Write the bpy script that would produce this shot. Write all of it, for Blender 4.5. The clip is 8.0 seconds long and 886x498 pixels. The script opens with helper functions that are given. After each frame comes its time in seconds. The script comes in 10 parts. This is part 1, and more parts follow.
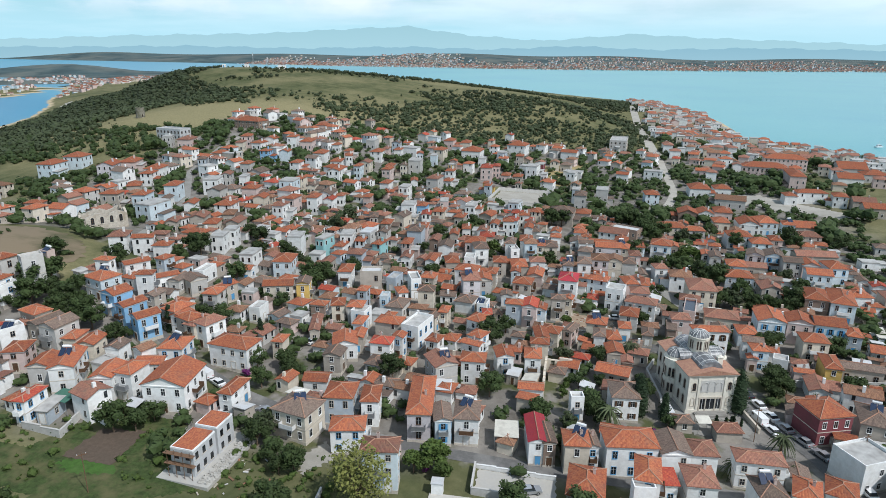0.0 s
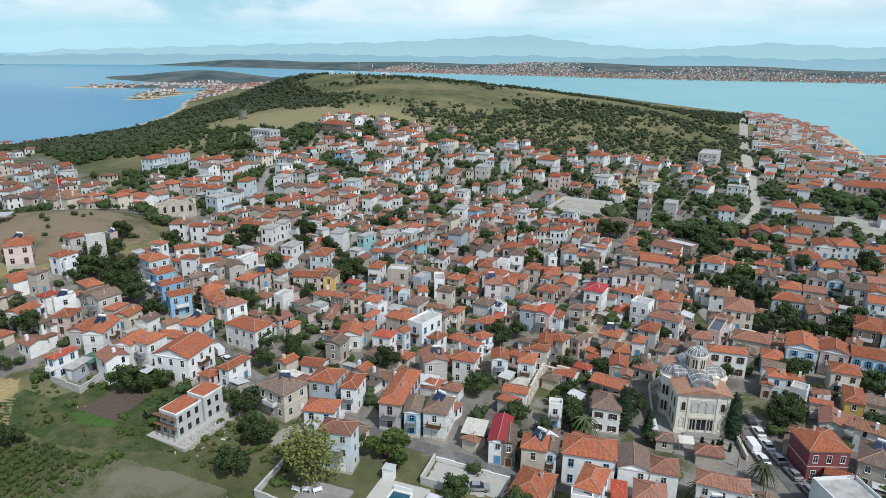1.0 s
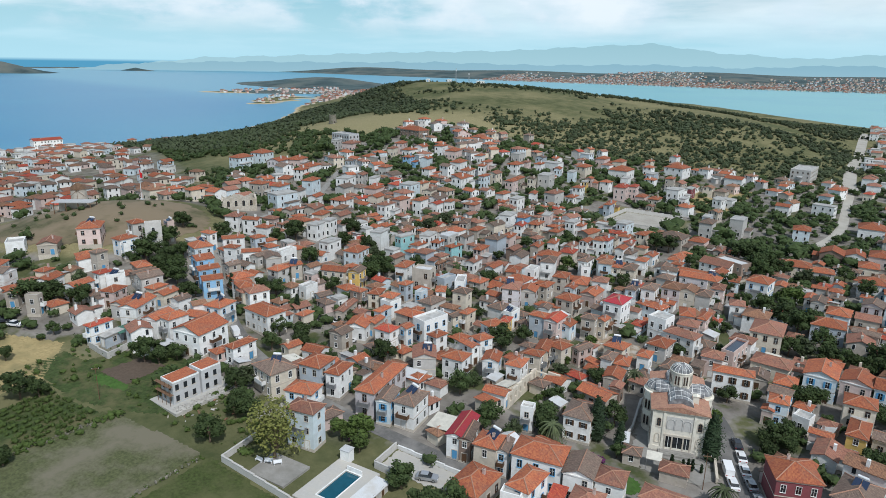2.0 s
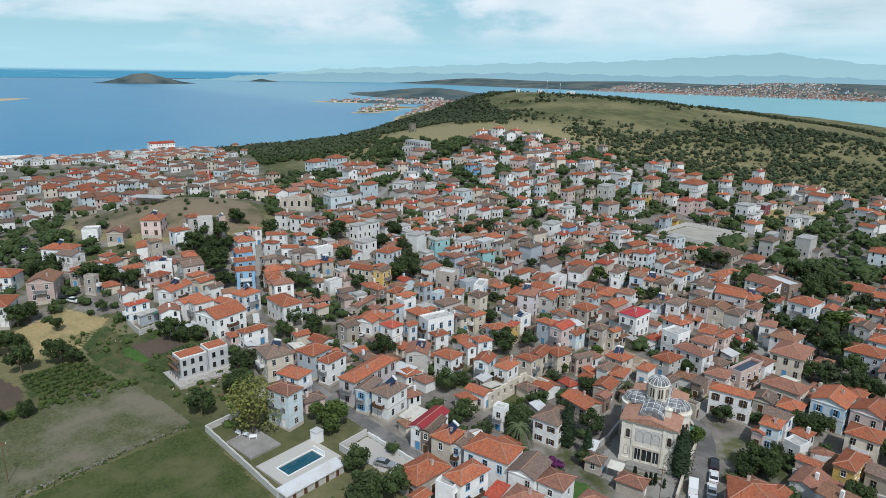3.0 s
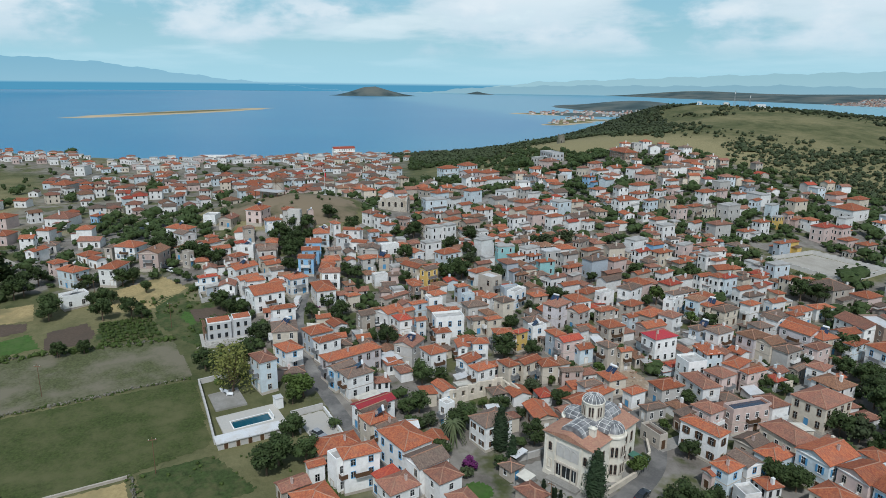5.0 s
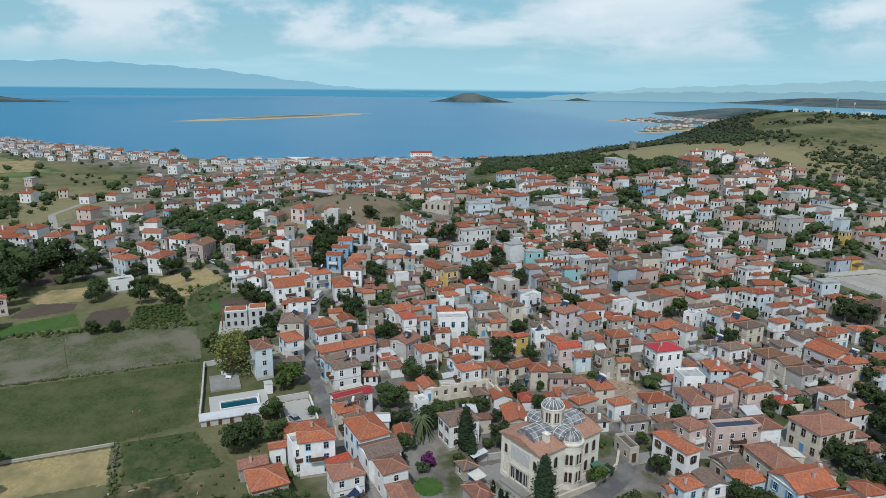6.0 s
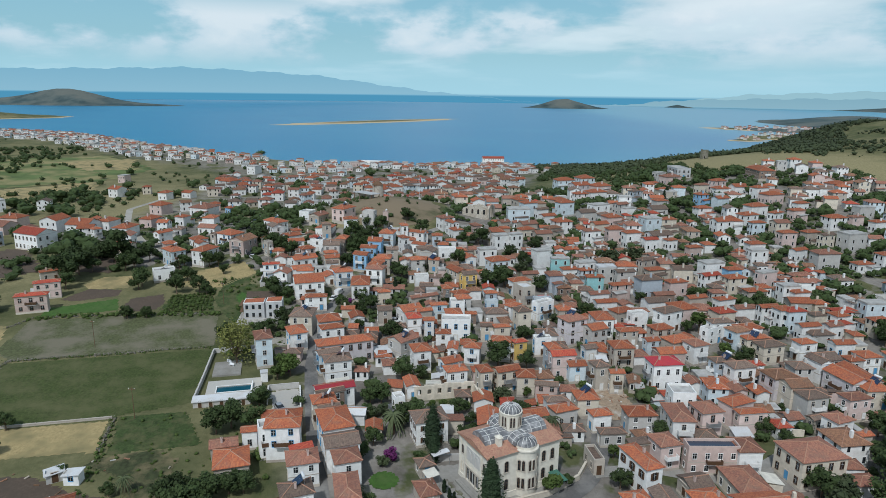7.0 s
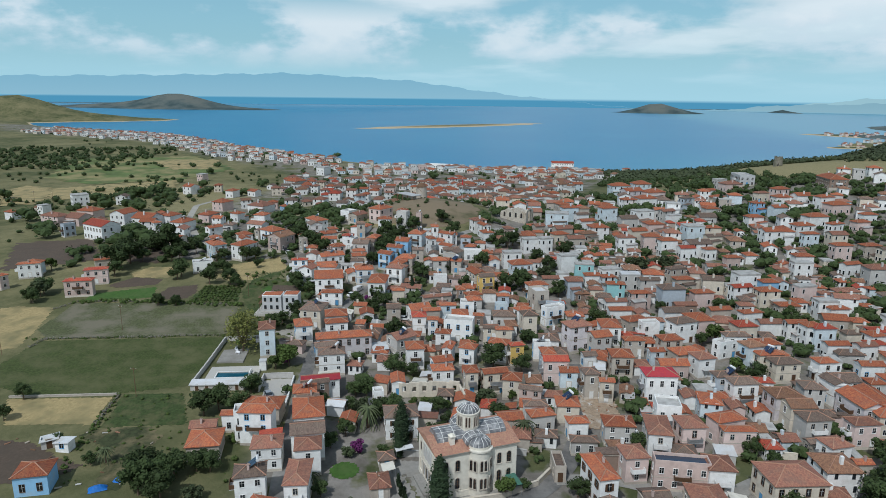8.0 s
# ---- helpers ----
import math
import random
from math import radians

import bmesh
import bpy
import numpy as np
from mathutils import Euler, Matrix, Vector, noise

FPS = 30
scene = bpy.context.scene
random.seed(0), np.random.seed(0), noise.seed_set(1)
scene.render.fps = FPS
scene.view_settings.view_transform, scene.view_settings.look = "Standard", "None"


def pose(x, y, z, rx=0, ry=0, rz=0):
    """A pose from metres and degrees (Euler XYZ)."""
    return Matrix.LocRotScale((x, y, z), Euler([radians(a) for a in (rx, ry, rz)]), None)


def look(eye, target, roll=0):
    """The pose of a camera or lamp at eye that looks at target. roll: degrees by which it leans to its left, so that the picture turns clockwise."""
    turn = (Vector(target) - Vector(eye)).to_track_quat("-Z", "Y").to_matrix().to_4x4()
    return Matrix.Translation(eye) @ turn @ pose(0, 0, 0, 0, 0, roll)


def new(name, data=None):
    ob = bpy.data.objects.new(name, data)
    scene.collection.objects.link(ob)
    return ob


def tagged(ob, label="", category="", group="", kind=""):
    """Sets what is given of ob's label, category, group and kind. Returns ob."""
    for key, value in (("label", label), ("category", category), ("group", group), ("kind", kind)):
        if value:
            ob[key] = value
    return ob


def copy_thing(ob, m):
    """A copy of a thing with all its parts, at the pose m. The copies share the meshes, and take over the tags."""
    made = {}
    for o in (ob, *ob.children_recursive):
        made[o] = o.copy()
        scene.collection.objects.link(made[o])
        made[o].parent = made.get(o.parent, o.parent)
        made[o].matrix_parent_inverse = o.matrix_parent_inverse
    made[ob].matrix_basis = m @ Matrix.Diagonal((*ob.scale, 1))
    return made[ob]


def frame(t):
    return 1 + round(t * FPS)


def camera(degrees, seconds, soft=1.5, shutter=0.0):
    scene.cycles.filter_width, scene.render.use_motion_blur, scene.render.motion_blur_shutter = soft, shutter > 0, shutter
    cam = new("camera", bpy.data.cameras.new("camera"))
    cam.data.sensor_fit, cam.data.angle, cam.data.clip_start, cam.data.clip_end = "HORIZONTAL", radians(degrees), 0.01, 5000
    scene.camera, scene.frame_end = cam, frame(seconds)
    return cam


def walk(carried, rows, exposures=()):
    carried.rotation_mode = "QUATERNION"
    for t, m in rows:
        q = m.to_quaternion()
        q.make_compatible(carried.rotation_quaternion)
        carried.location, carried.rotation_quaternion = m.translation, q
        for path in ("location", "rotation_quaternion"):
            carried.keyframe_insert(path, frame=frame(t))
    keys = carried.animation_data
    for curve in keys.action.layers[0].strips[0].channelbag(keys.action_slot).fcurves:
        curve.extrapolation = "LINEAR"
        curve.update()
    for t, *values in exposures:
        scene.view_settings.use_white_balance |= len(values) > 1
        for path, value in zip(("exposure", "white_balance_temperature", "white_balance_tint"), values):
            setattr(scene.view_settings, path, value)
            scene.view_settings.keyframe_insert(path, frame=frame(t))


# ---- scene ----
cam = camera(68.84, 8.0, soft=0.65)
# seconds, eye x y z, tilt from straight down, lean, heading
ROWS = [
    (0, 0.00, 0.00, 80.00, 72.76, -0.56, 10.03),
    (0.5, 13.46, 0.32, 79.87, 73.05, -0.64, 15.28),
    (1, 27.11, 2.12, 79.98, 73.35, -0.76, 20.51),
    (1.5, 40.77, 5.02, 80.36, 73.56, -0.93, 25.68),
    (3, 79.92, 19.76, 80.09, 74.65, -0.91, 40.47),
    (3.5, 91.37, 27.63, 79.99, 74.85, -0.83, 45.25),
    (4, 102.17, 36.56, 79.92, 75.05, -0.77, 50.02),
    (4.5, 112.05, 46.19, 79.81, 75.26, -0.71, 54.69),
    (6, 135.60, 79.19, 79.19, 75.92, -0.64, 68.13),
    (6.5, 141.21, 90.74, 79.23, 76.11, -0.69, 72.35),
    (7, 145.92, 102.68, 79.21, 76.32, -0.74, 76.51),
    (7.5, 149.45, 114.87, 78.96, 76.48, -0.74, 80.57),
    (8, 151.86, 126.98, 78.72, 76.62, -0.69, 84.51),
]
walk(cam, [(t, pose(x, y, z, rx, ry, rz)) for t, x, y, z, rx, ry, rz in ROWS], [(0, -0.18, 6150, 9), (1.5, -0.27, 6150, 9), (4, -0.44, 6100, 8), (8, -0.56, 6000, 7)])

# ---- sky, sun ----
SUN_AZ, SUN_EL = radians(-33), radians(52)      # heading of the sun from the x axis, and its height
sun = new("sun", bpy.data.lights.new("sun", "SUN"))
sun.data.energy, sun.data.angle, sun.data.color = 3.75, radians(2), (1.0, 0.97, 0.93)
sun.matrix_world = look((math.cos(SUN_AZ) * math.cos(SUN_EL) * 50, math.sin(SUN_AZ) * math.cos(SUN_EL) * 50, 300), (0, 0, 300 - 50 * math.sin(SUN_EL)))


class Nodes:
    """Short hand for node trees."""

    def __init__(self, tree):
        self.tree = tree
        tree.nodes.clear()

    def add(self, kind, **values):
        n = self.tree.nodes.new(kind)
        for key, value in values.items():
            if key == "op":
                n.operation = value
            elif key == "blend":
                n.blend_type = value
            elif key == "vtype":
                n.data_type = value
            else:
                n.inputs[key.replace("_", " ")].default_value = value
        return n

    def link(self, a, out, b, into):
        self.tree.links.new(a.outputs[out], b.inputs[into])

    def math(self, op, a, b=None, clamp=False):
        n = self.tree.nodes.new("ShaderNodeMath")
        n.operation, n.use_clamp = op, clamp
        for i, v in enumerate((a, b)):
            if v is None:
                continue
            if isinstance(v, (int, float)):
                n.inputs[i].default_value = v
            else:
                self.tree.links.new(v, n.inputs[i])
        return n.outputs[0]

    def noise(self, vec, scale, detail=4.0, rough=0.55):
        n = self.tree.nodes.new("ShaderNodeTexNoise")
        n.inputs["Scale"].default_value, n.inputs["Detail"].default_value, n.inputs["Roughness"].default_value = scale, detail, rough
        if vec is not None:
            self.tree.links.new(vec, n.inputs["Vector"])
        return n.outputs["Fac"]

    def ramp(self, fac, *stops):
        n = self.tree.nodes.new("ShaderNodeValToRGB")
        while len(n.color_ramp.elements) < len(stops):
            n.color_ramp.elements.new(0.5)
        for e, (p, c) in zip(n.color_ramp.elements, stops):
            e.position = p
            e.color = (c, c, c, 1) if isinstance(c, (int, float)) else (*c, 1)
        self.tree.links.new(fac, n.inputs[0])
        return n.outputs["Color"]

    def mix(self, fac, a, b, blend="MIX"):
        n = self.tree.nodes.new("ShaderNodeMix")
        n.data_type, n.blend_type = "RGBA", blend
        for key, v in (("Factor", fac), ("A", a), ("B", b)):
            sock = [s for s in n.inputs if s.name == key and s.enabled][0]
            if isinstance(v, (int, float)):
                sock.default_value = v if key == "Factor" else (v, v, v, 1)
            elif isinstance(v, tuple):
                sock.default_value = (*v, 1)
            else:
                self.tree.links.new(v, sock)
        return [s for s in n.outputs if s.enabled][0]


world = bpy.data.worlds.new("sky")
scene.world = world
world.use_nodes = True
N = Nodes(world.node_tree)
sky = N.tree.nodes.new("ShaderNodeTexSky")
sky.sky_type, sky.sun_disc = "NISHITA", False
sky.sun_elevation, sky.sun_rotation = SUN_EL, radians(90) - SUN_AZ
sky.air_density, sky.dust_density, sky.ozone_density = 1.0, 1.5, 1.5
coord = N.tree.nodes.new("ShaderNodeTexCoord")
axes = N.tree.nodes.new("ShaderNodeSeparateXYZ")
N.link(coord, "Generated", axes, 0)
up = axes.outputs["Z"]
# cloud layer laid on a flat deck overhead
deck = N.math("ADD", N.math("MAXIMUM", up, 0.0), 0.10)
flat = N.tree.nodes.new("ShaderNodeCombineXYZ")
N.tree.links.new(N.math("DIVIDE", axes.outputs["X"], deck), flat.inputs[0])
N.tree.links.new(N.math("DIVIDE", axes.outputs["Y"], deck), flat.inputs[1])
puffs = N.noise(flat.outputs[0], 0.6, 6, 0.52)
veil = N.noise(flat.outputs[0], 0.28, 4, 0.5)
heavy = N.math("ADD", N.math("MULTIPLY", axes.outputs["X"], 0.16), N.math("MULTIPLY", axes.outputs["Y"], 0.05))
cover = N.math("ADD", N.math("ADD", N.math("MULTIPLY", puffs, 0.65), N.math("MULTIPLY", veil, 0.45)), heavy)
cloud = N.ramp(cover, (0.425, 0.0), (0.51, 0.85), (0.62, 1.0))
lit = N.ramp(puffs, (0.36, (7.8, 8.6, 9.0)), (0.62, (11.2, 11.7, 11.8)))
blue = N.mix(N.ramp(up, (0.1, 0.5), (0.5, 0.1)), sky.outputs[0], (4.3, 9.2, 11.0))
thin = N.ramp(up, (0.18, 0.94), (0.5, 0.25))
high = N.mix(N.math("MULTIPLY", cloud, thin), blue, lit)
# a bank of small heaped clouds low over the sea
bank = N.tree.nodes.new("ShaderNodeCombineXYZ")
N.tree.links.new(N.math("MULTIPLY", axes.outputs["X"], 5.0), bank.inputs[0])
N.tree.links.new(N.math("MULTIPLY", axes.outputs["Y"], 5.0), bank.inputs[1])
N.tree.links.new(N.math("MULTIPLY", up, 11.0), bank.inputs[2])
heap = N.noise(bank.outputs[0], 1.15, 9, 0.56)
reach = N.ramp(up, (0.030, 0.0), (0.062, 0.9), (0.100, 1.0), (0.140, 0.0))
heaps = N.math("MULTIPLY", N.ramp(heap, (0.45, 0.0), (0.56, 0.94)), reach)
bright = N.ramp(N.math("ADD", heap, N.math("MULTIPLY", up, 1.2)), (0.52, (6.6, 8.7, 9.9)), (0.74, (10.3, 11.0, 11.3)))
haze = N.ramp(up, (0.0, 1.0), (0.03, 0.85), (0.075, 0.25), (0.16, 0.0))
air = N.mix(heaps, N.mix(haze, high, (5.6, 8.9, 10.0)), bright)
whole = N.mix(N.ramp(N.math("ADD", N.math("MULTIPLY", up, 250.0), 1.7), (0.0, 1.0), (1.0, 0.0)), air, (1.25, 4.1, 6.3))
back = N.tree.nodes.new("ShaderNodeBackground")
back.inputs["Strength"].default_value = 0.106
N.tree.links.new(whole, back.inputs["Color"])
N.link(back, 0, N.tree.nodes.new("ShaderNodeOutputWorld"), 0)

# ---- materials ----
MATS = {}


def surface(name, color, rough=0.85, grain=3.0, vary=0.25, stain=None, stain_scale=0.35, stain_range=(0.45, 0.7), bump=0.25, random_tint=0.12, metal=0.0, coat=None, spec=0.3):
    """A procedural surface: base colour, fine grain, larger stains, relief, and a tint of its own for each object."""
    m = bpy.data.materials.new(name)
    m.use_nodes = True
    n = Nodes(m.node_tree)
    place = n.tree.nodes.new("ShaderNodeTexCoord")
    vec = place.outputs["Object"]
    fine = n.noise(vec, grain, 6, 0.65)
    col = n.mix(n.ramp(fine, (0.3, 0.0), (0.7, 1.0)), tuple(c * (1 - vary) for c in color), tuple(min(1.0, c * (1 + vary * 0.6)) for c in color))
    if stain:
        big = n.noise(vec, stain_scale, 5, 0.6)
        col = n.mix(n.ramp(big, (stain_range[0], 0.0), (stain_range[1], 1.0)), col, stain)
    info = n.tree.nodes.new("ShaderNodeObjectInfo")
    hsv = n.tree.nodes.new("ShaderNodeHueSaturation")
    n.tree.links.new(n.math("ADD", n.math("MULTIPLY", info.outputs["Random"], 2 * random_tint), 1 - random_tint), hsv.inputs["Value"])
    n.tree.links.new(col, hsv.inputs["Color"])
    out = n.tree.nodes.new("ShaderNodeBsdfPrincipled")
    n.tree.links.new(hsv.outputs[0], out.inputs["Base Color"])
    out.inputs["Roughness"].default_value, out.inputs["Metallic"].default_value = rough, metal
    out.inputs["Specular IOR Level"].default_value = spec
    if bump:
        b = n.tree.nodes.new("ShaderNodeBump")
        b.inputs["Strength"].default_value, b.inputs["Distance"].default_value = bump, 0.05
        n.tree.links.new(fine, b.inputs["Height"])
        n.link(b, 0, out, "Normal")
    n.link(out, 0, n.tree.nodes.new("ShaderNodeOutputMaterial"), 0)
    MATS[name] = m
    return m


def tiles(name, color, dark, vary=0.5, tile=(0.22, 0.36), moss=0.35):
    """Clay roof tiles: rows and ribs from the mesh's UV in metres, each tile of its own shade, lichen in patches."""
    m = bpy.data.materials.new(name)
    m.use_nodes = True
    n = Nodes(m.node_tree)
    uv = n.tree.nodes.new("ShaderNodeUVMap")
    place = n.tree.nodes.new("ShaderNodeTexCoord")
    axes = n.tree.nodes.new("ShaderNodeSeparateXYZ")
    n.link(uv, 0, axes, 0)
    u, v = n.math("DIVIDE", axes.outputs[0], tile[0]), n.math("DIVIDE", axes.outputs[1], tile[1])
    cell = n.tree.nodes.new("ShaderNodeCombineXYZ")
    n.tree.links.new(n.math("FLOOR", u), cell.inputs[0])
    n.tree.links.new(n.math("FLOOR", v), cell.inputs[1])
    info = n.tree.nodes.new("ShaderNodeObjectInfo")
    n.tree.links.new(n.math("MULTIPLY", info.outputs["Random"], 57.0), cell.inputs[2])
    white = n.tree.nodes.new("ShaderNodeTexWhiteNoise")
    n.link(cell, 0, white, "Vector")
    big = n.noise(place.outputs["Object"], 0.45, 5, 0.65)
    fine = n.noise(place.outputs["Object"], 2.6, 5, 0.6)
    shade = n.math("ADD", n.math("MULTIPLY", white.outputs["Value"], vary), n.math("MULTIPLY", fine, 1 - vary))
    col = n.mix(n.ramp(shade, (0.2, 0.0), (0.8, 1.0)), dark, color)
    col = n.mix(n.math("MULTIPLY", n.ramp(big, (0.5, 0.0), (0.72, 1.0)), moss), col, (0.17, 0.14, 0.11))
    rib = n.math("ABSOLUTE", n.math("SUBTRACT", n.math("FRACT", u), 0.5))
    row = n.math("FRACT", v)
    hsv = n.tree.nodes.new("ShaderNodeHueSaturation")
    n.tree.links.new(n.math("ADD", n.math("MULTIPLY", info.outputs["Random"], 0.5), 0.7), hsv.inputs["Value"])
    n.tree.links.new(n.math("ADD", n.math("MULTIPLY", white.outputs["Value"], 0.012), 0.494), hsv.inputs["Hue"])
    n.tree.links.new(col, hsv.inputs["Color"])
    out = n.tree.nodes.new("ShaderNodeBsdfPrincipled")
    n.tree.links.new(hsv.outputs[0], out.inputs["Base Color"])
    out.inputs["Roughness"].default_value, out.inputs["Specular IOR Level"].default_value = 0.85, 0.25
    b = n.tree.nodes.new("ShaderNodeBump")
    b.inputs["Strength"].default_value, b.inputs["Distance"].default_value = 0.8, 0.06
    n.tree.links.new(n.math("ADD", n.math("MULTIPLY", rib, -1.6), n.math("MULTIPLY", row, 0.5)), b.inputs["Height"])
    n.link(b, 0, out, "Normal")
    n.link(out, 0, n.tree.nodes.new("ShaderNodeOutputMaterial"), 0)
    MATS[name] = m
    return m


tiles("orange", (0.455, 0.146, 0.071), (0.275, 0.088, 0.048))
tiles("red", (0.46, 0.095, 0.055), (0.31, 0.06, 0.04), moss=0.2)
tiles("crimson", (0.42, 0.05, 0.065), (0.30, 0.035, 0.045), vary=0.25, moss=0.1)
tiles("old", (0.235, 0.165, 0.128), (0.125, 0.092, 0.076), moss=0.5)
tiles("brown", (0.32, 0.165, 0.10), (0.18, 0.098, 0.062), moss=0.4)
tiles("pinktile", (0.36, 0.165, 0.112), (0.22, 0.105, 0.076), moss=0.45)
surface("roof", (0.46, 0.45, 0.43), 0.8, 2.0, 0.2, (0.27, 0.26, 0.245), 0.5)
surface("sheet", (0.58, 0.59, 0.60), 0.5, 4.0, 0.1, (0.5, 0.48, 0.45), 0.4, bump=0.1)
surface("panel", (0.03, 0.045, 0.075), 0.15, 1.0, 0.1, bump=0, spec=0.6)
surface("solar", (0.025, 0.04, 0.08), 0.12, 1.0, 0.1, bump=0, spec=0.6)
for key, c, s in (("white", (0.77, 0.77, 0.755), (0.60, 0.585, 0.55)), ("cream", (0.64, 0.575, 0.475), (0.47, 0.42, 0.35)),
                  ("grey", (0.50, 0.485, 0.46), (0.42, 0.40, 0.37)), ("stone", (0.44, 0.395, 0.34), (0.33, 0.29, 0.25)),
                  ("paleblue", (0.60, 0.68, 0.72), (0.46, 0.50, 0.52)), ("blue", (0.25, 0.45, 0.66), (0.32, 0.45, 0.56)),
                  ("greyblue", (0.42, 0.47, 0.52), (0.36, 0.39, 0.41)), ("lilac", (0.60, 0.56, 0.57), (0.40, 0.37, 0.37)),
                  ("pink", (0.63, 0.50, 0.46), (0.48, 0.39, 0.36)), ("pinkstone", (0.50, 0.39, 0.35), (0.36, 0.28, 0.25)),
                  ("brown_wall", (0.26, 0.19, 0.15), (0.19, 0.145, 0.12)), ("yellow", (0.68, 0.47, 0.14), (0.55, 0.38, 0.16)),
                  ("maroon", (0.23, 0.07, 0.08), (0.17, 0.07, 0.07)), ("teal", (0.30, 0.55, 0.56), (0.28, 0.43, 0.43)),
                  ("church_stone", (0.72, 0.68, 0.59), (0.55, 0.51, 0.43)), ("concrete", (0.47, 0.475, 0.48), (0.36, 0.36, 0.36))):
    surface("wall_" + key, c, 0.9, 1.4, 0.10, s, 0.55, (0.48, 0.78), 0.2)
surface("trim_white", (0.74, 0.74, 0.72), 0.7, 3, 0.1)
surface("trim_stone", (0.52, 0.47, 0.40), 0.85, 3, 0.15)
surface("trim_blue", (0.10, 0.30, 0.52), 0.6, 3, 0.1)
surface("trim_brown", (0.10, 0.055, 0.03), 0.6, 5, 0.2)
# dark panes; also painted as the shade inside unglazed openings
surface("glass_dark", (0.022, 0.026, 0.03), 0.08, 1.0, 0.3, bump=0, spec=0.6, random_tint=0.4)
surface("metal_white", (0.72, 0.73, 0.74), 0.35, 2, 0.05, bump=0)
surface("metal_grey", (0.35, 0.36, 0.37), 0.4, 3, 0.1, bump=0.05, metal=0.6)
surface("lead", (0.15, 0.155, 0.165), 0.35, 1.2, 0.4, (0.36, 0.36, 0.36), 0.9, metal=0.0)
surface("bark", (0.16, 0.115, 0.08), 0.95, 6, 0.4, bump=0.6)
surface("wood", (0.17, 0.10, 0.06), 0.8, 5, 0.3)
surface("canvas", (0.66, 0.63, 0.55), 0.9, 2, 0.08, (0.5, 0.47, 0.41), 0.6)
surface("rubble", (0.46, 0.42, 0.36), 0.95, 1.5, 0.3, (0.3, 0.25, 0.19), 0.3, bump=0.8)
surface("rubber", (0.025, 0.025, 0.025), 0.8, 5, 0.1)
for key, c in (("leaf", (0.044, 0.066, 0.022)), ("leaf_light", (0.070, 0.104, 0.026)), ("leaf_olive", (0.060, 0.078, 0.036)),
               ("leaf_dark", (0.026, 0.044, 0.020)), ("leaf_gold", (0.150, 0.158, 0.044)), ("leaf_palm", (0.085, 0.105, 0.05)), ("flowers", (0.15, 0.03, 0.13)), ("scrub", (0.054, 0.069, 0.034))):
    surface(key, c, 0.75, 0.9, 0.45, random_tint=0.25, bump=0, spec=0.2)

surface("asphalt", (0.125, 0.122, 0.118), 0.95, 2.0, 0.15, (0.25, 0.24, 0.225), 0.15)
surface("paving", (0.27, 0.26, 0.24), 0.9, 1.5, 0.15, (0.20, 0.19, 0.17), 0.25)
surface("gravel", (0.40, 0.375, 0.33), 0.95, 2.5, 0.15, (0.30, 0.28, 0.24), 0.12)
surface("deck", (0.43, 0.415, 0.385), 0.85, 2.0, 0.08, (0.45, 0.42, 0.37), 0.3)
surface("field_green", (0.058, 0.077, 0.021), 0.95, 1.6, 0.5, (0.100, 0.104, 0.044), 0.13, (0.42, 0.66), 1.0, 0.0)
surface("field_grey", (0.094, 0.104, 0.046), 0.95, 1.6, 0.45, (0.165, 0.150, 0.105), 0.10, (0.42, 0.62), 1.0, 0.0)
surface("crop_green", (0.055, 0.115, 0.022), 0.95, 1.0, 0.3, (0.075, 0.12, 0.035), 0.2, bump=0.7, random_tint=0.0)
surface("soil", (0.105, 0.078, 0.058), 0.95, 1.5, 0.25, (0.085, 0.066, 0.050), 0.2, bump=0.8, random_tint=0.08)
surface("straw", (0.37, 0.29, 0.14), 0.95, 1.2, 0.3, (0.20, 0.175, 0.085), 0.15, (0.45, 0.65), 0.7, 0.0)
surface("rough_grass", (0.052, 0.062, 0.026), 0.95, 0.8, 0.5, (0.19, 0.155, 0.085), 0.16, (0.42, 0.62), 0.8, 0.0)
surface("pasture", (0.110, 0.150, 0.048), 0.95, 0.05, 0.4, (0.25, 0.22, 0.10), 0.03, (0.45, 0.6), 0.5, 0.0)
surface("wild_green", (0.050, 0.075, 0.022), 0.95, 1.2, 0.5, (0.115, 0.108, 0.05), 0.2, (0.45, 0.68), 0.9, 0.0)
surface("fieldstone", (0.21, 0.195, 0.16), 0.95, 1.5, 0.35, (0.10, 0.105, 0.06), 0.5, bump=0.8)
surface("knoll_earth", (0.105, 0.098, 0.050), 0.95, 0.5, 0.4, (0.205, 0.160, 0.105), 0.05, (0.36, 0.52), 0.8, 0.0)
surface("rubble_earth", (0.29, 0.22, 0.155), 0.95, 1.2, 0.3, (0.40, 0.36, 0.31), 0.4, (0.5, 0.65), 0.9)
tiles("church_tile", (0.52, 0.29, 0.20), (0.38, 0.20, 0.14), moss=0.25)
surface("pool_water", (0.010, 0.075, 0.11), 0.06, 0.6, 0.15, bump=0.05, spec=0.5)
# far shores and islands: the blue of distance haze is put into this colour
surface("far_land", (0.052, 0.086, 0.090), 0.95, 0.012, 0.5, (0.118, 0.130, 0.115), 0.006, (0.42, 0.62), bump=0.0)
surface("awning_green", (0.06, 0.15, 0.11), 0.7, 2, 0.1)
surface("flag_red", (0.55, 0.02, 0.025), 0.8, 2, 0.1)
surface("paint_white", (0.75, 0.75, 0.75), 0.25, 2, 0.03, bump=0, spec=0.5)
surface("paint_silver", (0.42, 0.43, 0.45), 0.25, 2, 0.03, bump=0, spec=0.5, metal=0.4)
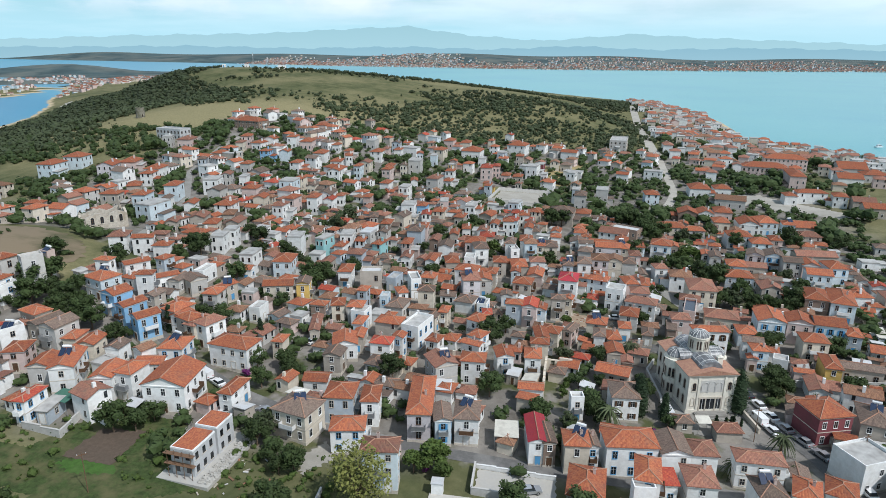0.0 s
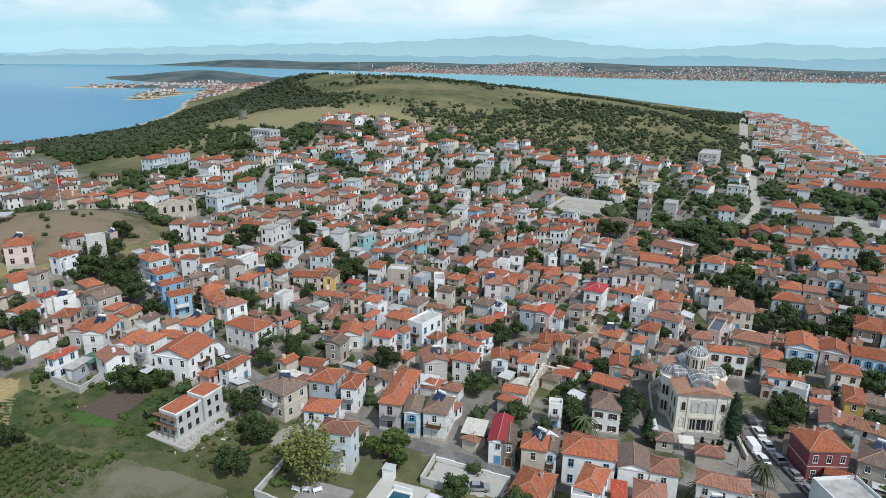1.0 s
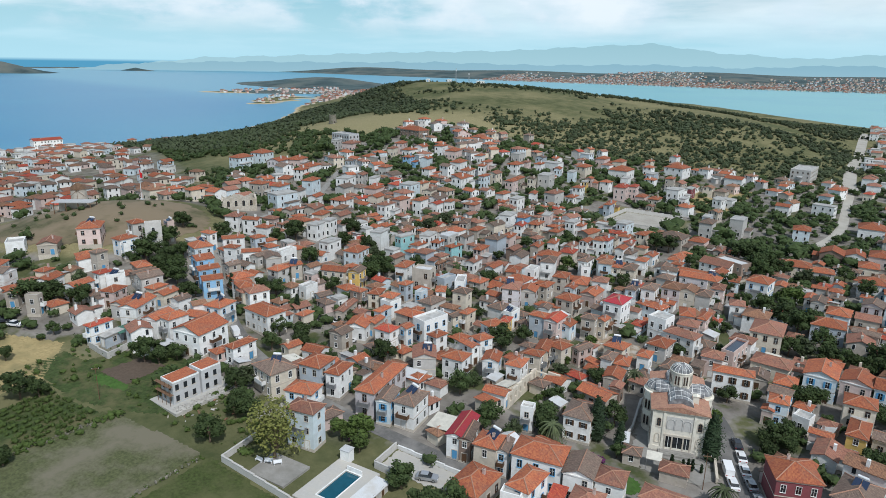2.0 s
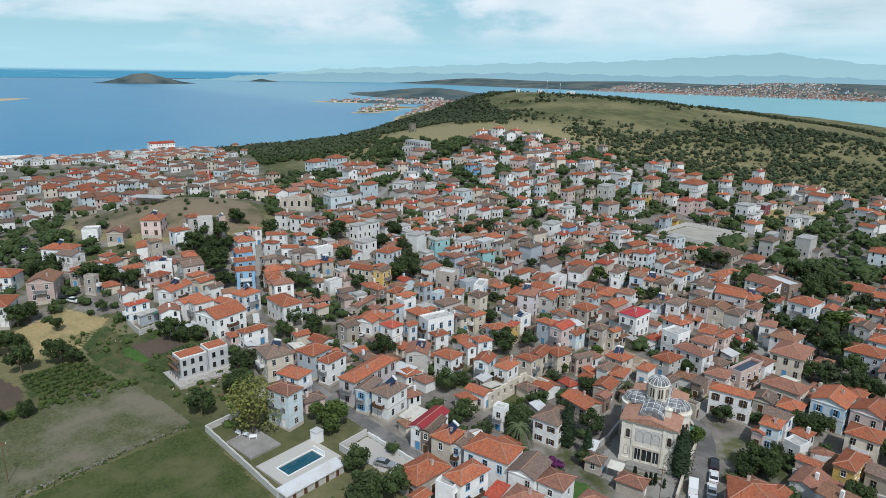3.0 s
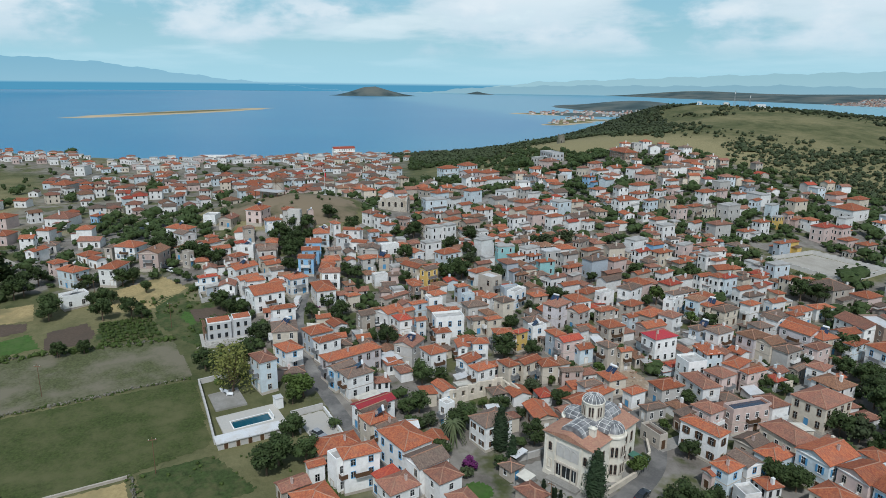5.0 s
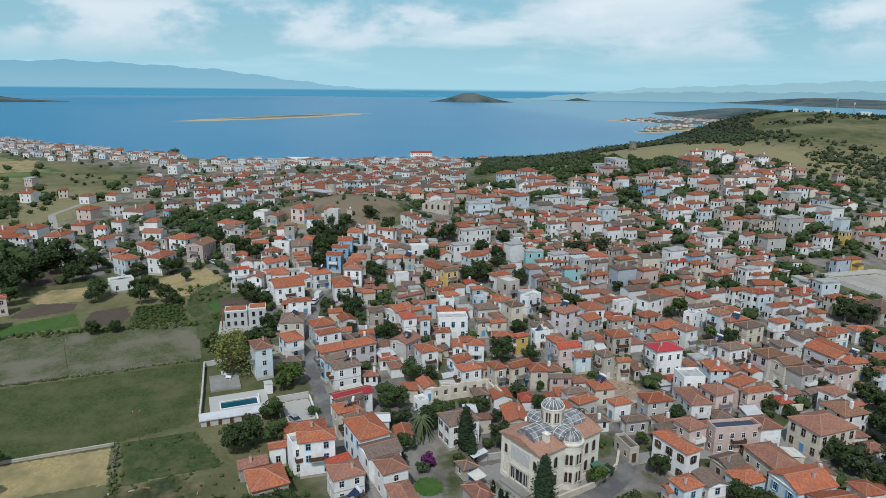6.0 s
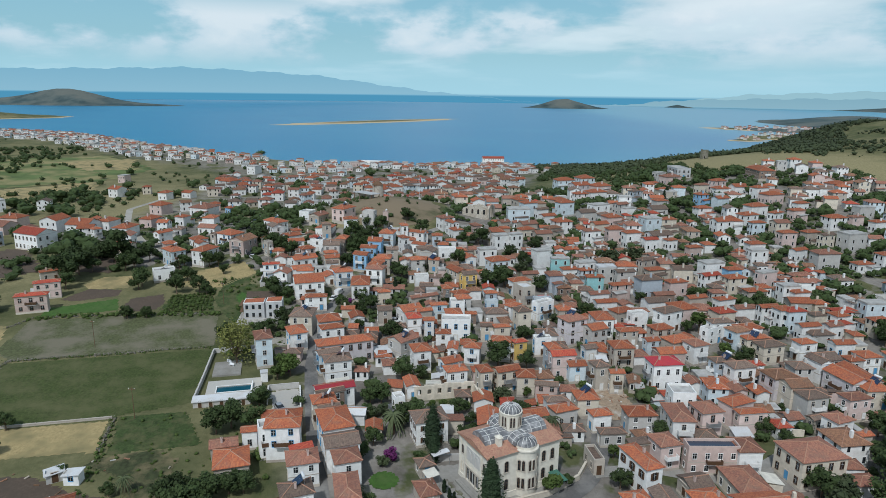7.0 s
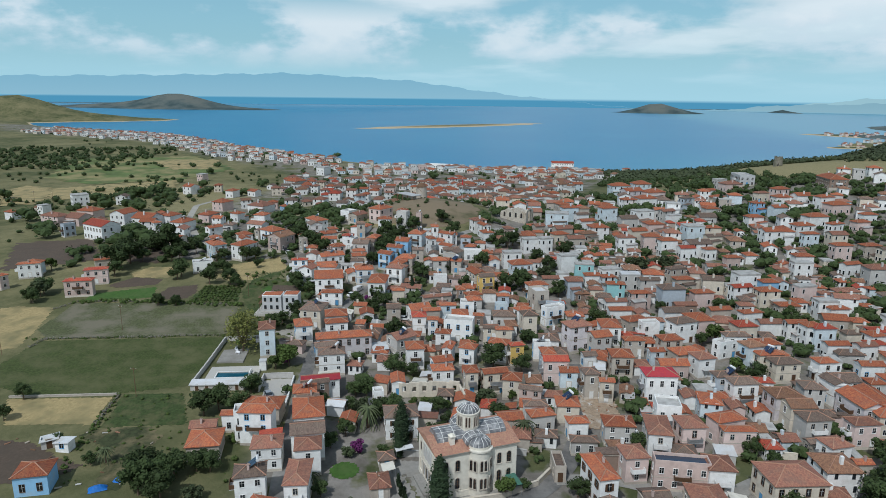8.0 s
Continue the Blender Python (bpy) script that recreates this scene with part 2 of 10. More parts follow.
surface("paint_dark", (0.035, 0.04, 0.05), 0.22, 2, 0.05, bump=0, spec=0.5)
surface("lamp_red", (0.35, 0.02, 0.02), 0.3, 2, 0.05, bump=0)
surface("tarp_blue", (0.02, 0.14, 0.45), 0.6, 2, 0.1)
surface("ridge", (0.40, 0.22, 0.15), 0.85, 4, 0.3, (0.36, 0.22, 0.15), 0.8)

# ---- meshes ----
def flat_uv(pts):
    """Metres along and down the slope of each face."""
    p = [Vector(q) for q in pts]
    n = Vector((0, 0, 0))
    for i in range(len(p)):
        n += (p[i] - p[0]).cross(p[(i + 1) % len(p)] - p[0])
    n = n.normalized() if n.length > 1e-9 else Vector((0, 0, 1))
    a = Vector((0, 0, 1)).cross(n)
    a = a.normalized() if a.length > 1e-4 else Vector((1, 0, 0))
    b = n.cross(a)
    return [(a.dot(q), b.dot(q)) for q in p]


class Shape:
    """Vertices and faces gathered for one mesh."""

    def __init__(self):
        self.v, self.f, self.m = [], [], []

    def face(self, pts, mat=0):
        i = len(self.v)
        self.v += [tuple(p) for p in pts]
        self.f.append(tuple(range(i, i + len(pts))))
        self.m.append(mat)

    def box(self, x0, x1, y0, y1, z0, z1, mat=0, at=None):
        c = [(x0, y0, z0), (x1, y0, z0), (x1, y1, z0), (x0, y1, z0), (x0, y0, z1), (x1, y0, z1), (x1, y1, z1), (x0, y1, z1)]
        if at is not None:
            c = [tuple(at @ Vector(p)) for p in c]
        i = len(self.v)
        self.v += c
        for f in ((0, 3, 2, 1), (4, 5, 6, 7), (0, 1, 5, 4), (1, 2, 6, 5), (2, 3, 7, 6), (3, 0, 4, 7)):
            self.f.append(tuple(i + k for k in f))
            self.m.append(mat)

    def tube(self, a, b, r0, r1=None, sides=6, mat=0):
        a, b = Vector(a), Vector(b)
        r1 = r0 if r1 is None else r1
        q = (b - a).to_track_quat("Z", "Y")
        i = len(self.v)
        for p, r in ((a, r0), (b, r1)):
            for k in range(sides):
                t = 2 * math.pi * k / sides
                self.v.append(tuple(p + q @ Vector((r * math.cos(t), r * math.sin(t), 0))))
        for k in range(sides):
            self.f.append((i + k, i + (k + 1) % sides, i + sides + (k + 1) % sides, i + sides + k))
            self.m.append(mat)
        self.f.append(tuple(i + sides + k for k in range(sides)))
        self.f.append(tuple(i + k for k in reversed(range(sides))))
        self.m += [mat, mat]

    def lathe(self, profile, sides=16, mat=0, centre=(0, 0), arc=(0, 2 * math.pi)):
        """Turn (radius, height) pairs round an upright axis."""
        i = len(self.v)
        closed = abs(arc[1] - arc[0] - 2 * math.pi) < 1e-6
        n = sides if closed else sides + 1
        for r, z in profile:
            for k in range(n):
                t = arc[0] + (arc[1] - arc[0]) * k / sides
                self.v.append((centre[0] + r * math.cos(t), centre[1] + r * math.sin(t), z))
        for j in range(len(profile) - 1):
            for k in range(sides):
                a, b = k, (k + 1) % n
                self.f.append((i + j * n + a, i + j * n + b, i + (j + 1) * n + b, i + (j + 1) * n + a))
                self.m.append(mat)

    def mesh(self, name, *mats, uv=True, smooth=False):
        me = bpy.data.meshes.new(name)
        me.from_pydata(self.v, [], self.f)
        for m in mats:
            me.materials.append(MATS[m] if isinstance(m, str) else m)
        if len(mats) > 1:
            me.polygons.foreach_set("material_index", self.m)
        if uv:
            layer = me.uv_layers.new(name="UVMap")
            flatlist = []
            for f in self.f:
                for q in flat_uv([self.v[k] for k in f]):
                    flatlist += q
            layer.data.foreach_set("uv", flatlist)
        if smooth:
            me.polygons.foreach_set("use_smooth", [True] * len(self.f))
        me.update()
        return me


def put(name, me, parent=None, m=None, label=""):
    """Link a mesh as one object, under a thing where one is given."""
    ob = new(name, me)
    if m is not None:
        ob.matrix_basis = m
    if parent is not None:
        ob.parent = parent
    if label:
        ob["label"] = label
    return ob


# ---- ground ----
WEST_Y = [-2200, -1500, -1000, -667, -480, -218, -73, 31, 105, 180, 267, 390, 490, 565, 666, 800, 858, 1040, 1184, 1500, 1738, 1950, 2000]
WEST_X = [-2200, -2150, -2050, -1450, -1250, -1063, -830, -699, -623, -572, -550, -535, -530, -556, -601, -690, -745, -865, -985, -1080, -1250, -1200, -900]
EAST_Y = [-2200, 0, 300, 430, 537, 586, 625, 692, 823, 1067, 1207, 1400, 1733, 1900, 2000]
EAST_X = [1500, 800, 420, 300, 246, 212, 178, 185, 193, 150, 40, -100, -500, -860, -900]
BASE = 5.7
# centre x y, spread x y, height
HILLS_TOWN = [
    (-170, 146, 42, 38, 10.8),
    (-180, 150, 24, 20, 3.4),
    (-337, 690, 130, 130, 29.8),
    (-190, 380, 95, 80, 12.0),
    (-120, 560, 150, 120, 18.0),
    (-95, 130, 80, 60, 2.5),
    (-150, 250, 90, 80, 10.0),
    (60, 560, 120, 110, -4.0),
    (-60, 170, 60, 60, -1.1),
    (-300, 420, 90, 80, 12.7),
    (-230, 20, 120, 90, 3.8),
    (-40, 420, 80, 70, -1.7),
    (-450, 500, 110, 150, -6.0),
    (60, 340, 80, 80, -2.9),
]
HILLS_OPEN = [
    (-350, 200, 90, 120, 0.3),
    (30, 140, 80, 80, -3.5),
    (120, 250, 90, 90, -1.8),
    (-450, 850, 160, 160, 9.9),
    (-120, 780, 150, 120, 23.6),
    (-250, 560, 80, 80, 10.1),
    (-385, 645, 60, 55, 14.2),
    (20, 610, 60, 60, 13.8),
    (-500, 1200, 200, 200, 13.4),
    (-420, 0, 110, 110, -3.4),
    (-520, 590, 60, 90, -4.1),
    (75, 640, 50, 70, -13.8),
]
HILLS = HILLS_TOWN + HILLS_OPEN


def smooth01(a):
    a = np.clip(a, 0, 1)
    return a * a * (3 - 2 * a)


def inland(x, y):
    """Metres from the nearer coast, negative out at sea."""
    return np.minimum(x - np.interp(y, WEST_Y, WEST_X), np.interp(y, EAST_Y, EAST_X) - x)


def bump2(x, y, cx, cy, sx, sy, turn=0.0):
    c, s = math.cos(radians(turn)), math.sin(radians(turn))
    u, v = (x - cx) * c + (y - cy) * s, -(x - cx) * s + (y - cy) * c
    return np.exp(-(u * u / (2 * sx * sx) + v * v / (2 * sy * sy)))


def height(x, y):
    """The ground's height over the sea."""
    x, y = np.asarray(x, float), np.asarray(y, float)
    l = inland(x, y)
    z = BASE + sum(h * bump2(x, y, cx, cy, sx, sy) for cx, cy, sx, sy, h in HILLS)
    z = np.maximum(z, 1.0) * smooth01((l + 10) / 90) - 3 * (1 - smooth01((l + 40) / 60))
    # low tongue of land and the next headland up the coast
    z = np.maximum(z, 7 * bump2(x, y, -930, 1000, 110, 16, -60) * 1.6 - 3.5)
    z = np.maximum(z, 30 * bump2(x, y, -1420, 1720, 190, 120, -20) - 3.5)
    z = np.maximum(z, 10 * bump2(x, y, -1130, 1260, 160, 45, 40) - 3.5)
    # sand bank, islands, hills over the bay
    z = np.maximum(z, 5.4 * bump2(x, y, -1590, 340, 350, 62, 125) - 3.4)
    z = np.maximum(z, 36 * bump2(x, y, -3230, 1590, 85, 70, 66) + 28 * bump2(x, y, -3230, 1610, 165, 80, 66) - 12)
    z = np.maximum(z, 34 * bump2(x, y, -3560, 2530, 40, 40, 60) - 9)
    z = np.maximum(z, 52 * bump2(x, y, -3270, -880, 130, 120, 72) + 30 * bump2(x, y, -3270, -900, 380, 120, 72) + 12 * bump2(x, y, -3300, -1300, 200, 110, 72) - 9)
    z = np.maximum(z, 72 * bump2(x, y, -1780, -880, 110, 100, 30) + 20 * bump2(x, y, -1760, -640, 150, 70, 110) - 8)
    # the mainland shore across the strait
    d = (y - np.interp(x, [-5000, -957, 15, 534, 1351, 3000, 5000], [3500, 2850, 2780, 2890, 3140, 3500, 3600]))
    z = np.maximum(z, -3 + 26 * smooth01((d + 60) / 700) + 26 * smooth01((d - 100) / 600) * (0.5 + 0.5 * np.sin(x * 0.004 + 1) * np.sin(x * 0.0017)))
    return z


def ground_z(x, y):
    return float(height(x, y))


def spread(lo, hi, step, far, grow):
    """Grid lines: even between lo and hi, ever wider beyond, out to far."""
    mid = list(np.arange(lo, hi + step, step))
    for side in (1, -1):
        p, s, more = (mid[-1] if side > 0 else mid[0]), step, []
        while abs(p) < far:
            s = min(s * grow, 70)
            p += side * s
            more.append(p)
        mid = mid + more if side > 0 else more[::-1] + mid
    return np.array(mid)


def noise2(x, y, s, seed=0):
    """Cheap smooth noise for laying out land cover."""
    return (np.sin(x * s + seed + 1.7 * np.sin(y * s * 0.7 + seed)) * np.sin(y * s * 1.1 + 2.1 * seed + 1.3 * np.sin(x * s * 0.8)) + 0.5 * np.sin(x * s * 2.3 + seed * 3 + np.sin(y * s * 1.9)) * np.sin(y * s * 2.1 + seed)) / 1.5


GX, GY = spread(-260, 170, 4.0, 4950, 1.06), spread(-60, 460, 4.0, 4950, 1.06)
XX, YY = np.meshgrid(GX, GY)
ZZ = height(XX, YY)
nx, ny = len(GX), len(GY)
me = bpy.data.meshes.new("ground")
idx = np.arange(nx * ny).reshape(ny, nx)
quads = np.stack([idx[:-1, :-1], idx[:-1, 1:], idx[1:, 1:], idx[1:, :-1]], -1).reshape(-1, 4)
me.from_pydata(np.stack([XX, YY, ZZ], -1).reshape(-1, 3).tolist(), [], quads.tolist())


def on_hill(x, y):
    """How much a place belongs to the open hill above the town."""
    a = smooth01((y - np.interp(x, [-420, -330, -240, -200, -110, -50, 10, 90], [330, 300, 345, 418, 425, 436, 450, 470])) / 25)
    return a * smooth01((inland(x, y) - 25) / 40)


def in_town(x, y):
    """How closely a place is built up, 0 to 1."""
    l = inland(x, y)
    old = smooth01((y - np.interp(x, [-260, -140, -105, 0, 45, 140], [-40, 10, 88, 100, 95, 80])) / 8) * smooth01((150 - x) / 30) * smooth01((x + 225) / 20)
    low = smooth01((x + 560) / 20) * smooth01((-215 - x) / 20) * smooth01((y - np.interp(x, [-560, -400, -215], [30, 40, 5])) / 20) * smooth01((np.interp(x, [-560, -380, -215], [420, 330, 235]) - y) / 20)
    shore = smooth01((210 - l) / 40) * smooth01((100 - y) / 40) * smooth01((x + 1420) / 60) * (x < -300)
    beach = smooth01((70 - l) / 20) * smooth01((520 - y) / 60) * smooth01((y - 250) / 40) * (x < -300)
    right = smooth01((x - np.interp(y, [430, 600, 900, 1100], [20, 65, 75, 60])) / 15) * smooth01((y - 430) / 30) * smooth01((1130 - y) / 50) * 0.9
    t = np.maximum.reduce([old, low * 0.8, shore * 0.8, beach * 0.6, right]) * smooth01((l - 12) / 12)
    knoll = bump2(x, y, -174, 146, 36, 27, 20) > 0.42
    pitch_ground = (np.abs(x + 16) < 18) & (np.abs(y - 320) < 19)
    return t * (1 - on_hill(x, y)) * np.where(knoll | pitch_ground, 0.0, 1.0)


def is_garden(x, y):
    """Patches of trees and yards left open between the houses."""
    return float(noise2(x, y, 0.058, 1.3)) + 0.6 * float(noise2(x, y, 0.13, 4.0)) > 0.42 - 0.25 * float(bump2(x, y, -150, 315, 90, 70)) - 0.15 * float(bump2(x, y, 90, 330, 70, 90)) + 0.15 * float(bump2(x, y, -30, 180, 60, 40))


cover = np.zeros((ny * nx, 4))
fx, fy = XX.ravel(), YY.ravel()
cover[:, 0] = in_town(fx, fy)
cover[:, 1] = on_hill(fx, fy)
meadow = smooth01(0.5 + 1.2 * noise2(fx, fy, 0.018, 2.0))
cover[:, 2] = np.clip(meadow * 0.42 + bump2(fx, fy, -215, 430, 80, 38, 20) * 1.2 + 0.45 * bump2(fx, fy, -160, 134, 40, 26, 20) + bump2(fx, fy, -330, 10, 120, 40, 20) * 0.6, 0, 1)
cover[:, 3] = 1.0
tint = me.color_attributes.new("cover", "FLOAT_COLOR", "POINT")
tint.data.foreach_set("color", cover.ravel())
me.polygons.foreach_set("use_smooth", [True] * len(me.polygons))

m = bpy.data.materials.new("land")
m.use_nodes = True
N = Nodes(m.node_tree)
MATS["land"] = m
place = N.tree.nodes.new("ShaderNodeTexCoord").outputs["Object"]
att = N.tree.nodes.new("ShaderNodeVertexColor")
att.layer_name = "cover"
sep = N.tree.nodes.new("ShaderNodeSeparateColor")
N.link(att, "Color", sep, 0)
geo = N.tree.nodes.new("ShaderNodeSeparateXYZ")
N.tree.links.new(place, geo.inputs[0])
big, mid_n, fine = N.noise(place, 0.02, 6, 0.6), N.noise(place, 0.12, 6, 0.65), N.noise(place, 0.9, 5, 0.7)
grass = N.mix(N.ramp(mid_n, (0.35, 0.0), (0.65, 1.0)), (0.058, 0.072, 0.030), (0.122, 0.124, 0.060))
dry = N.mix(N.ramp(fine, (0.3, 0.0), (0.7, 1.0)), (0.20, 0.176, 0.092), (0.33, 0.285, 0.155))
green = N.mix(N.math("MULTIPLY", N.ramp(big, (0.42, 0.0), (0.62, 1.0)), 0.5), grass, dry)
wild = N.mix(N.ramp(N.math("ADD", N.math("MULTIPLY", sep.outputs[2], 0.8), N.math("MULTIPLY", mid_n, 0.4)), (0.35, 0.0), (0.9, 0.85)), green, dry)
earth = N.mix(N.ramp(mid_n, (0.35, 0.0), (0.65, 1.0)), (0.135, 0.122, 0.105), (0.27, 0.25, 0.225))
yards = N.mix(N.ramp(N.noise(place, 0.07, 4, 0.6), (0.51, 0.0), (0.59, 1.0)), earth, grass)
col = N.mix(sep.outputs[0], wild, yards)
sand = N.ramp(N.math("ADD", N.math("MULTIPLY", geo.outputs["Z"], 0.5), N.math("MULTIPLY", mid_n, 0.5)), (0.55, 1.0), (1.0, 0.0))
col = N.mix(sand, col, (0.50, 0.40, 0.26))
out = N.tree.nodes.new("ShaderNodeBsdfPrincipled")
N.tree.links.new(col, out.inputs["Base Color"])
out.inputs["Roughness"].default_value, out.inputs["Specular IOR Level"].default_value = 0.95, 0.1
b = N.tree.nodes.new("ShaderNodeBump")
b.inputs["Strength"].default_value, b.inputs["Distance"].default_value = 0.6, 0.35
N.tree.links.new(fine, b.inputs["Height"])
N.link(b, 0, out, "Normal")
N.link(out, 0, N.tree.nodes.new("ShaderNodeOutputMaterial"), 0)
me.materials.append(m)
# distant faces and the headland take the haze-tinted colour
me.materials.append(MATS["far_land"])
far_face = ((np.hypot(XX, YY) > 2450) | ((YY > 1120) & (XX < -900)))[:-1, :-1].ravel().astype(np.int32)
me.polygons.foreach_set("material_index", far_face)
tagged(new("ground", me), "rolling green and dry grass land under the town", "ground", kind="structure")

# the sea: a wide sheet at height 0
m = bpy.data.materials.new("sea_water")
m.use_nodes = True
N = Nodes(m.node_tree)
place = N.tree.nodes.new("ShaderNodeTexCoord").outputs["Object"]
geo = N.tree.nodes.new("ShaderNodeSeparateXYZ")
N.tree.links.new(place, geo.inputs[0])
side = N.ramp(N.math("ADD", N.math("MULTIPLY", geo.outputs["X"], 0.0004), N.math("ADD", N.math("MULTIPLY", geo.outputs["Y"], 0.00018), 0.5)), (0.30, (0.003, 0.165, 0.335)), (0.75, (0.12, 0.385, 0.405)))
# far northern water paled by position: reflected sky glare put into the base colour
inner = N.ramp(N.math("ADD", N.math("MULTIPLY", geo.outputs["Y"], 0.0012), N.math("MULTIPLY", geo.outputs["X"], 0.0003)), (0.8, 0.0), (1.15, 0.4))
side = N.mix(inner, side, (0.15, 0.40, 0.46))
swirl = N.noise(place, 0.0035, 5, 0.6)
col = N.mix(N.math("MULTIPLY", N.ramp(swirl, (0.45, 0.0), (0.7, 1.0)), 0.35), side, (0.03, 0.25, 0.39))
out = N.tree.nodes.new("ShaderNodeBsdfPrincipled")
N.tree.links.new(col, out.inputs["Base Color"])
out.inputs["Roughness"].default_value, out.inputs["IOR"].default_value, out.inputs["Specular IOR Level"].default_value = 0.28, 1.33, 0.24
b = N.tree.nodes.new("ShaderNodeBump")
b.inputs["Strength"].default_value, b.inputs["Distance"].default_value = 0.5, 0.6
N.tree.links.new(N.noise(place, 0.15, 6, 0.65), b.inputs["Height"])
N.link(b, 0, out, "Normal")
N.link(out, 0, N.tree.nodes.new("ShaderNodeOutputMaterial"), 0)
sh = Shape()
ring = [(4960 * math.cos(k * math.pi / 48), 4960 * math.sin(k * math.pi / 48), 0) for k in range(96)]
for k in range(96):
    sh.face([(0, 0, 0), ring[k], ring[(k + 1) % 96]])
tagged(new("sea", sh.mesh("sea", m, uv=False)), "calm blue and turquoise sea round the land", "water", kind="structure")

# ---- houses ----
def roof_shape(kind, w, d, rise, over=0.32, thick=0.14):
    """Hip, gable, single-slope or flat roof over a w by d plan, eaves at height 0."""
    s = Shape()
    x, y = w / 2 + over, d / 2 + over
    if kind == "hip":
        if w >= d:
            r0, r1 = (-(x - y), 0, rise), (x - y, 0, rise)
        else:
            r0, r1 = (0, -(y - x), rise), (0, y - x, rise)
        c = [(-x, -y, 0), (x, -y, 0), (x, y, 0), (-x, y, 0)]
        if w >= d:
            tops = [(c[0], c[1], r1, r0), (c[1], c[2], r1), (c[2], c[3], r0, r1), (c[3], c[0], r0)]
        else:
            tops = [(c[0], c[1], r0), (c[1], c[2], r1, r0), (c[2], c[3], r1), (c[3], c[0], r0, r1)]
        for f in tops:
            s.face(f)
        lines = [(r0, r1)] + [(p, r0 if (p[0] < 0 if w >= d else p[1] < 0) else r1) for p in c]
    elif kind == "gable":
        if w >= d:
            r0, r1 = (-x, 0, rise), (x, 0, rise)
            c = [(-x, -y, 0), (x, -y, 0), (x, y, 0), (-x, y, 0)]
            s.face((c[0], c[1], r1, r0)), s.face((c[2], c[3], r0, r1))
            ends = ((c[0], r0, c[3]), (c[1], c[2], r1))
        else:
            r0, r1 = (0, -y, rise), (0, y, rise)
            c = [(-x, -y, 0), (x, -y, 0), (x, y, 0), (-x, y, 0)]
            s.face((c[1], c[2], r1, r0)), s.face((c[3], c[0], r0, r1))
            ends = ((c[0], c[1], r0), (c[2], c[3], r1))
        lines = [(r0, r1)]
    elif kind == "mono":
        c = [(-x, -y, 0), (x, -y, 0), (x, y, rise * 0.6), (-x, y, rise * 0.6)]
        s.face(c)
        lines = []
    else:
        c = [(-x, -y, 0), (x, -y, 0), (x, y, 0), (-x, y, 0)]
        s.face([(px, py, 0.12) for px, py, _ in c])
        for a, b in ((0, 1), (1, 2), (2, 3), (3, 0)):
            s.face([c[a], c[b], (c[b][0], c[b][1], 0.12), (c[a][0], c[a][1], 0.12)])
        lines = []
    n = len(s.f)
    for f in list(s.f[:n]):
        if kind != "flat":
            s.face([(s.v[k][0], s.v[k][1], s.v[k][2] - thick) for k in reversed(f)])
    for a, b in ((0, 1), (1, 2), (2, 3), (3, 0)):
        p, q = c[a], c[b]
        if kind == "gable" and ((a in (1, 3)) == (w >= d)):
            top = r1 if (a == 1 and w >= d) or (a == 2) else r0
            for g, h in ((p, top), (top, q)):
                s.face([(g[0], g[1], g[2] - thick), (h[0], h[1], h[2] - thick), h, g])
        else:
            s.face([(p[0], p[1], p[2] - thick), (q[0], q[1], q[2] - thick), q, p])
    return s, lines


WINDOWS = {}


def weld(me):
    """Join the vertices that touch, so that a part is one skin."""
    bm = bmesh.new()
    bm.from_mesh(me)
    bmesh.ops.remove_doubles(bm, verts=bm.verts, dist=0.002)
    bm.to_mesh(me)
    bm.free()
    return me


def window_mesh(w, h, trim, shutters=""):
    """A window on a wall facing -y: stone surround, sash bars, dark pane, open shutters where it has them."""
    key = ("win", w, h, trim, shutters)
    if key not in WINDOWS:
        s, e = Shape(), 0.08
        xo, zo, zt = w / 2 + e, -e, h + e
        xi = [-w / 2, -0.022, 0.022, w / 2]
        zi = [0, h * 0.6, h * 0.6 + 0.04, h]
        o = [(-xo, zo), (xo, zo), (xo, zt), (-xo, zt)]
        n = [(-w / 2, 0), (w / 2, 0), (w / 2, h), (-w / 2, h)]
        for k in range(4):
            (a, b), (c, d), (p, q), (r, t) = o[k], o[(k + 1) % 4], n[(k + 1) % 4], n[k]
            front = -0.13 if k == 0 else -0.07
            s.face([(a, front, b), (c, front, d), (p, -0.07, q), (r, -0.07, t)])
            s.face([(r, -0.07, t), (p, -0.07, q), (p, -0.012, q), (r, -0.012, t)])
            s.face([(a, 0.05, b), (c, 0.05, d), (c, front, d), (a, front, b)])
        for i in range(3):
            for j in range(3):
                s.face([(xi[i], -0.012, zi[j]), (xi[i + 1], -0.012, zi[j]), (xi[i + 1], -0.012, zi[j + 1]), (xi[i], -0.012, zi[j + 1])], 2 if i == 1 or j == 1 else 1)
        if shutters:
            for side in (-1, 1):
                x0 = side * (w / 2 + 0.02)
                x1 = side * (w / 2 + 0.02 + w * 0.5)
                s.box(min(x0, x1), max(x0, x1), -0.10, -0.05, 0, h, 3)
        WINDOWS[key] = weld(s.mesh("window", trim, "glass_dark", "trim_white", *([shutters] if shutters else []), uv=False))
    return WINDOWS[key]


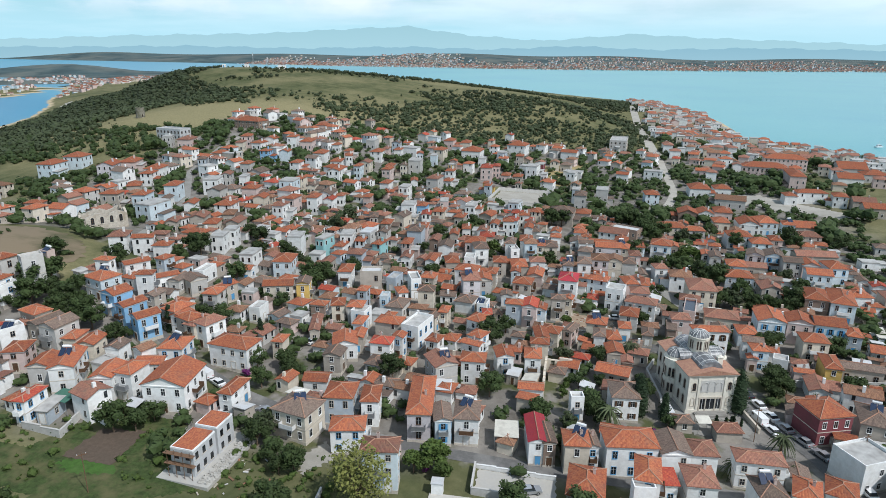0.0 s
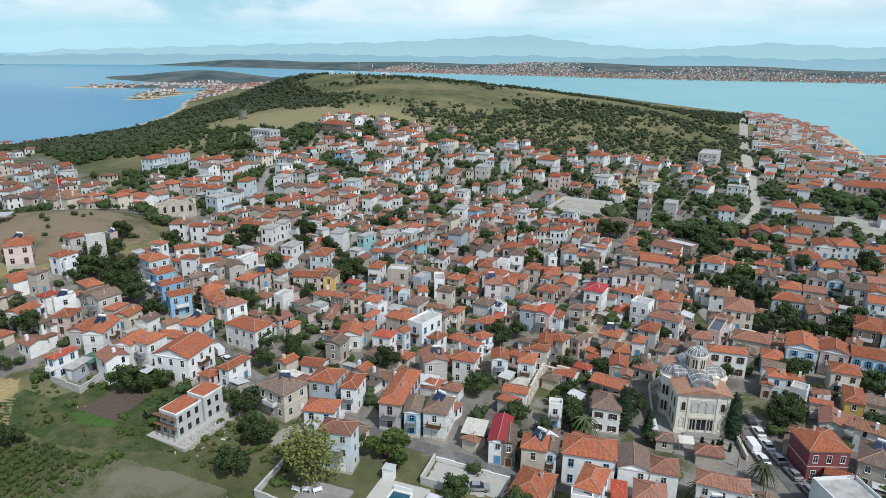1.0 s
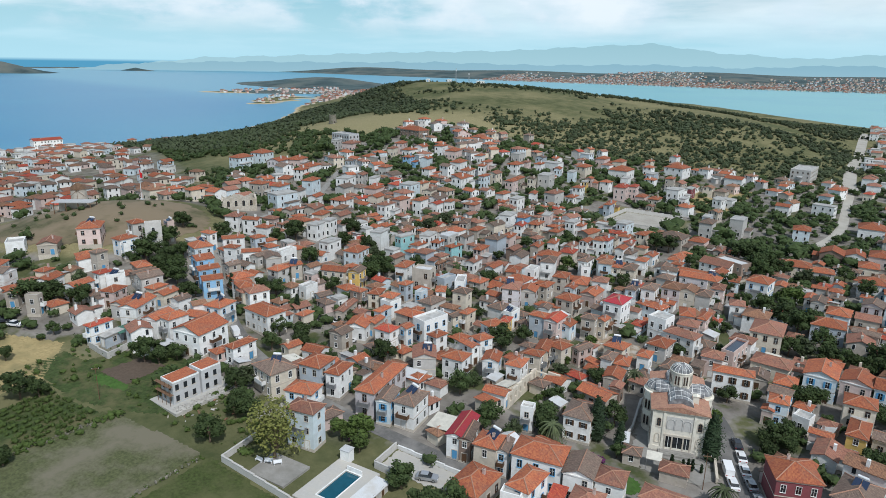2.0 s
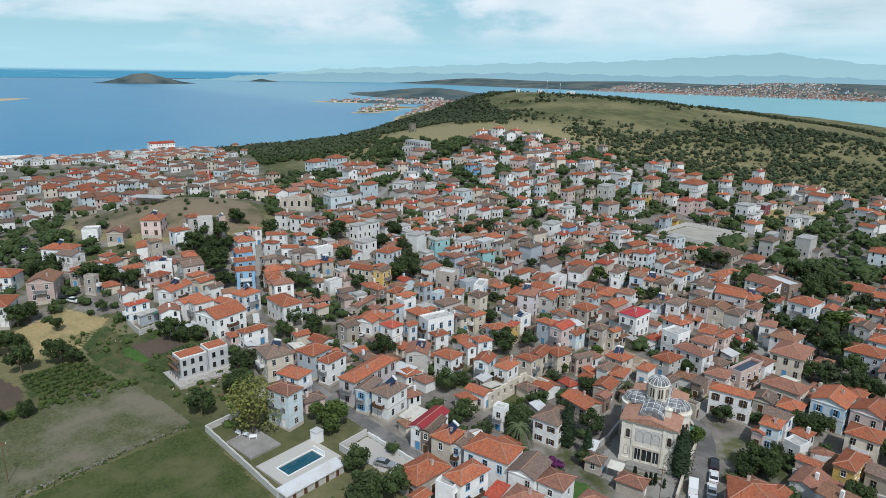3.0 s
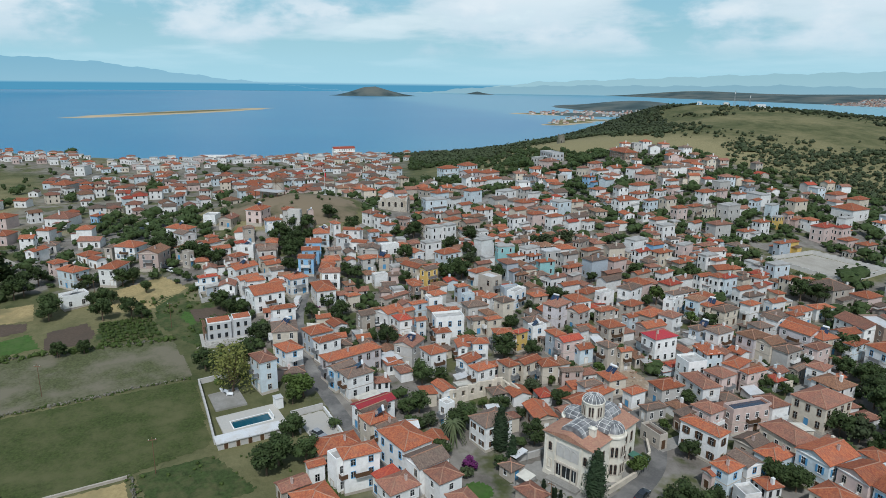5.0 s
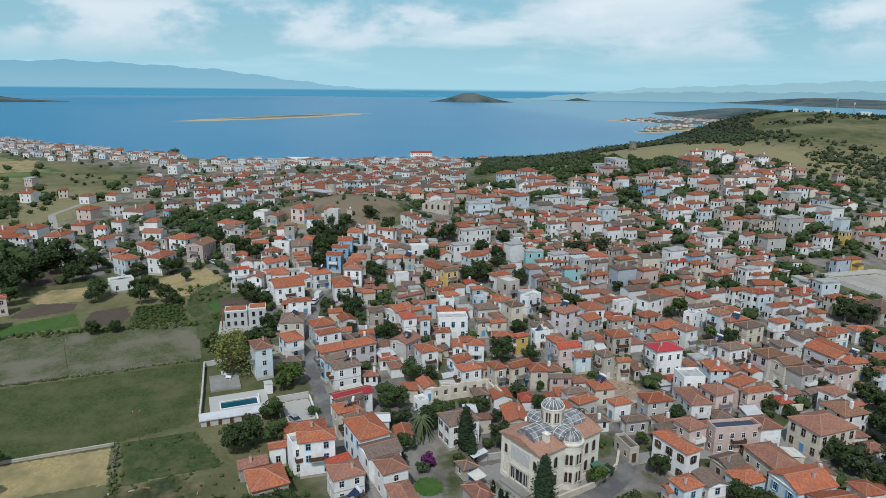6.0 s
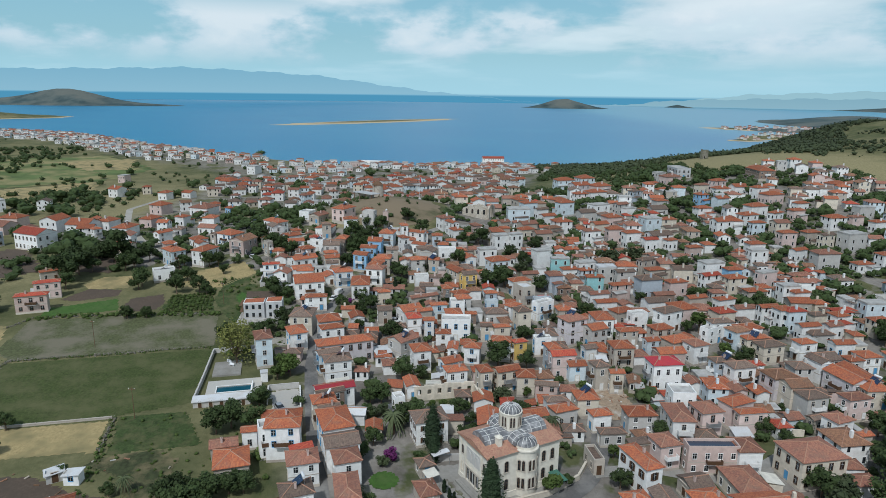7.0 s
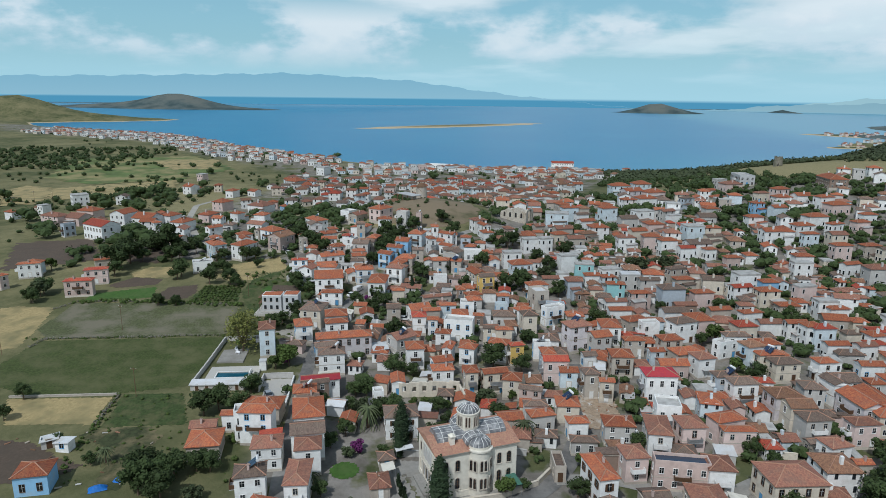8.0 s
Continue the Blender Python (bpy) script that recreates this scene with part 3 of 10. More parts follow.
def arch_mesh(w, h, trim, sides=8):
    """A round-headed window or opening on a wall facing -y."""
    key = ("arch", w, h, trim)
    if key not in WINDOWS:
        s, e = Shape(), 0.16
        r = w / 2
        inner = [(-r, 0)] + [(-r * math.cos(math.pi * k / sides), h - r + r * math.sin(math.pi * k / sides)) for k in range(sides + 1)] + [(r, 0)]
        outer = [(-r - e, -e)] + [(-(r + e) * math.cos(math.pi * k / sides), h - r + (r + e) * math.sin(math.pi * k / sides)) for k in range(sides + 1)] + [(r + e, -e)]
        s.face([(x, -0.015, z) for x, z in inner], 1)
        for k in range(len(inner) - 1):
            (a, b), (c, d), (g, i), (j, l) = inner[k], inner[k + 1], outer[k + 1], outer[k]
            s.face([(a, -0.08, b), (j, -0.08, l), (g, -0.08, i), (c, -0.08, d)])
            s.face([(a, -0.08, b), (c, -0.08, d), (c, 0.05, d), (a, 0.05, b)])
            s.face([(j, -0.08, l), (j, 0.05, l), (g, 0.05, i), (g, -0.08, i)])
        s.box(-r - e, r + e, -0.14, 0.05, -e - 0.05, 0.0)
        s.box(-0.03, 0.03, -0.05, -0.015, 0, h - 0.05, 2)
        for z in (h * 0.33, h * 0.66):
            s.box(-r, r, -0.05, -0.015, z, z + 0.05, 2)
        WINDOWS[key] = s.mesh("arched_window", trim, "glass_dark", "trim_brown", uv=False)
    return WINDOWS[key]


def door_mesh(w, h, paint):
    key = ("door", w, h, paint)
    if key not in WINDOWS:
        s = Shape()
        s.box(-w / 2, w / 2, -0.03, 0.05, 0, h, 1)
        for a, b in ((-w / 2 - 0.14, -w / 2), (w / 2, w / 2 + 0.14)):
            s.box(a, b, -0.08, 0.05, 0, h + 0.14)
        s.box(-w / 2, w / 2, -0.08, 0.05, h, h + 0.14)
        for side in (-1, 1):
            for z in (0.2, 1.15):
                s.box(side * w / 4 - w * 0.17, side * w / 4 + w * 0.17, -0.05, -0.03, z, z + 0.8, 1)
        WINDOWS[key] = s.mesh("door", "trim_stone", paint, uv=False)
    return WINDOWS[key]


def chimney_mesh(h=1.0):
    key = ("chimney", h)
    if key not in WINDOWS:
        s = Shape()
        s.box(-0.24, 0.24, -0.2, 0.2, -1.0, h)
        s.box(-0.29, 0.29, -0.25, 0.25, h, h + 0.09)
        s.box(-0.16, 0.16, -0.14, 0.14, h + 0.09, h + 0.24, 1)
        WINDOWS[key] = s.mesh("chimney", "wall_pinkstone", "wall_brown_wall", uv=False)
    return WINDOWS[key]


COLOUR_WORDS = {"brown_wall": "brown", "paleblue": "pale blue", "greyblue": "grey-blue", "pinkstone": "pinkish stone", "stone": "rough stone", "church_stone": "stone"}
TILE_WORDS = {"orange": "orange tiles", "red": "red tiles", "crimson": "crimson sheet tiles", "old": "weathered brown tiles", "brown": "brown tiles", "pinktile": "faded pink tiles", "roof": "a flat screed roof", "sheet": "a white sheet roof", "panel": "a roof of dark solar panels"}
SIDES = ((0, -1, 0), (1, 0, 90), (0, 1, 180), (-1, 0, 270))


def house(x, y, w, d, turn, h, roof, tile, wall, trim="", shutters="", sides=None, base=None, full=True, seed=None, name="house", label="", gap=2.3):
    """A house with walls, roof, ridge, cornice, windows on each storey, a door and a chimney."""
    rng = random.Random(int(x * 31 + y * 17) if seed is None else seed)
    w, d = w - 0.5, d - 0.5
    if sides is None:      # the walls that look towards the open fields have the windows
        sides = [k for k, (_, _, q) in enumerate(SIDES) if -math.sin(radians(q - 90 + turn)) > 0.45 or math.cos(radians(q - 90 + turn)) > 0.45]
    if base is None:
        c, s_ = math.cos(radians(turn)), math.sin(radians(turn))
        spots = [ground_z(x + c * a * w / 2 - s_ * b * d / 2, y + s_ * a * w / 2 + c * b * d / 2) for a in (-1, 1) for b in (-1, 1)]
        base, low = sum(spots) / 4, min(spots) - sum(spots) / 4
    else:
        low = -0.3
    top = tagged(new(name), label or ("two-storey " if h > 5 else "single-storey ") + COLOUR_WORDS.get(wall, wall) + " house under " + TILE_WORDS[tile], "house", "town houses")
    top.matrix_basis = pose(x, y, base, 0, 0, turn)
    s = Shape()
    rise = 0.0 if roof == "flat" else min(w, d) * (0.23 if roof == "hip" else 0.21)
    wall_top = h - 0.10
    s.box(-w / 2, w / 2, -d / 2, d / 2, low - 0.8, wall_top)
    if roof in ("gable", "mono"):
        if roof == "mono":
            for px in (-w / 2, w / 2):
                s.face([(px, -d / 2, wall_top), (px, d / 2, wall_top), (px, d / 2, wall_top + rise * 0.6)])
            s.face([(w / 2, d / 2, wall_top), (-w / 2, d / 2, wall_top), (-w / 2, d / 2, wall_top + rise * 0.6), (w / 2, d / 2, wall_top + rise * 0.6)])
        elif w >= d:
            for px in (-w / 2, w / 2):
                s.face([(px, -d / 2, wall_top), (px, d / 2, wall_top), (px, 0, wall_top + rise * 0.93)])
        else:
            for py in (-d / 2, d / 2):
                s.face([(-w / 2, py, wall_top), (w / 2, py, wall_top), (0, py, wall_top + rise * 0.93)])
    if roof == "flat":
        for a in (s.box(-w / 2, w / 2, -d / 2, -d / 2 + 0.2, wall_top, h + 0.7), s.box(-w / 2, w / 2, d / 2 - 0.2, d / 2, wall_top, h + 0.7),
                  s.box(-w / 2, -w / 2 + 0.2, -d / 2 + 0.2, d / 2 - 0.2, wall_top, h + 0.7), s.box(w / 2 - 0.2, w / 2, -d / 2 + 0.2, d / 2 - 0.2, wall_top, h + 0.7)):
            pass
    put("wall", s.mesh("wall", "wall_" + wall), top)
    r, lines = roof_shape(roof, w - 0.5 if roof == "flat" else w, d - 0.5 if roof == "flat" else d, rise, 0.0 if roof == "flat" else 0.32)
    put("roof", r.mesh("roof", tile), top, pose(0, 0, h))
    if lines:
        caps = Shape()
        for p, q in lines:
            caps.tube(Vector(p) + Vector((0, 0, 0.02)), Vector(q) + Vector((0, 0, 0.02)), 0.11, sides=5)
        put("ridge_tiles", caps.mesh("ridge_tiles", "ridge"), top, pose(0, 0, h))
    if full and roof != "flat":
        s = Shape()
        for a in (-1, 1):
            s.box(-w / 2 - 0.14, w / 2 + 0.14, min(a * d / 2, a * (d / 2 + 0.14)), max(a * d / 2, a * (d / 2 + 0.14)), h - 0.42, h - 0.18)
            s.box(min(a * w / 2, a * (w / 2 + 0.14)), max(a * w / 2, a * (w / 2 + 0.14)), -d / 2, d / 2, h - 0.42, h - 0.18)
        put("cornice", s.mesh("cornice", "trim_white" if wall in ("white", "paleblue", "blue", "pink") else "trim_stone", uv=False), top)
    if full and h > 3:
        for part_name, z0, z1 in (("plinth", low - 0.8, 0.55),) + ((("string_course", h * 0.49, h * 0.49 + 0.16),) if h > 5 and rng.random() < 0.35 else ()):
            s, e = Shape(), 0.05
            o = [(-w / 2 - e, -d / 2 - e), (w / 2 + e, -d / 2 - e), (w / 2 + e, d / 2 + e), (-w / 2 - e, d / 2 + e)]
            n = [(-w / 2, -d / 2), (w / 2, -d / 2), (w / 2, d / 2), (-w / 2, d / 2)]
            for k in range(4):
                p, q, r0, r1 = o[k], o[(k + 1) % 4], n[(k + 1) % 4], n[k]
                s.face([(*p, z0), (*q, z0), (*q, z1), (*p, z1)])
                s.face([(*p, z1), (*q, z1), (*r0, z1), (*r1, z1)])
                s.face([(*q, z0), (*p, z0), (*r1, z0), (*r0, z0)])
            put(part_name, weld(s.mesh(part_name, "wall_stone" if wall in ("white", "cream", "pink") and rng.random() < 0.4 else "trim_stone", uv=False)), top)
    if full and h > 5 and name == "house" and base is not None and x and rng.random() < 0.7:
        k = rng.choice([k for k in sides if k in (0, 1)] or [0])
        _, _, turned = SIDES[k]
        run, out = (w, d / 2) if k == 0 else (d, w / 2)
        wide = min(run * 0.6, 3.2)
        m = pose(0, 0, 0, 0, 0, turned) @ pose(0, -out, h * 0.5)
        s = Shape()
        s.box(-wide / 2, wide / 2, -1.1, 0.05, -0.12, 0.0)
        slab = put("balcony", s.mesh("balcony", "wall_concrete", uv=False), top, m)
        s = Shape()
        s.box(-wide / 2, wide / 2, -1.1, -1.04, 0.0, 0.92)
        for u in (-wide / 2, wide / 2 - 0.06):
            s.box(u, u + 0.06, -1.04, 0.0, 0.0, 0.92)
        put("parapet", s.mesh("parapet", rng.choice(["trim_brown", "metal_grey", "trim_white"]), uv=False), slab)
    trim = trim or rng.choice(["trim_white", "trim_stone", "trim_white", "trim_blue" if wall in ("paleblue", "white") else "trim_brown"])
    floors = 1 if h < 5 else 2 if h < 7.6 else 3
    storey = (h - 0.3) / floors
    door_side = rng.choice([k for k in sides if k in (0, 1)] or [sides[0]])
    for k in sides:
        a, b, turned = SIDES[k]
        run, out = (w, d / 2) if k % 2 == 0 else (d, w / 2)
        count = max(1, int((run - 0.7) / gap))
        for f in range(floors):
            for i in range(count):
                u = (i + 0.5) / count * run - run / 2
                m = pose(0, 0, 0, 0, 0, turned) @ pose(u, -out, 0)
                if f == 0 and k == door_side and i == count // 2:
                    put("door", door_mesh(1.1, 2.2, rng.choice(["trim_brown", "trim_blue", "trim_white"])), top, m @ pose(0, 0, 0.05))
                    continue
                if rng.random() < (0.06 if k in (0, 1) else 0.3):
                    continue
                wh = 1.55 if storey > 2.9 else 1.25
                put("window", window_mesh(0.85, wh, trim, shutters), top, m @ pose(0, 0, f * storey + 1.0))
    if full and roof in ("hip", "gable") and rng.random() < 0.4:
        along = rng.uniform(-0.25, 0.25)
        px, py = (along * w, d * 0.2) if w >= d else (w * 0.2, along * d)
        put("chimney", chimney_mesh(), top, pose(px, py, h + rise * 0.6))
    return top


TAKEN = []        # plan of what is built: x, y, half width, half depth, heading


def block(x, y, w, d, turn=0.0):
    TAKEN.append((x, y, w / 2, d / 2, math.cos(radians(turn)), math.sin(radians(turn))))


def is_free(x, y, r):
    for px, py, hw, hd, c, s_ in TAKEN:
        dx, dy = x - px, y - py
        if abs(dx) > 40 or abs(dy) > 40:
            continue
        u, v = dx * c + dy * s_, -dx * s_ + dy * c
        if abs(u) < hw + r and abs(v) < hd + r:
            return False
    return True


FAR_HOMES = []


def far_home(x, y, w, d, turn, h, roof, tile, wall):
    """A house up the far slope, one of the many that are joined."""
    block(x, y, w, d, turn)
    FAR_HOMES.append((x, y, turn, ground_z(x, y), w, d, h, roof, tile, wall))


def home(x, y, w, d, turn, h, roof, tile, wall, **more):
    block(x, y, w, d, turn)
    return house(x, y, w, d, turn, h, roof, tile, wall, **more)

# ---- the houses of the old town, street by street ----
home(-83.9, 107.6, 4.5, 6.1, -5, 6.8, "hip", "orange", "white")
home(-103.9, 107.4, 5.1, 6.3, 12, 4.5, "gable", "orange", "grey")
home(58.3, 131.1, 8.2, 7.9, 19, 7.0, "hip", "orange", "maroon", trim="trim_white")
home(60.2, 115.9, 8.7, 7.7, 26, 6.0, "flat", "roof", "white")
home(77.1, 159.6, 10.0, 4.7, -8, 4.0, "gable", "old", "stone")
home(47.0, 105.6, 4.7, 6.6, -18, 4.0, "hip", "orange", "white")
home(53.1, 107.0, 5.2, 6.0, -20, 4.0, "hip", "orange", "white")
home(22.8, 89.3, 7.6, 7.1, 4, 3.5, "hip", "orange", "stone")
home(39.1, 101.8, 5.0, 6.1, 7, 6.0, "hip", "old", "white")
home(16.1, 87.3, 4.0, 5.8, 4, 3.0, "gable", "pinktile", "stone")
home(-143.6, 52.5, 5.2, 5.2, 25, 5.0, "hip", "orange", "pink")
home(-145.7, 96.6, 6.9, 5.7, 24, 6.0, "gable", "old", "white")
home(-108.8, -9.2, 6.2, 6.4, 2, 5.0, "hip", "orange", "paleblue")
home(148, 456, 26, 12, -8, 8.0, "hip", "orange", "pink", label="long pink school building under an orange hipped roof")
far_home(138, 404, 9, 24, -8, 8.0, "hip", "orange", "pink")
far_home(90, 348, 15, 9, -12, 4.5, "gable", "brown", "grey")
# the close-set houses up the slope and round the church
home(-14.4, 113.4, 5.2, 7.3, 5, 6.2, "hip", "old", "white")
home(-19.2, 111.5, 3.7, 6.5, 14, 6.0, "gable", "old", "paleblue", shutters="trim_blue", trim="trim_blue")
home(-24.3, 116.2, 5.1, 15.8, 7, 6.5, "hip", "orange", "lilac")
home(-34.3, 113.5, 3.9, 6.9, 9, 6.5, "hip", "orange", "white")
home(-40.5, 113.0, 6.2, 6.8, 6, 6.5, "hip", "orange", "greyblue")
home(-36.0, 103.4, 6.8, 5.3, 12, 5.5, "hip", "orange", "white")
home(-46.9, 105.7, 8.1, 7.1, -14, 6.2, "hip", "old", "cream")
home(-27.1, 94.3, 6.7, 4.7, 8, 8.5, "hip", "pinktile", "paleblue")
home(-0.6, 111.6, 4.0, 9.6, 8, 5.5, "gable", "crimson", "white")
home(1.5, 110.4, 2.8, 7.0, 12, 5.5, "gable", "old", "brown_wall")
home(-23.2, 132.6, 5.9, 7.1, 33, 6.5, "gable", "pinktile", "grey")
home(-16.1, 136.1, 5.9, 5.2, 2, 6.5, "hip", "orange", "white")
home(-27.0, 145.1, 3.6, 4.7, -13, 5.5, "hip", "orange", "white")
home(-17.6, 145.7, 5.4, 3.0, -20, 5.5, "gable", "orange", "white")
home(-2.4, 131.0, 5.8, 3.6, 1, 4.0, "gable", "orange", "white")
home(-49.3, 122.2, 5.7, 4.6, 5, 3.0, "gable", "orange", "white")
home(-2.6, 142.5, 4.2, 5.8, 3, 6.5, "hip", "orange", "white")
home(-9.6, 142.9, 4.4, 5.7, 15, 5.5, "gable", "orange", "white")
home(-1.2, 149.7, 4.8, 3.7, 2, 6.5, "hip", "orange", "cream")
home(-1.0, 155.8, 3.7, 6.7, 9, 6.0, "gable", "orange", "cream")
home(1.6, 160.0, 5.2, 5.0, -15, 5.5, "hip", "orange", "cream")
home(6.8, 163.7, 2.8, 5.9, -22, 5.0, "gable", "old", "pinkstone")
home(14.0, 170.8, 5.7, 5.6, -8, 5.0, "hip", "orange", "cream")
home(14.3, 163.0, 3.3, 5.6, -3, 5.0, "hip", "old", "white")
home(17.7, 163.5, 3.9, 6.2, 8, 4.5, "hip", "orange", "grey")
home(21.5, 171.0, 3.5, 5.0, -1, 4.5, "hip", "orange", "white")
home(23.6, 179.8, 5.4, 7.0, -9, 5.0, "hip", "orange", "grey")
home(27.8, 170.7, 3.1, 6.1, -8, 3.5, "hip", "old", "grey")
home(17.7, 156.1, 4.7, 6.0, 4, 4.0, "gable", "orange", "stone")
home(20.2, 149.7, 2.9, 3.6, -2, 4.5, "gable", "pinktile", "brown_wall")
home(16.8, 145.5, 8.1, 5.5, -15, 3.5, "gable", "orange", "stone")
home(17.7, 131.1, 6.2, 7.7, 4, 6.0, "hip", "old", "white", shutters="trim_brown")
home(7.5, 126.0, 3.3, 2.9, 10, 5.5, "flat", "roof", "white")
home(-18.0, 160.0, 4.5, 5.8, -23, 6.0, "hip", "orange", "white")
home(-16.1, 164.7, 2.8, 4.3, 9, 6.0, "hip", "red", "yellow")
home(-16.8, 151.2, 4.1, 4.8, -24, 5.5, "hip", "orange", "white")
home(-9.1, 171.8, 5.0, 3.9, -1, 7.0, "hip", "orange", "greyblue")
home(-4.6, 172.7, 4.5, 6.8, -4, 7.0, "gable", "red", "pink")
home(-1.9, 175.6, 4.1, 5.0, -5, 5.0, "gable", "orange", "paleblue")
home(3.2, 179.7, 4.4, 4.0, 2, 7.0, "hip", "old", "stone")
home(6.3, 183.1, 2.8, 3.9, -11, 6.0, "gable", "orange", "cream")
home(6.3, 196.6, 6.1, 8.3, -6, 7.5, "hip", "crimson", "white")
home(-12.3, 184.5, 3.6, 4.0, 4, 4.0, "gable", "old", "white")
home(-18.0, 172.4, 3.3, 5.3, -6, 5.0, "flat", "roof", "white")
home(20.6, 192.5, 5.8, 6.0, -15, 7.0, "flat", "roof", "white")
home(27.7, 187.2, 9.1, 5.4, -14, 6.0, "hip", "pinktile", "white")
home(27.9, 194.4, 5.8, 5.7, -1, 6.5, "hip", "pinktile", "pink")
home(30.7, 204.2, 2.8, 7.5, -5, 6.0, "hip", "orange", "pink")
home(25.7, 204.0, 4.6, 7.6, 11, 6.0, "hip", "orange", "pink")
home(32.2, 222.2, 2.8, 6.2, 3, 3.0, "gable", "old", "stone")
home(37.6, 221.5, 4.7, 5.4, 8, 6.0, "hip", "pinktile", "white")
home(40.3, 226.0, 2.8, 4.0, -3, 3.0, "gable", "orange", "stone")
home(41.7, 247.7, 7.6, 8.1, -12, 7.0, "hip", "orange", "white")
home(33.6, 247.0, 3.6, 7.5, 1, 5.5, "hip", "orange", "paleblue")
home(47.9, 204.9, 8.6, 10.9, -2, 6.5, "hip", "pinktile", "cream")
home(42.6, 193.4, 6.1, 5.4, -11, 6.0, "hip", "pinktile", "white")
home(41.4, 186.2, 3.8, 11.2, -13, 6.0, "flat", "panel", "pinkstone")
home(37.2, 177.9, 5.5, 5.2, 1, 6.0, "hip", "pinktile", "pink")
home(34.5, 174.4, 2.8, 6.3, -6, 4.5, "mono", "old", "brown_wall")
home(43.2, 168.8, 9.5, 4.2, 6, 7.0, "hip", "orange", "white", trim="trim_brown", shutters="trim_brown", label="white timber-framed house with dark balconies under orange tiles")
home(50.7, 187.5, 9.6, 6.9, -8, 4.0, "hip", "pinktile", "cream")
home(27.2, 223.9, 5.0, 6.5, -0, 6.0, "hip", "old", "grey")
home(30.3, 233.4, 4.2, 6.6, -0, 6.0, "hip", "pinktile", "pink")
home(6.9, 108.6, 5.0, 5.6, 6, 6.5, "hip", "orange", "cream")
home(9.7, 109.6, 2.8, 5.2, 10, 6.0, "gable", "old", "white")
home(16.8, 110.5, 9.9, 7.0, 7, 7.0, "hip", "orange", "white")
home(24.7, 111.1, 5.8, 7.3, 6, 6.5, "gable", "old", "white")
home(30.1, 111.7, 5.4, 5.5, 5, 6.0, "hip", "pinktile", "white")
home(8.7, 99.1, 6.6, 9.1, -5, 4.0, "hip", "orange", "stone")
home(18.8, 99.6, 4.5, 7.5, -6, 8.0, "hip", "orange", "white")
home(17.7, 95.6, 4.1, 2.8, 7, 7.0, "flat", "roof", "white")
home(14.0, 92.5, 2.8, 3.6, -2, 4.5, "gable", "orange", "white")
home(23.1, 103.1, 2.8, 4.8, 6, 4.5, "mono", "red", "white")
home(28.2, 103.2, 5.6, 6.4, 3, 5.5, "hip", "pinktile", "white")
home(53.9, 161.9, 4.3, 5.0, 1, 6.0, "hip", "orange", "paleblue")
home(52.1, 160.1, 2.8, 2.9, -6, 4.0, "gable", "orange", "pink")
home(53.9, 167.6, 5.3, 4.4, -7, 5.5, "gable", "old", "white")
home(48.3, 178.1, 5.2, 5.4, -0, 3.5, "gable", "old", "stone")
home(54.6, 176.4, 5.3, 6.4, -2, 4.5, "hip", "orange", "paleblue")
home(69.9, 170.9, 6.7, 6.3, -2, 6.0, "hip", "orange", "cream")
home(69.4, 157.9, 4.1, 8.5, -7, 5.5, "hip", "orange", "yellow")
home(59.2, 161.0, 4.0, 4.0, -18, 3.5, "flat", "roof", "white")
home(62.8, 155.7, 4.8, 2.8, -6, 3.5, "gable", "orange", "pink")
home(-68.8, 164.4, 4.0, 5.8, 11, 6.5, "gable", "old", "yellow")
home(-75.4, 162.0, 8.6, 5.1, 16, 5.5, "gable", "orange", "cream")
home(-80.8, 179.3, 6.1, 8.1, 8, 6.0, "hip", "orange", "paleblue")
home(-90.5, 170.7, 6.5, 4.4, 4, 4.0, "gable", "orange", "white")
far_home(-91.6, 178.3, 4.7, 7.5, 1, 6.0, "flat", "roof", "white")
home(-110.5, 162.5, 3.6, 4.6, -11, 5.5, "hip", "orange", "greyblue")
home(-115.1, 157.6, 4.0, 3.6, -3, 5.0, "hip", "orange", "white")
home(-101.9, 155.3, 3.6, 6.5, 1, 4.0, "gable", "old", "grey")
home(-98.9, 163.8, 3.6, 7.5, -3, 4.0, "flat", "roof", "white")
home(-88.2, 149.4, 4.6, 5.6, 2, 5.5, "hip", "orange", "grey")
home(-87.8, 156.2, 3.6, 4.3, -22, 5.0, "gable", "orange", "stone")
home(-75.3, 148.6, 3.6, 5.4, -4, 4.0, "flat", "roof", "white")
home(-62.4, 132.9, 3.0, 4.5, 0, 5.0, "hip", "orange", "cream")
home(-48.2, 131.0, 4.6, 4.8, -1, 5.0, "gable", "old", "stone")
home(-58.3, 145.8, 2.8, 10.2, 14, 4.0, "gable", "pinktile", "stone")
home(-60.5, 154.3, 4.5, 3.5, -3, 5.5, "hip", "orange", "brown_wall")
home(-56.5, 158.1, 3.9, 5.7, 15, 5.0, "hip", "orange", "cream")
home(-51.2, 157.6, 4.5, 5.0, 4, 5.5, "hip", "orange", "grey")
home(-47.3, 148.5, 2.8, 5.6, -1, 5.5, "hip", "orange", "paleblue", trim="trim_blue")
home(-49.1, 155.1, 4.5, 5.1, -9, 5.0, "flat", "roof", "white")
home(-48.3, 139.0, 6.2, 7.1, 17, 4.5, "gable", "orange", "white")
home(-45.9, 143.1, 3.0, 5.7, 6, 4.5, "gable", "orange", "stone")
home(-38.8, 138.6, 5.3, 4.6, -1, 6.0, "hip", "red", "white")
home(-35.5, 142.7, 3.1, 3.4, -7, 6.0, "gable", "orange", "white")
home(-32.6, 150.5, 5.3, 9.2, -16, 6.5, "flat", "roof", "white")
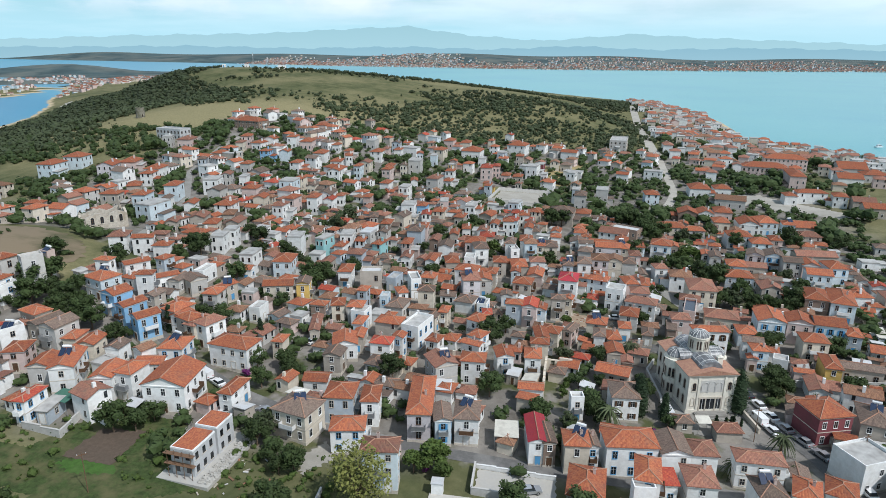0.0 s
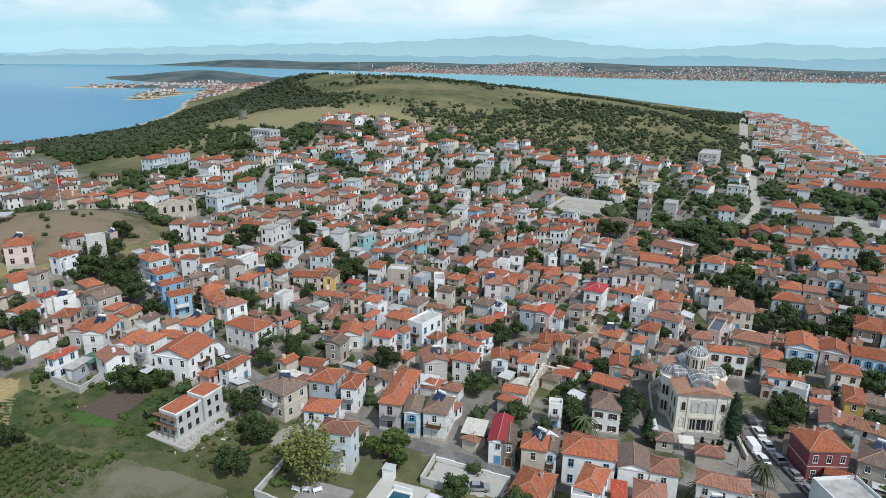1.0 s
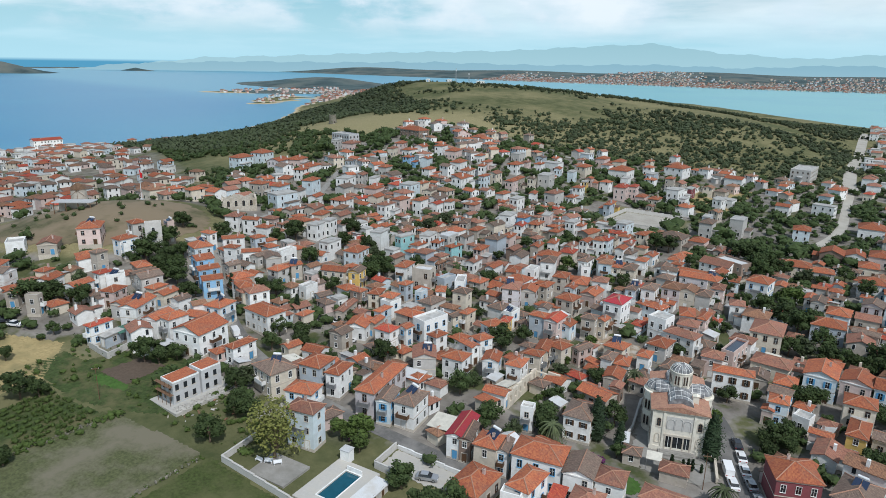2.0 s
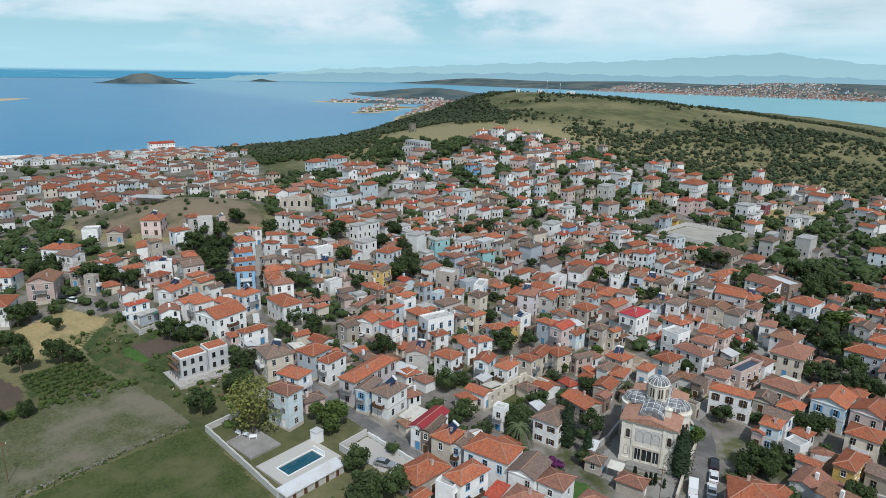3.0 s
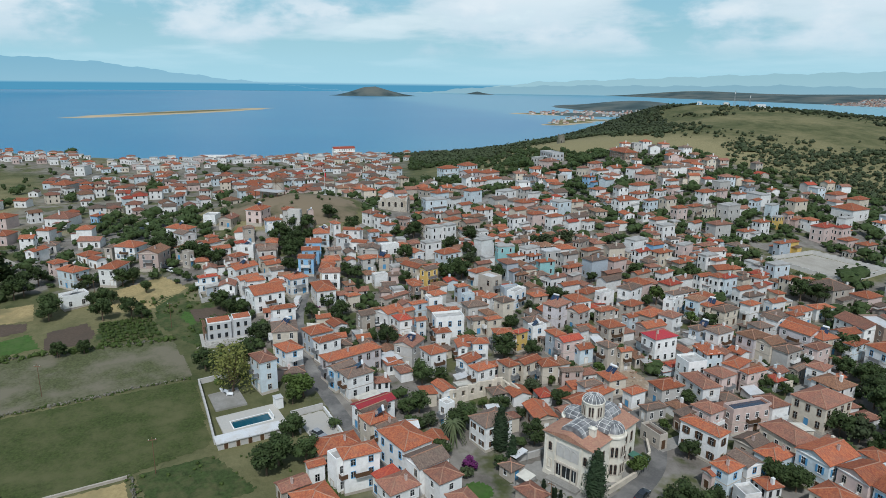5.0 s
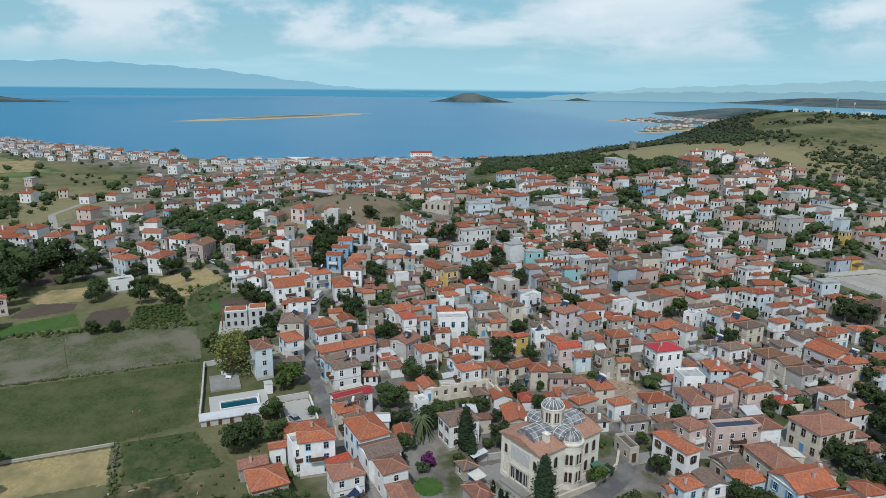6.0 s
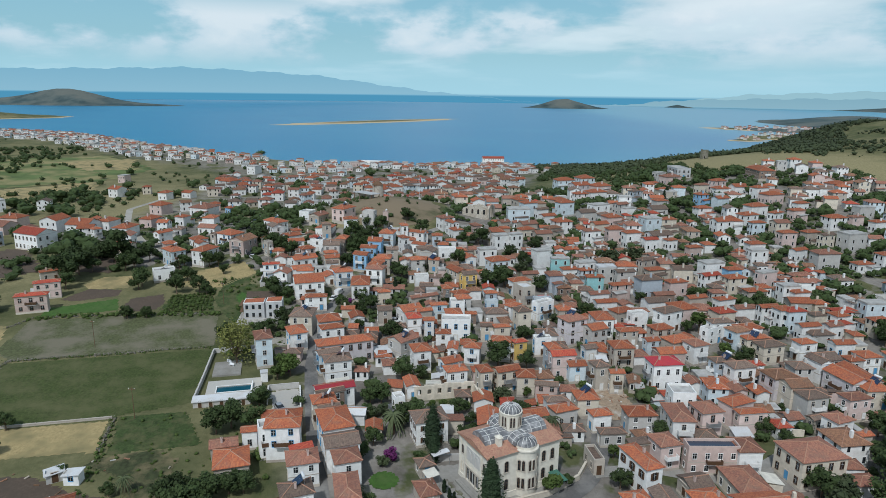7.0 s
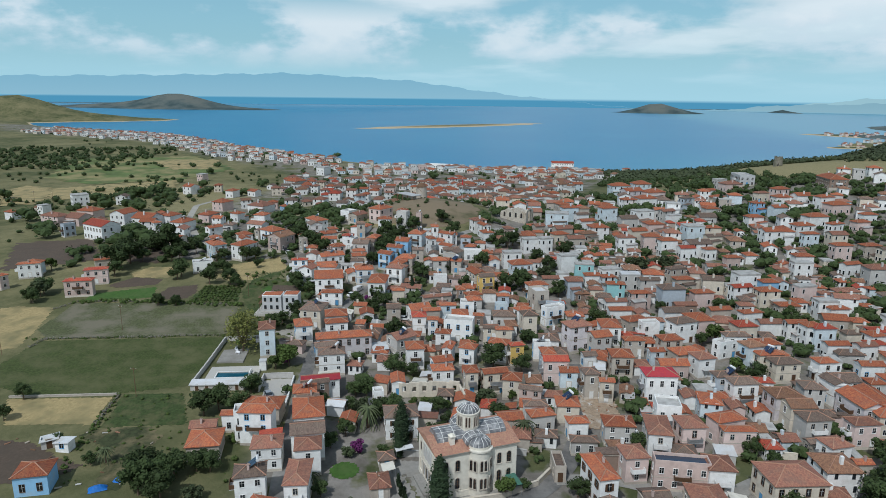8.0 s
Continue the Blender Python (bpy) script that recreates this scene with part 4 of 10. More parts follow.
home(-41.7, 157.8, 2.8, 3.6, -9, 4.0, "hip", "orange", "brown_wall")
home(-52.1, 167.5, 3.1, 4.3, -2, 6.0, "hip", "orange", "greyblue")
home(-45.3, 165.7, 2.8, 4.3, 1, 5.5, "flat", "roof", "paleblue")
home(-61.7, 181.2, 4.4, 7.5, 8, 5.5, "hip", "orange", "white")
home(-53.3, 179.9, 6.9, 5.4, 10, 6.5, "flat", "sheet", "stone")
far_home(-62.7, 194.7, 5.6, 5.6, -1, 6.0, "hip", "pinktile", "greyblue")
far_home(-76.4, 202.9, 3.6, 7.5, -13, 6.0, "flat", "roof", "teal")
far_home(-85.0, 198.9, 5.0, 7.5, 9, 6.5, "flat", "roof", "white")
far_home(-71.1, 205.0, 3.7, 7.5, -4, 4.0, "hip", "orange", "white")
home(-41.6, 166.0, 5.3, 7.3, -7, 4.0, "hip", "old", "grey")
home(-42.0, 171.9, 3.3, 5.3, 27, 5.5, "hip", "orange", "white")
home(-34.6, 172.3, 5.0, 4.8, 3, 7.0, "hip", "old", "cream")
home(-30.2, 159.4, 2.8, 4.0, -10, 5.0, "gable", "old", "cream")
home(-27.7, 163.3, 2.8, 5.2, -4, 5.5, "hip", "orange", "cream")
far_home(-70.3, 188.3, 3.6, 6.3, -1, 4.0, "gable", "pinktile", "stone")
far_home(-58.0, 196.3, 4.1, 5.4, 2, 3.0, "hip", "brown", "brown_wall")
far_home(-70.7, 210.5, 4.7, 7.5, 7, 6.0, "flat", "roof", "white")
far_home(-65.2, 208.1, 3.6, 5.4, 4, 5.5, "hip", "orange", "paleblue")
home(-47.1, 184.1, 3.6, 6.5, -9, 4.0, "flat", "roof", "greyblue")
home(-40.3, 181.5, 3.6, 7.5, 22, 6.0, "flat", "roof", "white")
far_home(-58.5, 208.6, 3.6, 6.6, -11, 5.5, "hip", "orange", "teal")
far_home(-64.8, 216.0, 4.5, 7.2, -6, 6.0, "flat", "sheet", "grey")
far_home(-60.4, 221.4, 3.6, 7.5, -1, 5.5, "gable", "old", "grey")
far_home(-49.9, 214.0, 3.6, 7.4, 2, 5.5, "hip", "orange", "pinkstone")
far_home(-49.1, 224.5, 5.7, 8.5, -0, 7.0, "hip", "old", "greyblue")
far_home(-48.7, 235.3, 4.1, 7.5, 3, 5.0, "hip", "orange", "pink")
far_home(-47.9, 204.8, 3.6, 7.5, 1, 4.0, "gable", "pinktile", "white")
far_home(-39.0, 203.0, 3.6, 7.5, -2, 5.0, "gable", "orange", "white")
home(-36.8, 187.6, 4.6, 5.6, -6, 5.0, "hip", "orange", "stone")
far_home(-37.0, 219.9, 5.2, 7.8, 1, 4.5, "gable", "old", "white")
far_home(-42.1, 226.2, 3.6, 7.5, -2, 4.0, "gable", "pinktile", "brown_wall")
home(-32.6, 205.6, 4.9, 7.5, 14, 4.5, "hip", "orange", "stone")
home(-26.7, 207.7, 3.9, 5.9, 1, 5.5, "flat", "roof", "white")
home(-23.4, 184.2, 5.6, 7.6, 15, 8.0, "hip", "pinktile", "lilac")
home(-25.8, 194.9, 7.4, 6.1, -7, 6.5, "hip", "orange", "white")
home(-20.2, 190.0, 5.5, 5.9, 11, 6.0, "gable", "orange", "grey")
home(-18.1, 199.6, 3.4, 6.3, -3, 5.0, "hip", "orange", "stone")
home(-23.5, 176.0, 5.6, 6.0, -10, 4.0, "hip", "old", "white")
home(-7.7, 191.9, 6.0, 6.2, -7, 6.0, "hip", "orange", "stone")
home(-24.3, 216.8, 5.3, 8.0, 14, 7.0, "hip", "old", "white")
far_home(-26.9, 223.3, 7.5, 7.2, 3, 6.5, "hip", "orange", "pink")
far_home(-36.3, 234.9, 3.6, 7.5, 3, 4.5, "gable", "orange", "stone")
home(-16.7, 209.7, 4.8, 6.5, 6, 5.5, "hip", "orange", "stone")
home(-10.8, 203.2, 3.3, 4.3, -0, 5.0, "gable", "orange", "paleblue")
home(-10.4, 211.7, 5.6, 8.4, 10, 4.5, "hip", "orange", "stone")
home(-4.2, 213.3, 5.4, 5.4, 8, 6.0, "hip", "pinktile", "white")
far_home(-24.0, 236.2, 5.7, 6.7, 3, 5.0, "hip", "red", "cream")
home(-14.4, 228.4, 3.8, 7.5, -2, 6.5, "hip", "old", "white")
home(-9.1, 234.0, 4.9, 7.5, 3, 6.5, "hip", "orange", "white")
home(-4.2, 205.0, 5.2, 8.0, -5, 4.5, "gable", "orange", "pinkstone")
far_home(-22.5, 251.9, 3.6, 6.6, -4, 5.5, "gable", "orange", "white")
far_home(-17.3, 253.1, 4.6, 5.5, 3, 7.0, "hip", "orange", "white")
far_home(-33.0, 243.6, 3.6, 7.2, 7, 4.5, "hip", "orange", "white")
far_home(-26.5, 246.0, 4.1, 7.5, -3, 4.0, "gable", "pinktile", "white")
far_home(-27.1, 267.5, 5.9, 7.3, -16, 4.0, "gable", "orange", "stone")
far_home(-34.6, 269.9, 4.6, 6.9, -5, 6.0, "flat", "roof", "white")
far_home(-46.6, 270.6, 3.9, 7.5, 7, 6.0, "flat", "roof", "pink")
far_home(-54.3, 262.3, 4.2, 6.2, -3, 5.0, "hip", "orange", "blue")
far_home(-50.3, 249.8, 3.9, 7.5, 7, 5.5, "gable", "red", "white")
far_home(-46.3, 257.0, 5.1, 7.6, 0, 5.5, "hip", "orange", "cream")
far_home(-59.1, 256.6, 5.8, 8.7, 3, 6.0, "flat", "roof", "white")
far_home(-59.0, 244.1, 5.1, 7.6, -13, 5.0, "gable", "old", "cream")
far_home(-63.0, 235.3, 4.1, 7.2, 3, 4.0, "hip", "orange", "stone")
far_home(-68.1, 234.7, 3.6, 7.5, 15, 6.0, "hip", "old", "stone")
far_home(-37.7, 259.1, 4.3, 7.5, -5, 4.0, "hip", "orange", "stone")
home(6.3, 214.1, 3.7, 6.1, 1, 6.0, "hip", "old", "greyblue")
home(-3.7, 232.0, 3.6, 7.5, 1, 6.0, "hip", "orange", "cream")
far_home(-31.6, 272.0, 3.6, 6.6, -1, 5.0, "hip", "orange", "white")
far_home(-15.7, 255.5, 4.7, 6.8, -3, 7.0, "hip", "red", "paleblue")
far_home(-15.1, 265.5, 3.6, 7.5, -0, 5.0, "hip", "old", "cream")
far_home(-14.9, 272.8, 5.2, 5.8, -1, 5.5, "hip", "red", "white")
far_home(-9.3, 267.6, 3.6, 5.9, -5, 4.5, "hip", "red", "white")
far_home(-9.1, 255.4, 3.6, 6.9, -2, 5.0, "gable", "orange", "white")
far_home(-6.4, 257.3, 4.6, 7.5, -7, 3.5, "hip", "old", "grey")
far_home(-7.1, 279.7, 4.3, 6.4, -3, 5.5, "hip", "orange", "cream")
far_home(-16.9, 287.5, 5.2, 7.8, -11, 6.0, "flat", "roof", "paleblue")
far_home(4.2, 285.2, 11.1, 9.9, -9, 6.0, "hip", "old", "stone")
far_home(13.8, 291.2, 6.8, 8.0, -7, 5.0, "hip", "orange", "pink")
far_home(13.0, 316.3, 6.0, 9.0, -4, 7.5, "hip", "old", "grey")
far_home(10.9, 328.3, 4.0, 7.5, -3, 7.0, "flat", "roof", "greyblue")
far_home(22.4, 290.3, 3.6, 7.5, -7, 3.0, "gable", "pinktile", "stone")
home(30.3, 266.7, 12.2, 6.7, -28, 6.0, "flat", "sheet", "brown_wall")
home(25.6, 264.2, 11.7, 8.0, -17, 5.0, "gable", "pinktile", "white")
home(27.4, 253.1, 5.2, 7.5, -10, 5.0, "gable", "orange", "white")
home(11.5, 256.1, 5.1, 5.8, -4, 5.5, "hip", "orange", "white")
home(12.0, 267.0, 4.5, 7.5, -16, 4.5, "hip", "orange", "white")
home(10.1, 243.4, 6.0, 6.5, -1, 5.5, "gable", "old", "white")
home(20.0, 245.0, 11.3, 5.4, -7, 5.5, "gable", "orange", "grey")
home(-0.0, 234.0, 5.1, 7.6, 3, 5.5, "hip", "old", "cream")
home(1.8, 244.2, 4.1, 5.4, -0, 6.0, "hip", "orange", "white")
home(2.0, 257.3, 3.9, 6.6, -7, 4.5, "gable", "orange", "white")
home(-5.1, 234.3, 3.6, 7.5, -0, 5.0, "hip", "orange", "white")
home(11.7, 215.6, 4.8, 6.9, -0, 7.0, "hip", "old", "white")
home(17.4, 222.8, 6.1, 7.3, -0, 6.5, "hip", "brown", "lilac")
home(22.4, 223.3, 5.6, 6.3, -4, 6.5, "gable", "brown", "cream")
home(26.1, 242.6, 6.9, 6.8, -10, 5.5, "hip", "orange", "cream")
home(47.9, 257.0, 3.6, 6.2, -4, 4.0, "gable", "orange", "stone")
far_home(9.6, 373.2, 5.2, 7.1, -15, 6.0, "flat", "roof", "white")
far_home(24.2, 331.4, 6.3, 9.5, -6, 8.0, "flat", "roof", "grey")
far_home(35.6, 295.7, 3.7, 6.9, -10, 4.0, "flat", "roof", "grey")
far_home(-32.2, 314.2, 3.6, 7.5, -3, 6.0, "hip", "orange", "greyblue")
far_home(-18.7, 341.3, 3.6, 5.2, -4, 3.0, "gable", "pinktile", "stone")
far_home(-5.7, 358.0, 3.8, 7.5, -5, 6.5, "flat", "roof", "white")
home(-105.7, 56.2, 4.9, 8.0, 16, 4.0, "flat", "roof", "white")
home(-122.4, 69.3, 9.6, 6.4, -35, 6.5, "hip", "orange", "white")
home(-131.1, 83.6, 9.5, 7.8, -36, 6.5, "gable", "brown", "pinkstone")
home(-148.0, 77.2, 7.9, 9.2, -43, 5.5, "hip", "orange", "white")
home(-126.0, 56.9, 9.1, 6.2, 32, 6.5, "hip", "orange", "paleblue")
home(-153.5, 63.1, 6.0, 6.7, 31, 3.5, "hip", "orange", "white")
home(-143.4, 65.2, 5.8, 4.2, 28, 4.0, "gable", "orange", "white")
home(-152.7, 70.7, 4.8, 3.6, -37, 5.0, "gable", "old", "stone")
home(-177.5, 65.1, 6.5, 9.2, -25, 3.5, "gable", "pinktile", "white")
home(-154.1, 96.8, 10.8, 6.0, 39, 6.0, "hip", "orange", "white")
home(-132.4, 93.6, 3.7, 5.0, 38, 5.0, "gable", "orange", "stone")
home(-123.5, 93.9, 4.0, 2.8, 32, 5.5, "flat", "roof", "stone")
home(-97.2, 95.4, 2.8, 6.4, 1, 5.5, "hip", "red", "white")
home(-94.3, 96.6, 2.8, 5.5, 3, 3.0, "mono", "roof", "greyblue")
home(-88.4, 106.4, 4.7, 7.1, 10, 6.0, "gable", "orange", "white")
home(-98.6, 107.5, 5.2, 9.5, 22, 6.0, "gable", "orange", "white")
home(-74.9, 108.3, 9.3, 10.1, 5, 6.5, "gable", "orange", "white")
home(-94.6, 117.9, 3.8, 4.7, 1, 4.5, "gable", "old", "white")
home(-82.0, 120.8, 5.8, 6.7, 7, 6.0, "hip", "orange", "white")
home(-85.2, 116.2, 6.2, 4.5, 12, 3.5, "gable", "orange", "white")
home(-62.8, 110.3, 3.4, 7.4, -5, 5.0, "hip", "orange", "white")
home(-115.1, 121.2, 3.6, 7.3, -14, 4.5, "gable", "old", "stone")
home(-105.2, 118.1, 3.6, 5.3, 6, 4.5, "hip", "orange", "cream")
home(-101.4, 118.3, 4.4, 6.0, 8, 4.0, "gable", "orange", "cream")
home(-121.0, 105.1, 4.4, 6.6, 6, 5.5, "gable", "orange", "white")
home(-111.7, 109.2, 4.7, 5.8, 18, 5.0, "hip", "orange", "pink")
home(-121.7, 113.1, 3.6, 5.1, -3, 5.5, "hip", "red", "white")
home(-131.9, 118.3, 3.6, 4.1, 2, 6.5, "hip", "old", "stone")
home(-133.5, 103.6, 4.9, 7.2, 24, 4.0, "gable", "orange", "white")
home(-139.0, 105.5, 3.7, 4.3, 16, 4.0, "hip", "orange", "cream")
home(-70.4, 126.0, 10.4, 6.5, -8, 6.0, "hip", "orange", "white")
home(-83.3, 133.2, 3.6, 7.4, -16, 5.5, "hip", "pinktile", "cream")
home(-88.9, 134.8, 3.6, 4.9, -9, 5.5, "gable", "orange", "white")
home(-93.3, 137.9, 3.4, 5.2, -15, 5.5, "gable", "orange", "stone")
home(-100.7, 141.9, 3.6, 4.9, -5, 5.0, "gable", "old", "stone")
home(-106.7, 147.6, 4.7, 3.5, 17, 7.0, "hip", "orange", "white")
home(-134.7, 129.0, 4.7, 6.3, -2, 6.0, "hip", "orange", "white")
home(-120.4, 150.2, 4.7, 3.3, 1, 6.5, "hip", "orange", "white")
far_home(-155.4, 219.7, 5.5, 8.2, 9, 7.0, "hip", "orange", "paleblue")
far_home(-168.5, 219.6, 7.3, 6.2, 10, 6.5, "hip", "orange", "stone")
far_home(-154.2, 238.8, 5.7, 8.6, 11, 6.5, "hip", "orange", "paleblue")
far_home(-148.0, 223.7, 3.6, 7.0, 14, 5.0, "gable", "old", "white")
far_home(-137.1, 222.7, 4.4, 7.5, 12, 4.5, "gable", "orange", "white")
far_home(-123.1, 223.6, 7.0, 8.3, 4, 5.5, "hip", "orange", "white")
far_home(-178.6, 258.7, 5.3, 8.0, 10, 5.5, "hip", "orange", "white")
far_home(-176.1, 244.3, 5.8, 8.7, 28, 4.0, "hip", "orange", "stone")
far_home(-207.7, 271.7, 7.7, 11.5, 14, 6.0, "gable", "orange", "lilac")
far_home(-204.5, 283.3, 8.1, 12.0, 15, 4.5, "hip", "orange", "pink")
far_home(-182.1, 269.6, 7.2, 10.8, 7, 5.0, "hip", "orange", "white")
far_home(-123.4, 172.2, 6.6, 3.8, 19, 6.0, "gable", "orange", "white")
far_home(-117.3, 172.5, 5.3, 4.8, 11, 5.0, "hip", "orange", "white")
far_home(-125.3, 183.5, 5.3, 4.1, 11, 4.0, "hip", "pinktile", "pinkstone")
far_home(-130.3, 170.6, 5.7, 6.4, 20, 5.5, "hip", "pinktile", "white")
far_home(-130.2, 198.2, 4.3, 5.3, 18, 4.0, "gable", "pinktile", "stone")
far_home(-116.7, 190.6, 8.1, 5.8, -7, 4.5, "hip", "orange", "cream")
far_home(-125.3, 208.0, 5.5, 8.3, 12, 4.5, "gable", "pinktile", "stone")
far_home(-118.8, 204.9, 5.0, 7.2, 13, 4.0, "hip", "orange", "cream")
far_home(-107.4, 188.9, 4.6, 6.8, 10, 5.5, "flat", "roof", "white")
far_home(-106.4, 195.2, 4.3, 6.1, 11, 6.0, "flat", "roof", "white")
far_home(-118.8, 217.5, 4.5, 7.5, 16, 4.0, "hip", "brown", "stone")
far_home(-112.5, 210.1, 5.1, 7.7, 2, 4.0, "gable", "pinktile", "stone")
far_home(-144.3, 252.5, 6.5, 9.7, 12, 6.0, "flat", "roof", "white")
far_home(-137.0, 242.4, 5.7, 8.6, 5, 5.0, "gable", "old", "grey")
far_home(-194.6, 210.4, 6.7, 4.5, 15, 4.5, "hip", "orange", "pinkstone")
far_home(-231.6, 224.1, 4.9, 7.5, 16, 4.5, "hip", "orange", "white")
far_home(-243.6, 277.8, 8.3, 12.4, 3, 6.0, "hip", "orange", "paleblue")
far_home(-239.0, 290.0, 9.4, 10.5, 5, 6.0, "hip", "orange", "paleblue")
far_home(-114.2, 263.2, 7.0, 8.6, 1, 6.0, "flat", "roof", "paleblue")
far_home(-112.5, 271.0, 4.4, 7.5, -3, 5.5, "hip", "orange", "cream")
far_home(-95.4, 243.4, 4.6, 7.5, 3, 7.0, "hip", "orange", "white")
far_home(-103.4, 228.8, 4.6, 7.5, -1, 6.5, "hip", "pinktile", "white")
far_home(-116.3, 239.1, 5.0, 7.5, 8, 5.0, "gable", "orange", "cream")
far_home(-103.1, 239.6, 4.9, 7.5, -4, 6.5, "hip", "orange", "pink")
far_home(-125.4, 249.9, 6.7, 7.8, 5, 5.0, "hip", "orange", "pink")
far_home(-143.8, 264.3, 4.3, 7.5, 15, 5.5, "gable", "pinktile", "grey")
far_home(-135.7, 264.3, 3.6, 7.1, 10, 5.0, "flat", "roof", "white")
far_home(-167.2, 284.7, 4.2, 6.1, 20, 6.0, "hip", "old", "greyblue")
far_home(-166.4, 302.0, 6.8, 7.7, -4, 5.0, "hip", "orange", "cream")
far_home(-145.3, 286.8, 5.2, 6.8, 3, 5.0, "hip", "orange", "grey")
far_home(-136.6, 280.5, 7.0, 8.4, -5, 3.5, "gable", "old", "grey")
far_home(-124.6, 297.2, 5.1, 7.7, 1, 5.5, "hip", "orange", "white")
far_home(-147.1, 311.9, 5.1, 6.2, 2, 5.5, "hip", "orange", "blue")
far_home(-139.2, 317.7, 5.2, 7.8, 7, 5.0, "gable", "orange", "paleblue")
far_home(-168.2, 326.4, 4.3, 7.5, 11, 5.0, "hip", "pinktile", "cream")
far_home(-169.7, 337.4, 5.8, 8.8, 15, 6.0, "hip", "orange", "pink")
far_home(-160.5, 333.1, 5.9, 8.9, -3, 4.0, "hip", "orange", "white")
far_home(-157.1, 341.5, 6.7, 8.7, 1, 5.0, "gable", "orange", "white")
far_home(-146.4, 346.1, 5.7, 8.6, 8, 6.5, "hip", "orange", "white")
far_home(-138.2, 347.1, 7.2, 10.8, 7, 5.0, "hip", "orange", "pink")
far_home(-122.5, 325.4, 6.7, 10.1, 4, 5.0, "hip", "orange", "white")
far_home(-108.3, 309.8, 5.8, 8.7, 7, 6.0, "hip", "orange", "white")
far_home(-102.9, 292.3, 5.9, 8.8, 1, 6.0, "gable", "orange", "white")
far_home(-94.3, 255.6, 6.7, 10.1, 3, 5.5, "gable", "old", "white")
far_home(-105.6, 268.2, 4.0, 7.5, 7, 4.0, "gable", "old", "cream")
far_home(-90.9, 249.4, 4.2, 6.5, 2, 5.0, "gable", "red", "white")
far_home(-89.3, 258.3, 3.6, 5.3, 7, 4.5, "hip", "orange", "white")
far_home(-78.2, 261.7, 3.6, 6.2, 3, 5.0, "hip", "orange", "pinkstone")
far_home(-210.5, 325.9, 4.9, 7.5, 16, 6.0, "flat", "roof", "grey")
far_home(-199.5, 326.6, 7.4, 11.0, 8, 5.0, "hip", "pinktile", "pink")
far_home(-192.2, 310.1, 4.3, 7.5, 17, 4.0, "gable", "orange", "white")
far_home(-98.0, 348.4, 6.6, 9.3, -1, 5.5, "hip", "orange", "white")
far_home(-95.3, 357.6, 3.8, 7.1, 3, 6.0, "hip", "pinktile", "pink")
far_home(-90.1, 365.2, 4.5, 7.5, 2, 5.0, "hip", "orange", "white")
far_home(-94.5, 378.3, 5.2, 7.9, 3, 6.0, "gable", "old", "greyblue")
far_home(-108.7, 375.5, 5.9, 8.9, -2, 5.0, "flat", "roof", "grey")
far_home(-76.1, 358.9, 3.9, 7.5, 11, 6.5, "gable", "orange", "paleblue")
far_home(-68.5, 361.7, 4.1, 7.0, 2, 6.0, "flat", "roof", "paleblue")
far_home(-68.5, 382.4, 6.5, 9.3, -8, 6.0, "hip", "orange", "cream")
far_home(-56.0, 355.1, 4.0, 5.1, 0, 6.5, "gable", "orange", "pinkstone")
far_home(-56.2, 348.0, 3.6, 5.2, 7, 5.5, "flat", "roof", "yellow")
far_home(-54.1, 331.9, 5.0, 6.9, -2, 6.0, "hip", "orange", "white")
far_home(-73.2, 334.0, 6.8, 10.1, 3, 7.5, "flat", "roof", "grey")
far_home(-57.5, 306.0, 6.3, 9.5, -8, 7.0, "hip", "pinktile", "grey")
far_home(-81.9, 309.0, 4.7, 7.5, -1, 6.5, "hip", "orange", "pink")
far_home(-84.3, 323.2, 4.4, 7.4, 2, 5.0, "hip", "orange", "stone")
far_home(-77.6, 325.2, 3.6, 7.5, 8, 6.0, "gable", "old", "cream")
far_home(-77.7, 290.2, 4.8, 7.5, -4, 4.5, "hip", "orange", "white")
far_home(-66.8, 282.6, 4.7, 7.5, -5, 6.0, "flat", "roof", "white")
far_home(-66.9, 302.1, 3.6, 7.5, 12, 5.0, "gable", "orange", "white")
far_home(-95.7, 305.0, 3.7, 7.0, -0, 6.5, "hip", "orange", "paleblue")
far_home(-95.4, 316.7, 5.5, 7.4, -1, 6.0, "gable", "pinktile", "cream")
far_home(-106.6, 323.6, 4.0, 7.5, 17, 6.5, "hip", "orange", "white")
far_home(-111.8, 339.7, 4.5, 7.5, 5, 5.0, "hip", "orange", "pink")
far_home(-122.6, 351.4, 4.3, 7.5, 3, 4.5, "hip", "orange", "white")
far_home(-146.9, 395.1, 6.9, 10.3, 3, 5.0, "hip", "orange", "pink")
far_home(-53.1, 319.6, 4.7, 7.5, -2, 3.5, "hip", "orange", "white")
far_home(-68.9, 419.9, 6.6, 9.9, -5, 5.0, "hip", "orange", "pink")
far_home(-58.7, 422.5, 6.7, 10.1, -1, 5.0, "hip", "orange", "cream")
far_home(-43.6, 439.0, 4.3, 7.5, -6, 5.5, "hip", "orange", "cream")
far_home(-51.4, 401.6, 12.1, 13.0, -6, 5.0, "hip", "orange", "white")
far_home(-25.2, 435.3, 12.5, 13.0, -12, 6.0, "hip", "orange", "white")
far_home(-37.1, 352.5, 6.7, 10.1, 2, 7.0, "hip", "red", "pink")
far_home(-32.5, 359.9, 4.5, 7.5, 2, 7.0, "hip", "red", "pink")
far_home(-34.0, 324.0, 3.6, 5.5, -4, 4.6, "hip", "orange", "yellow")
far_home(-26.5, 353.9, 5.2, 7.8, -2, 4.0, "hip", "orange", "pink")
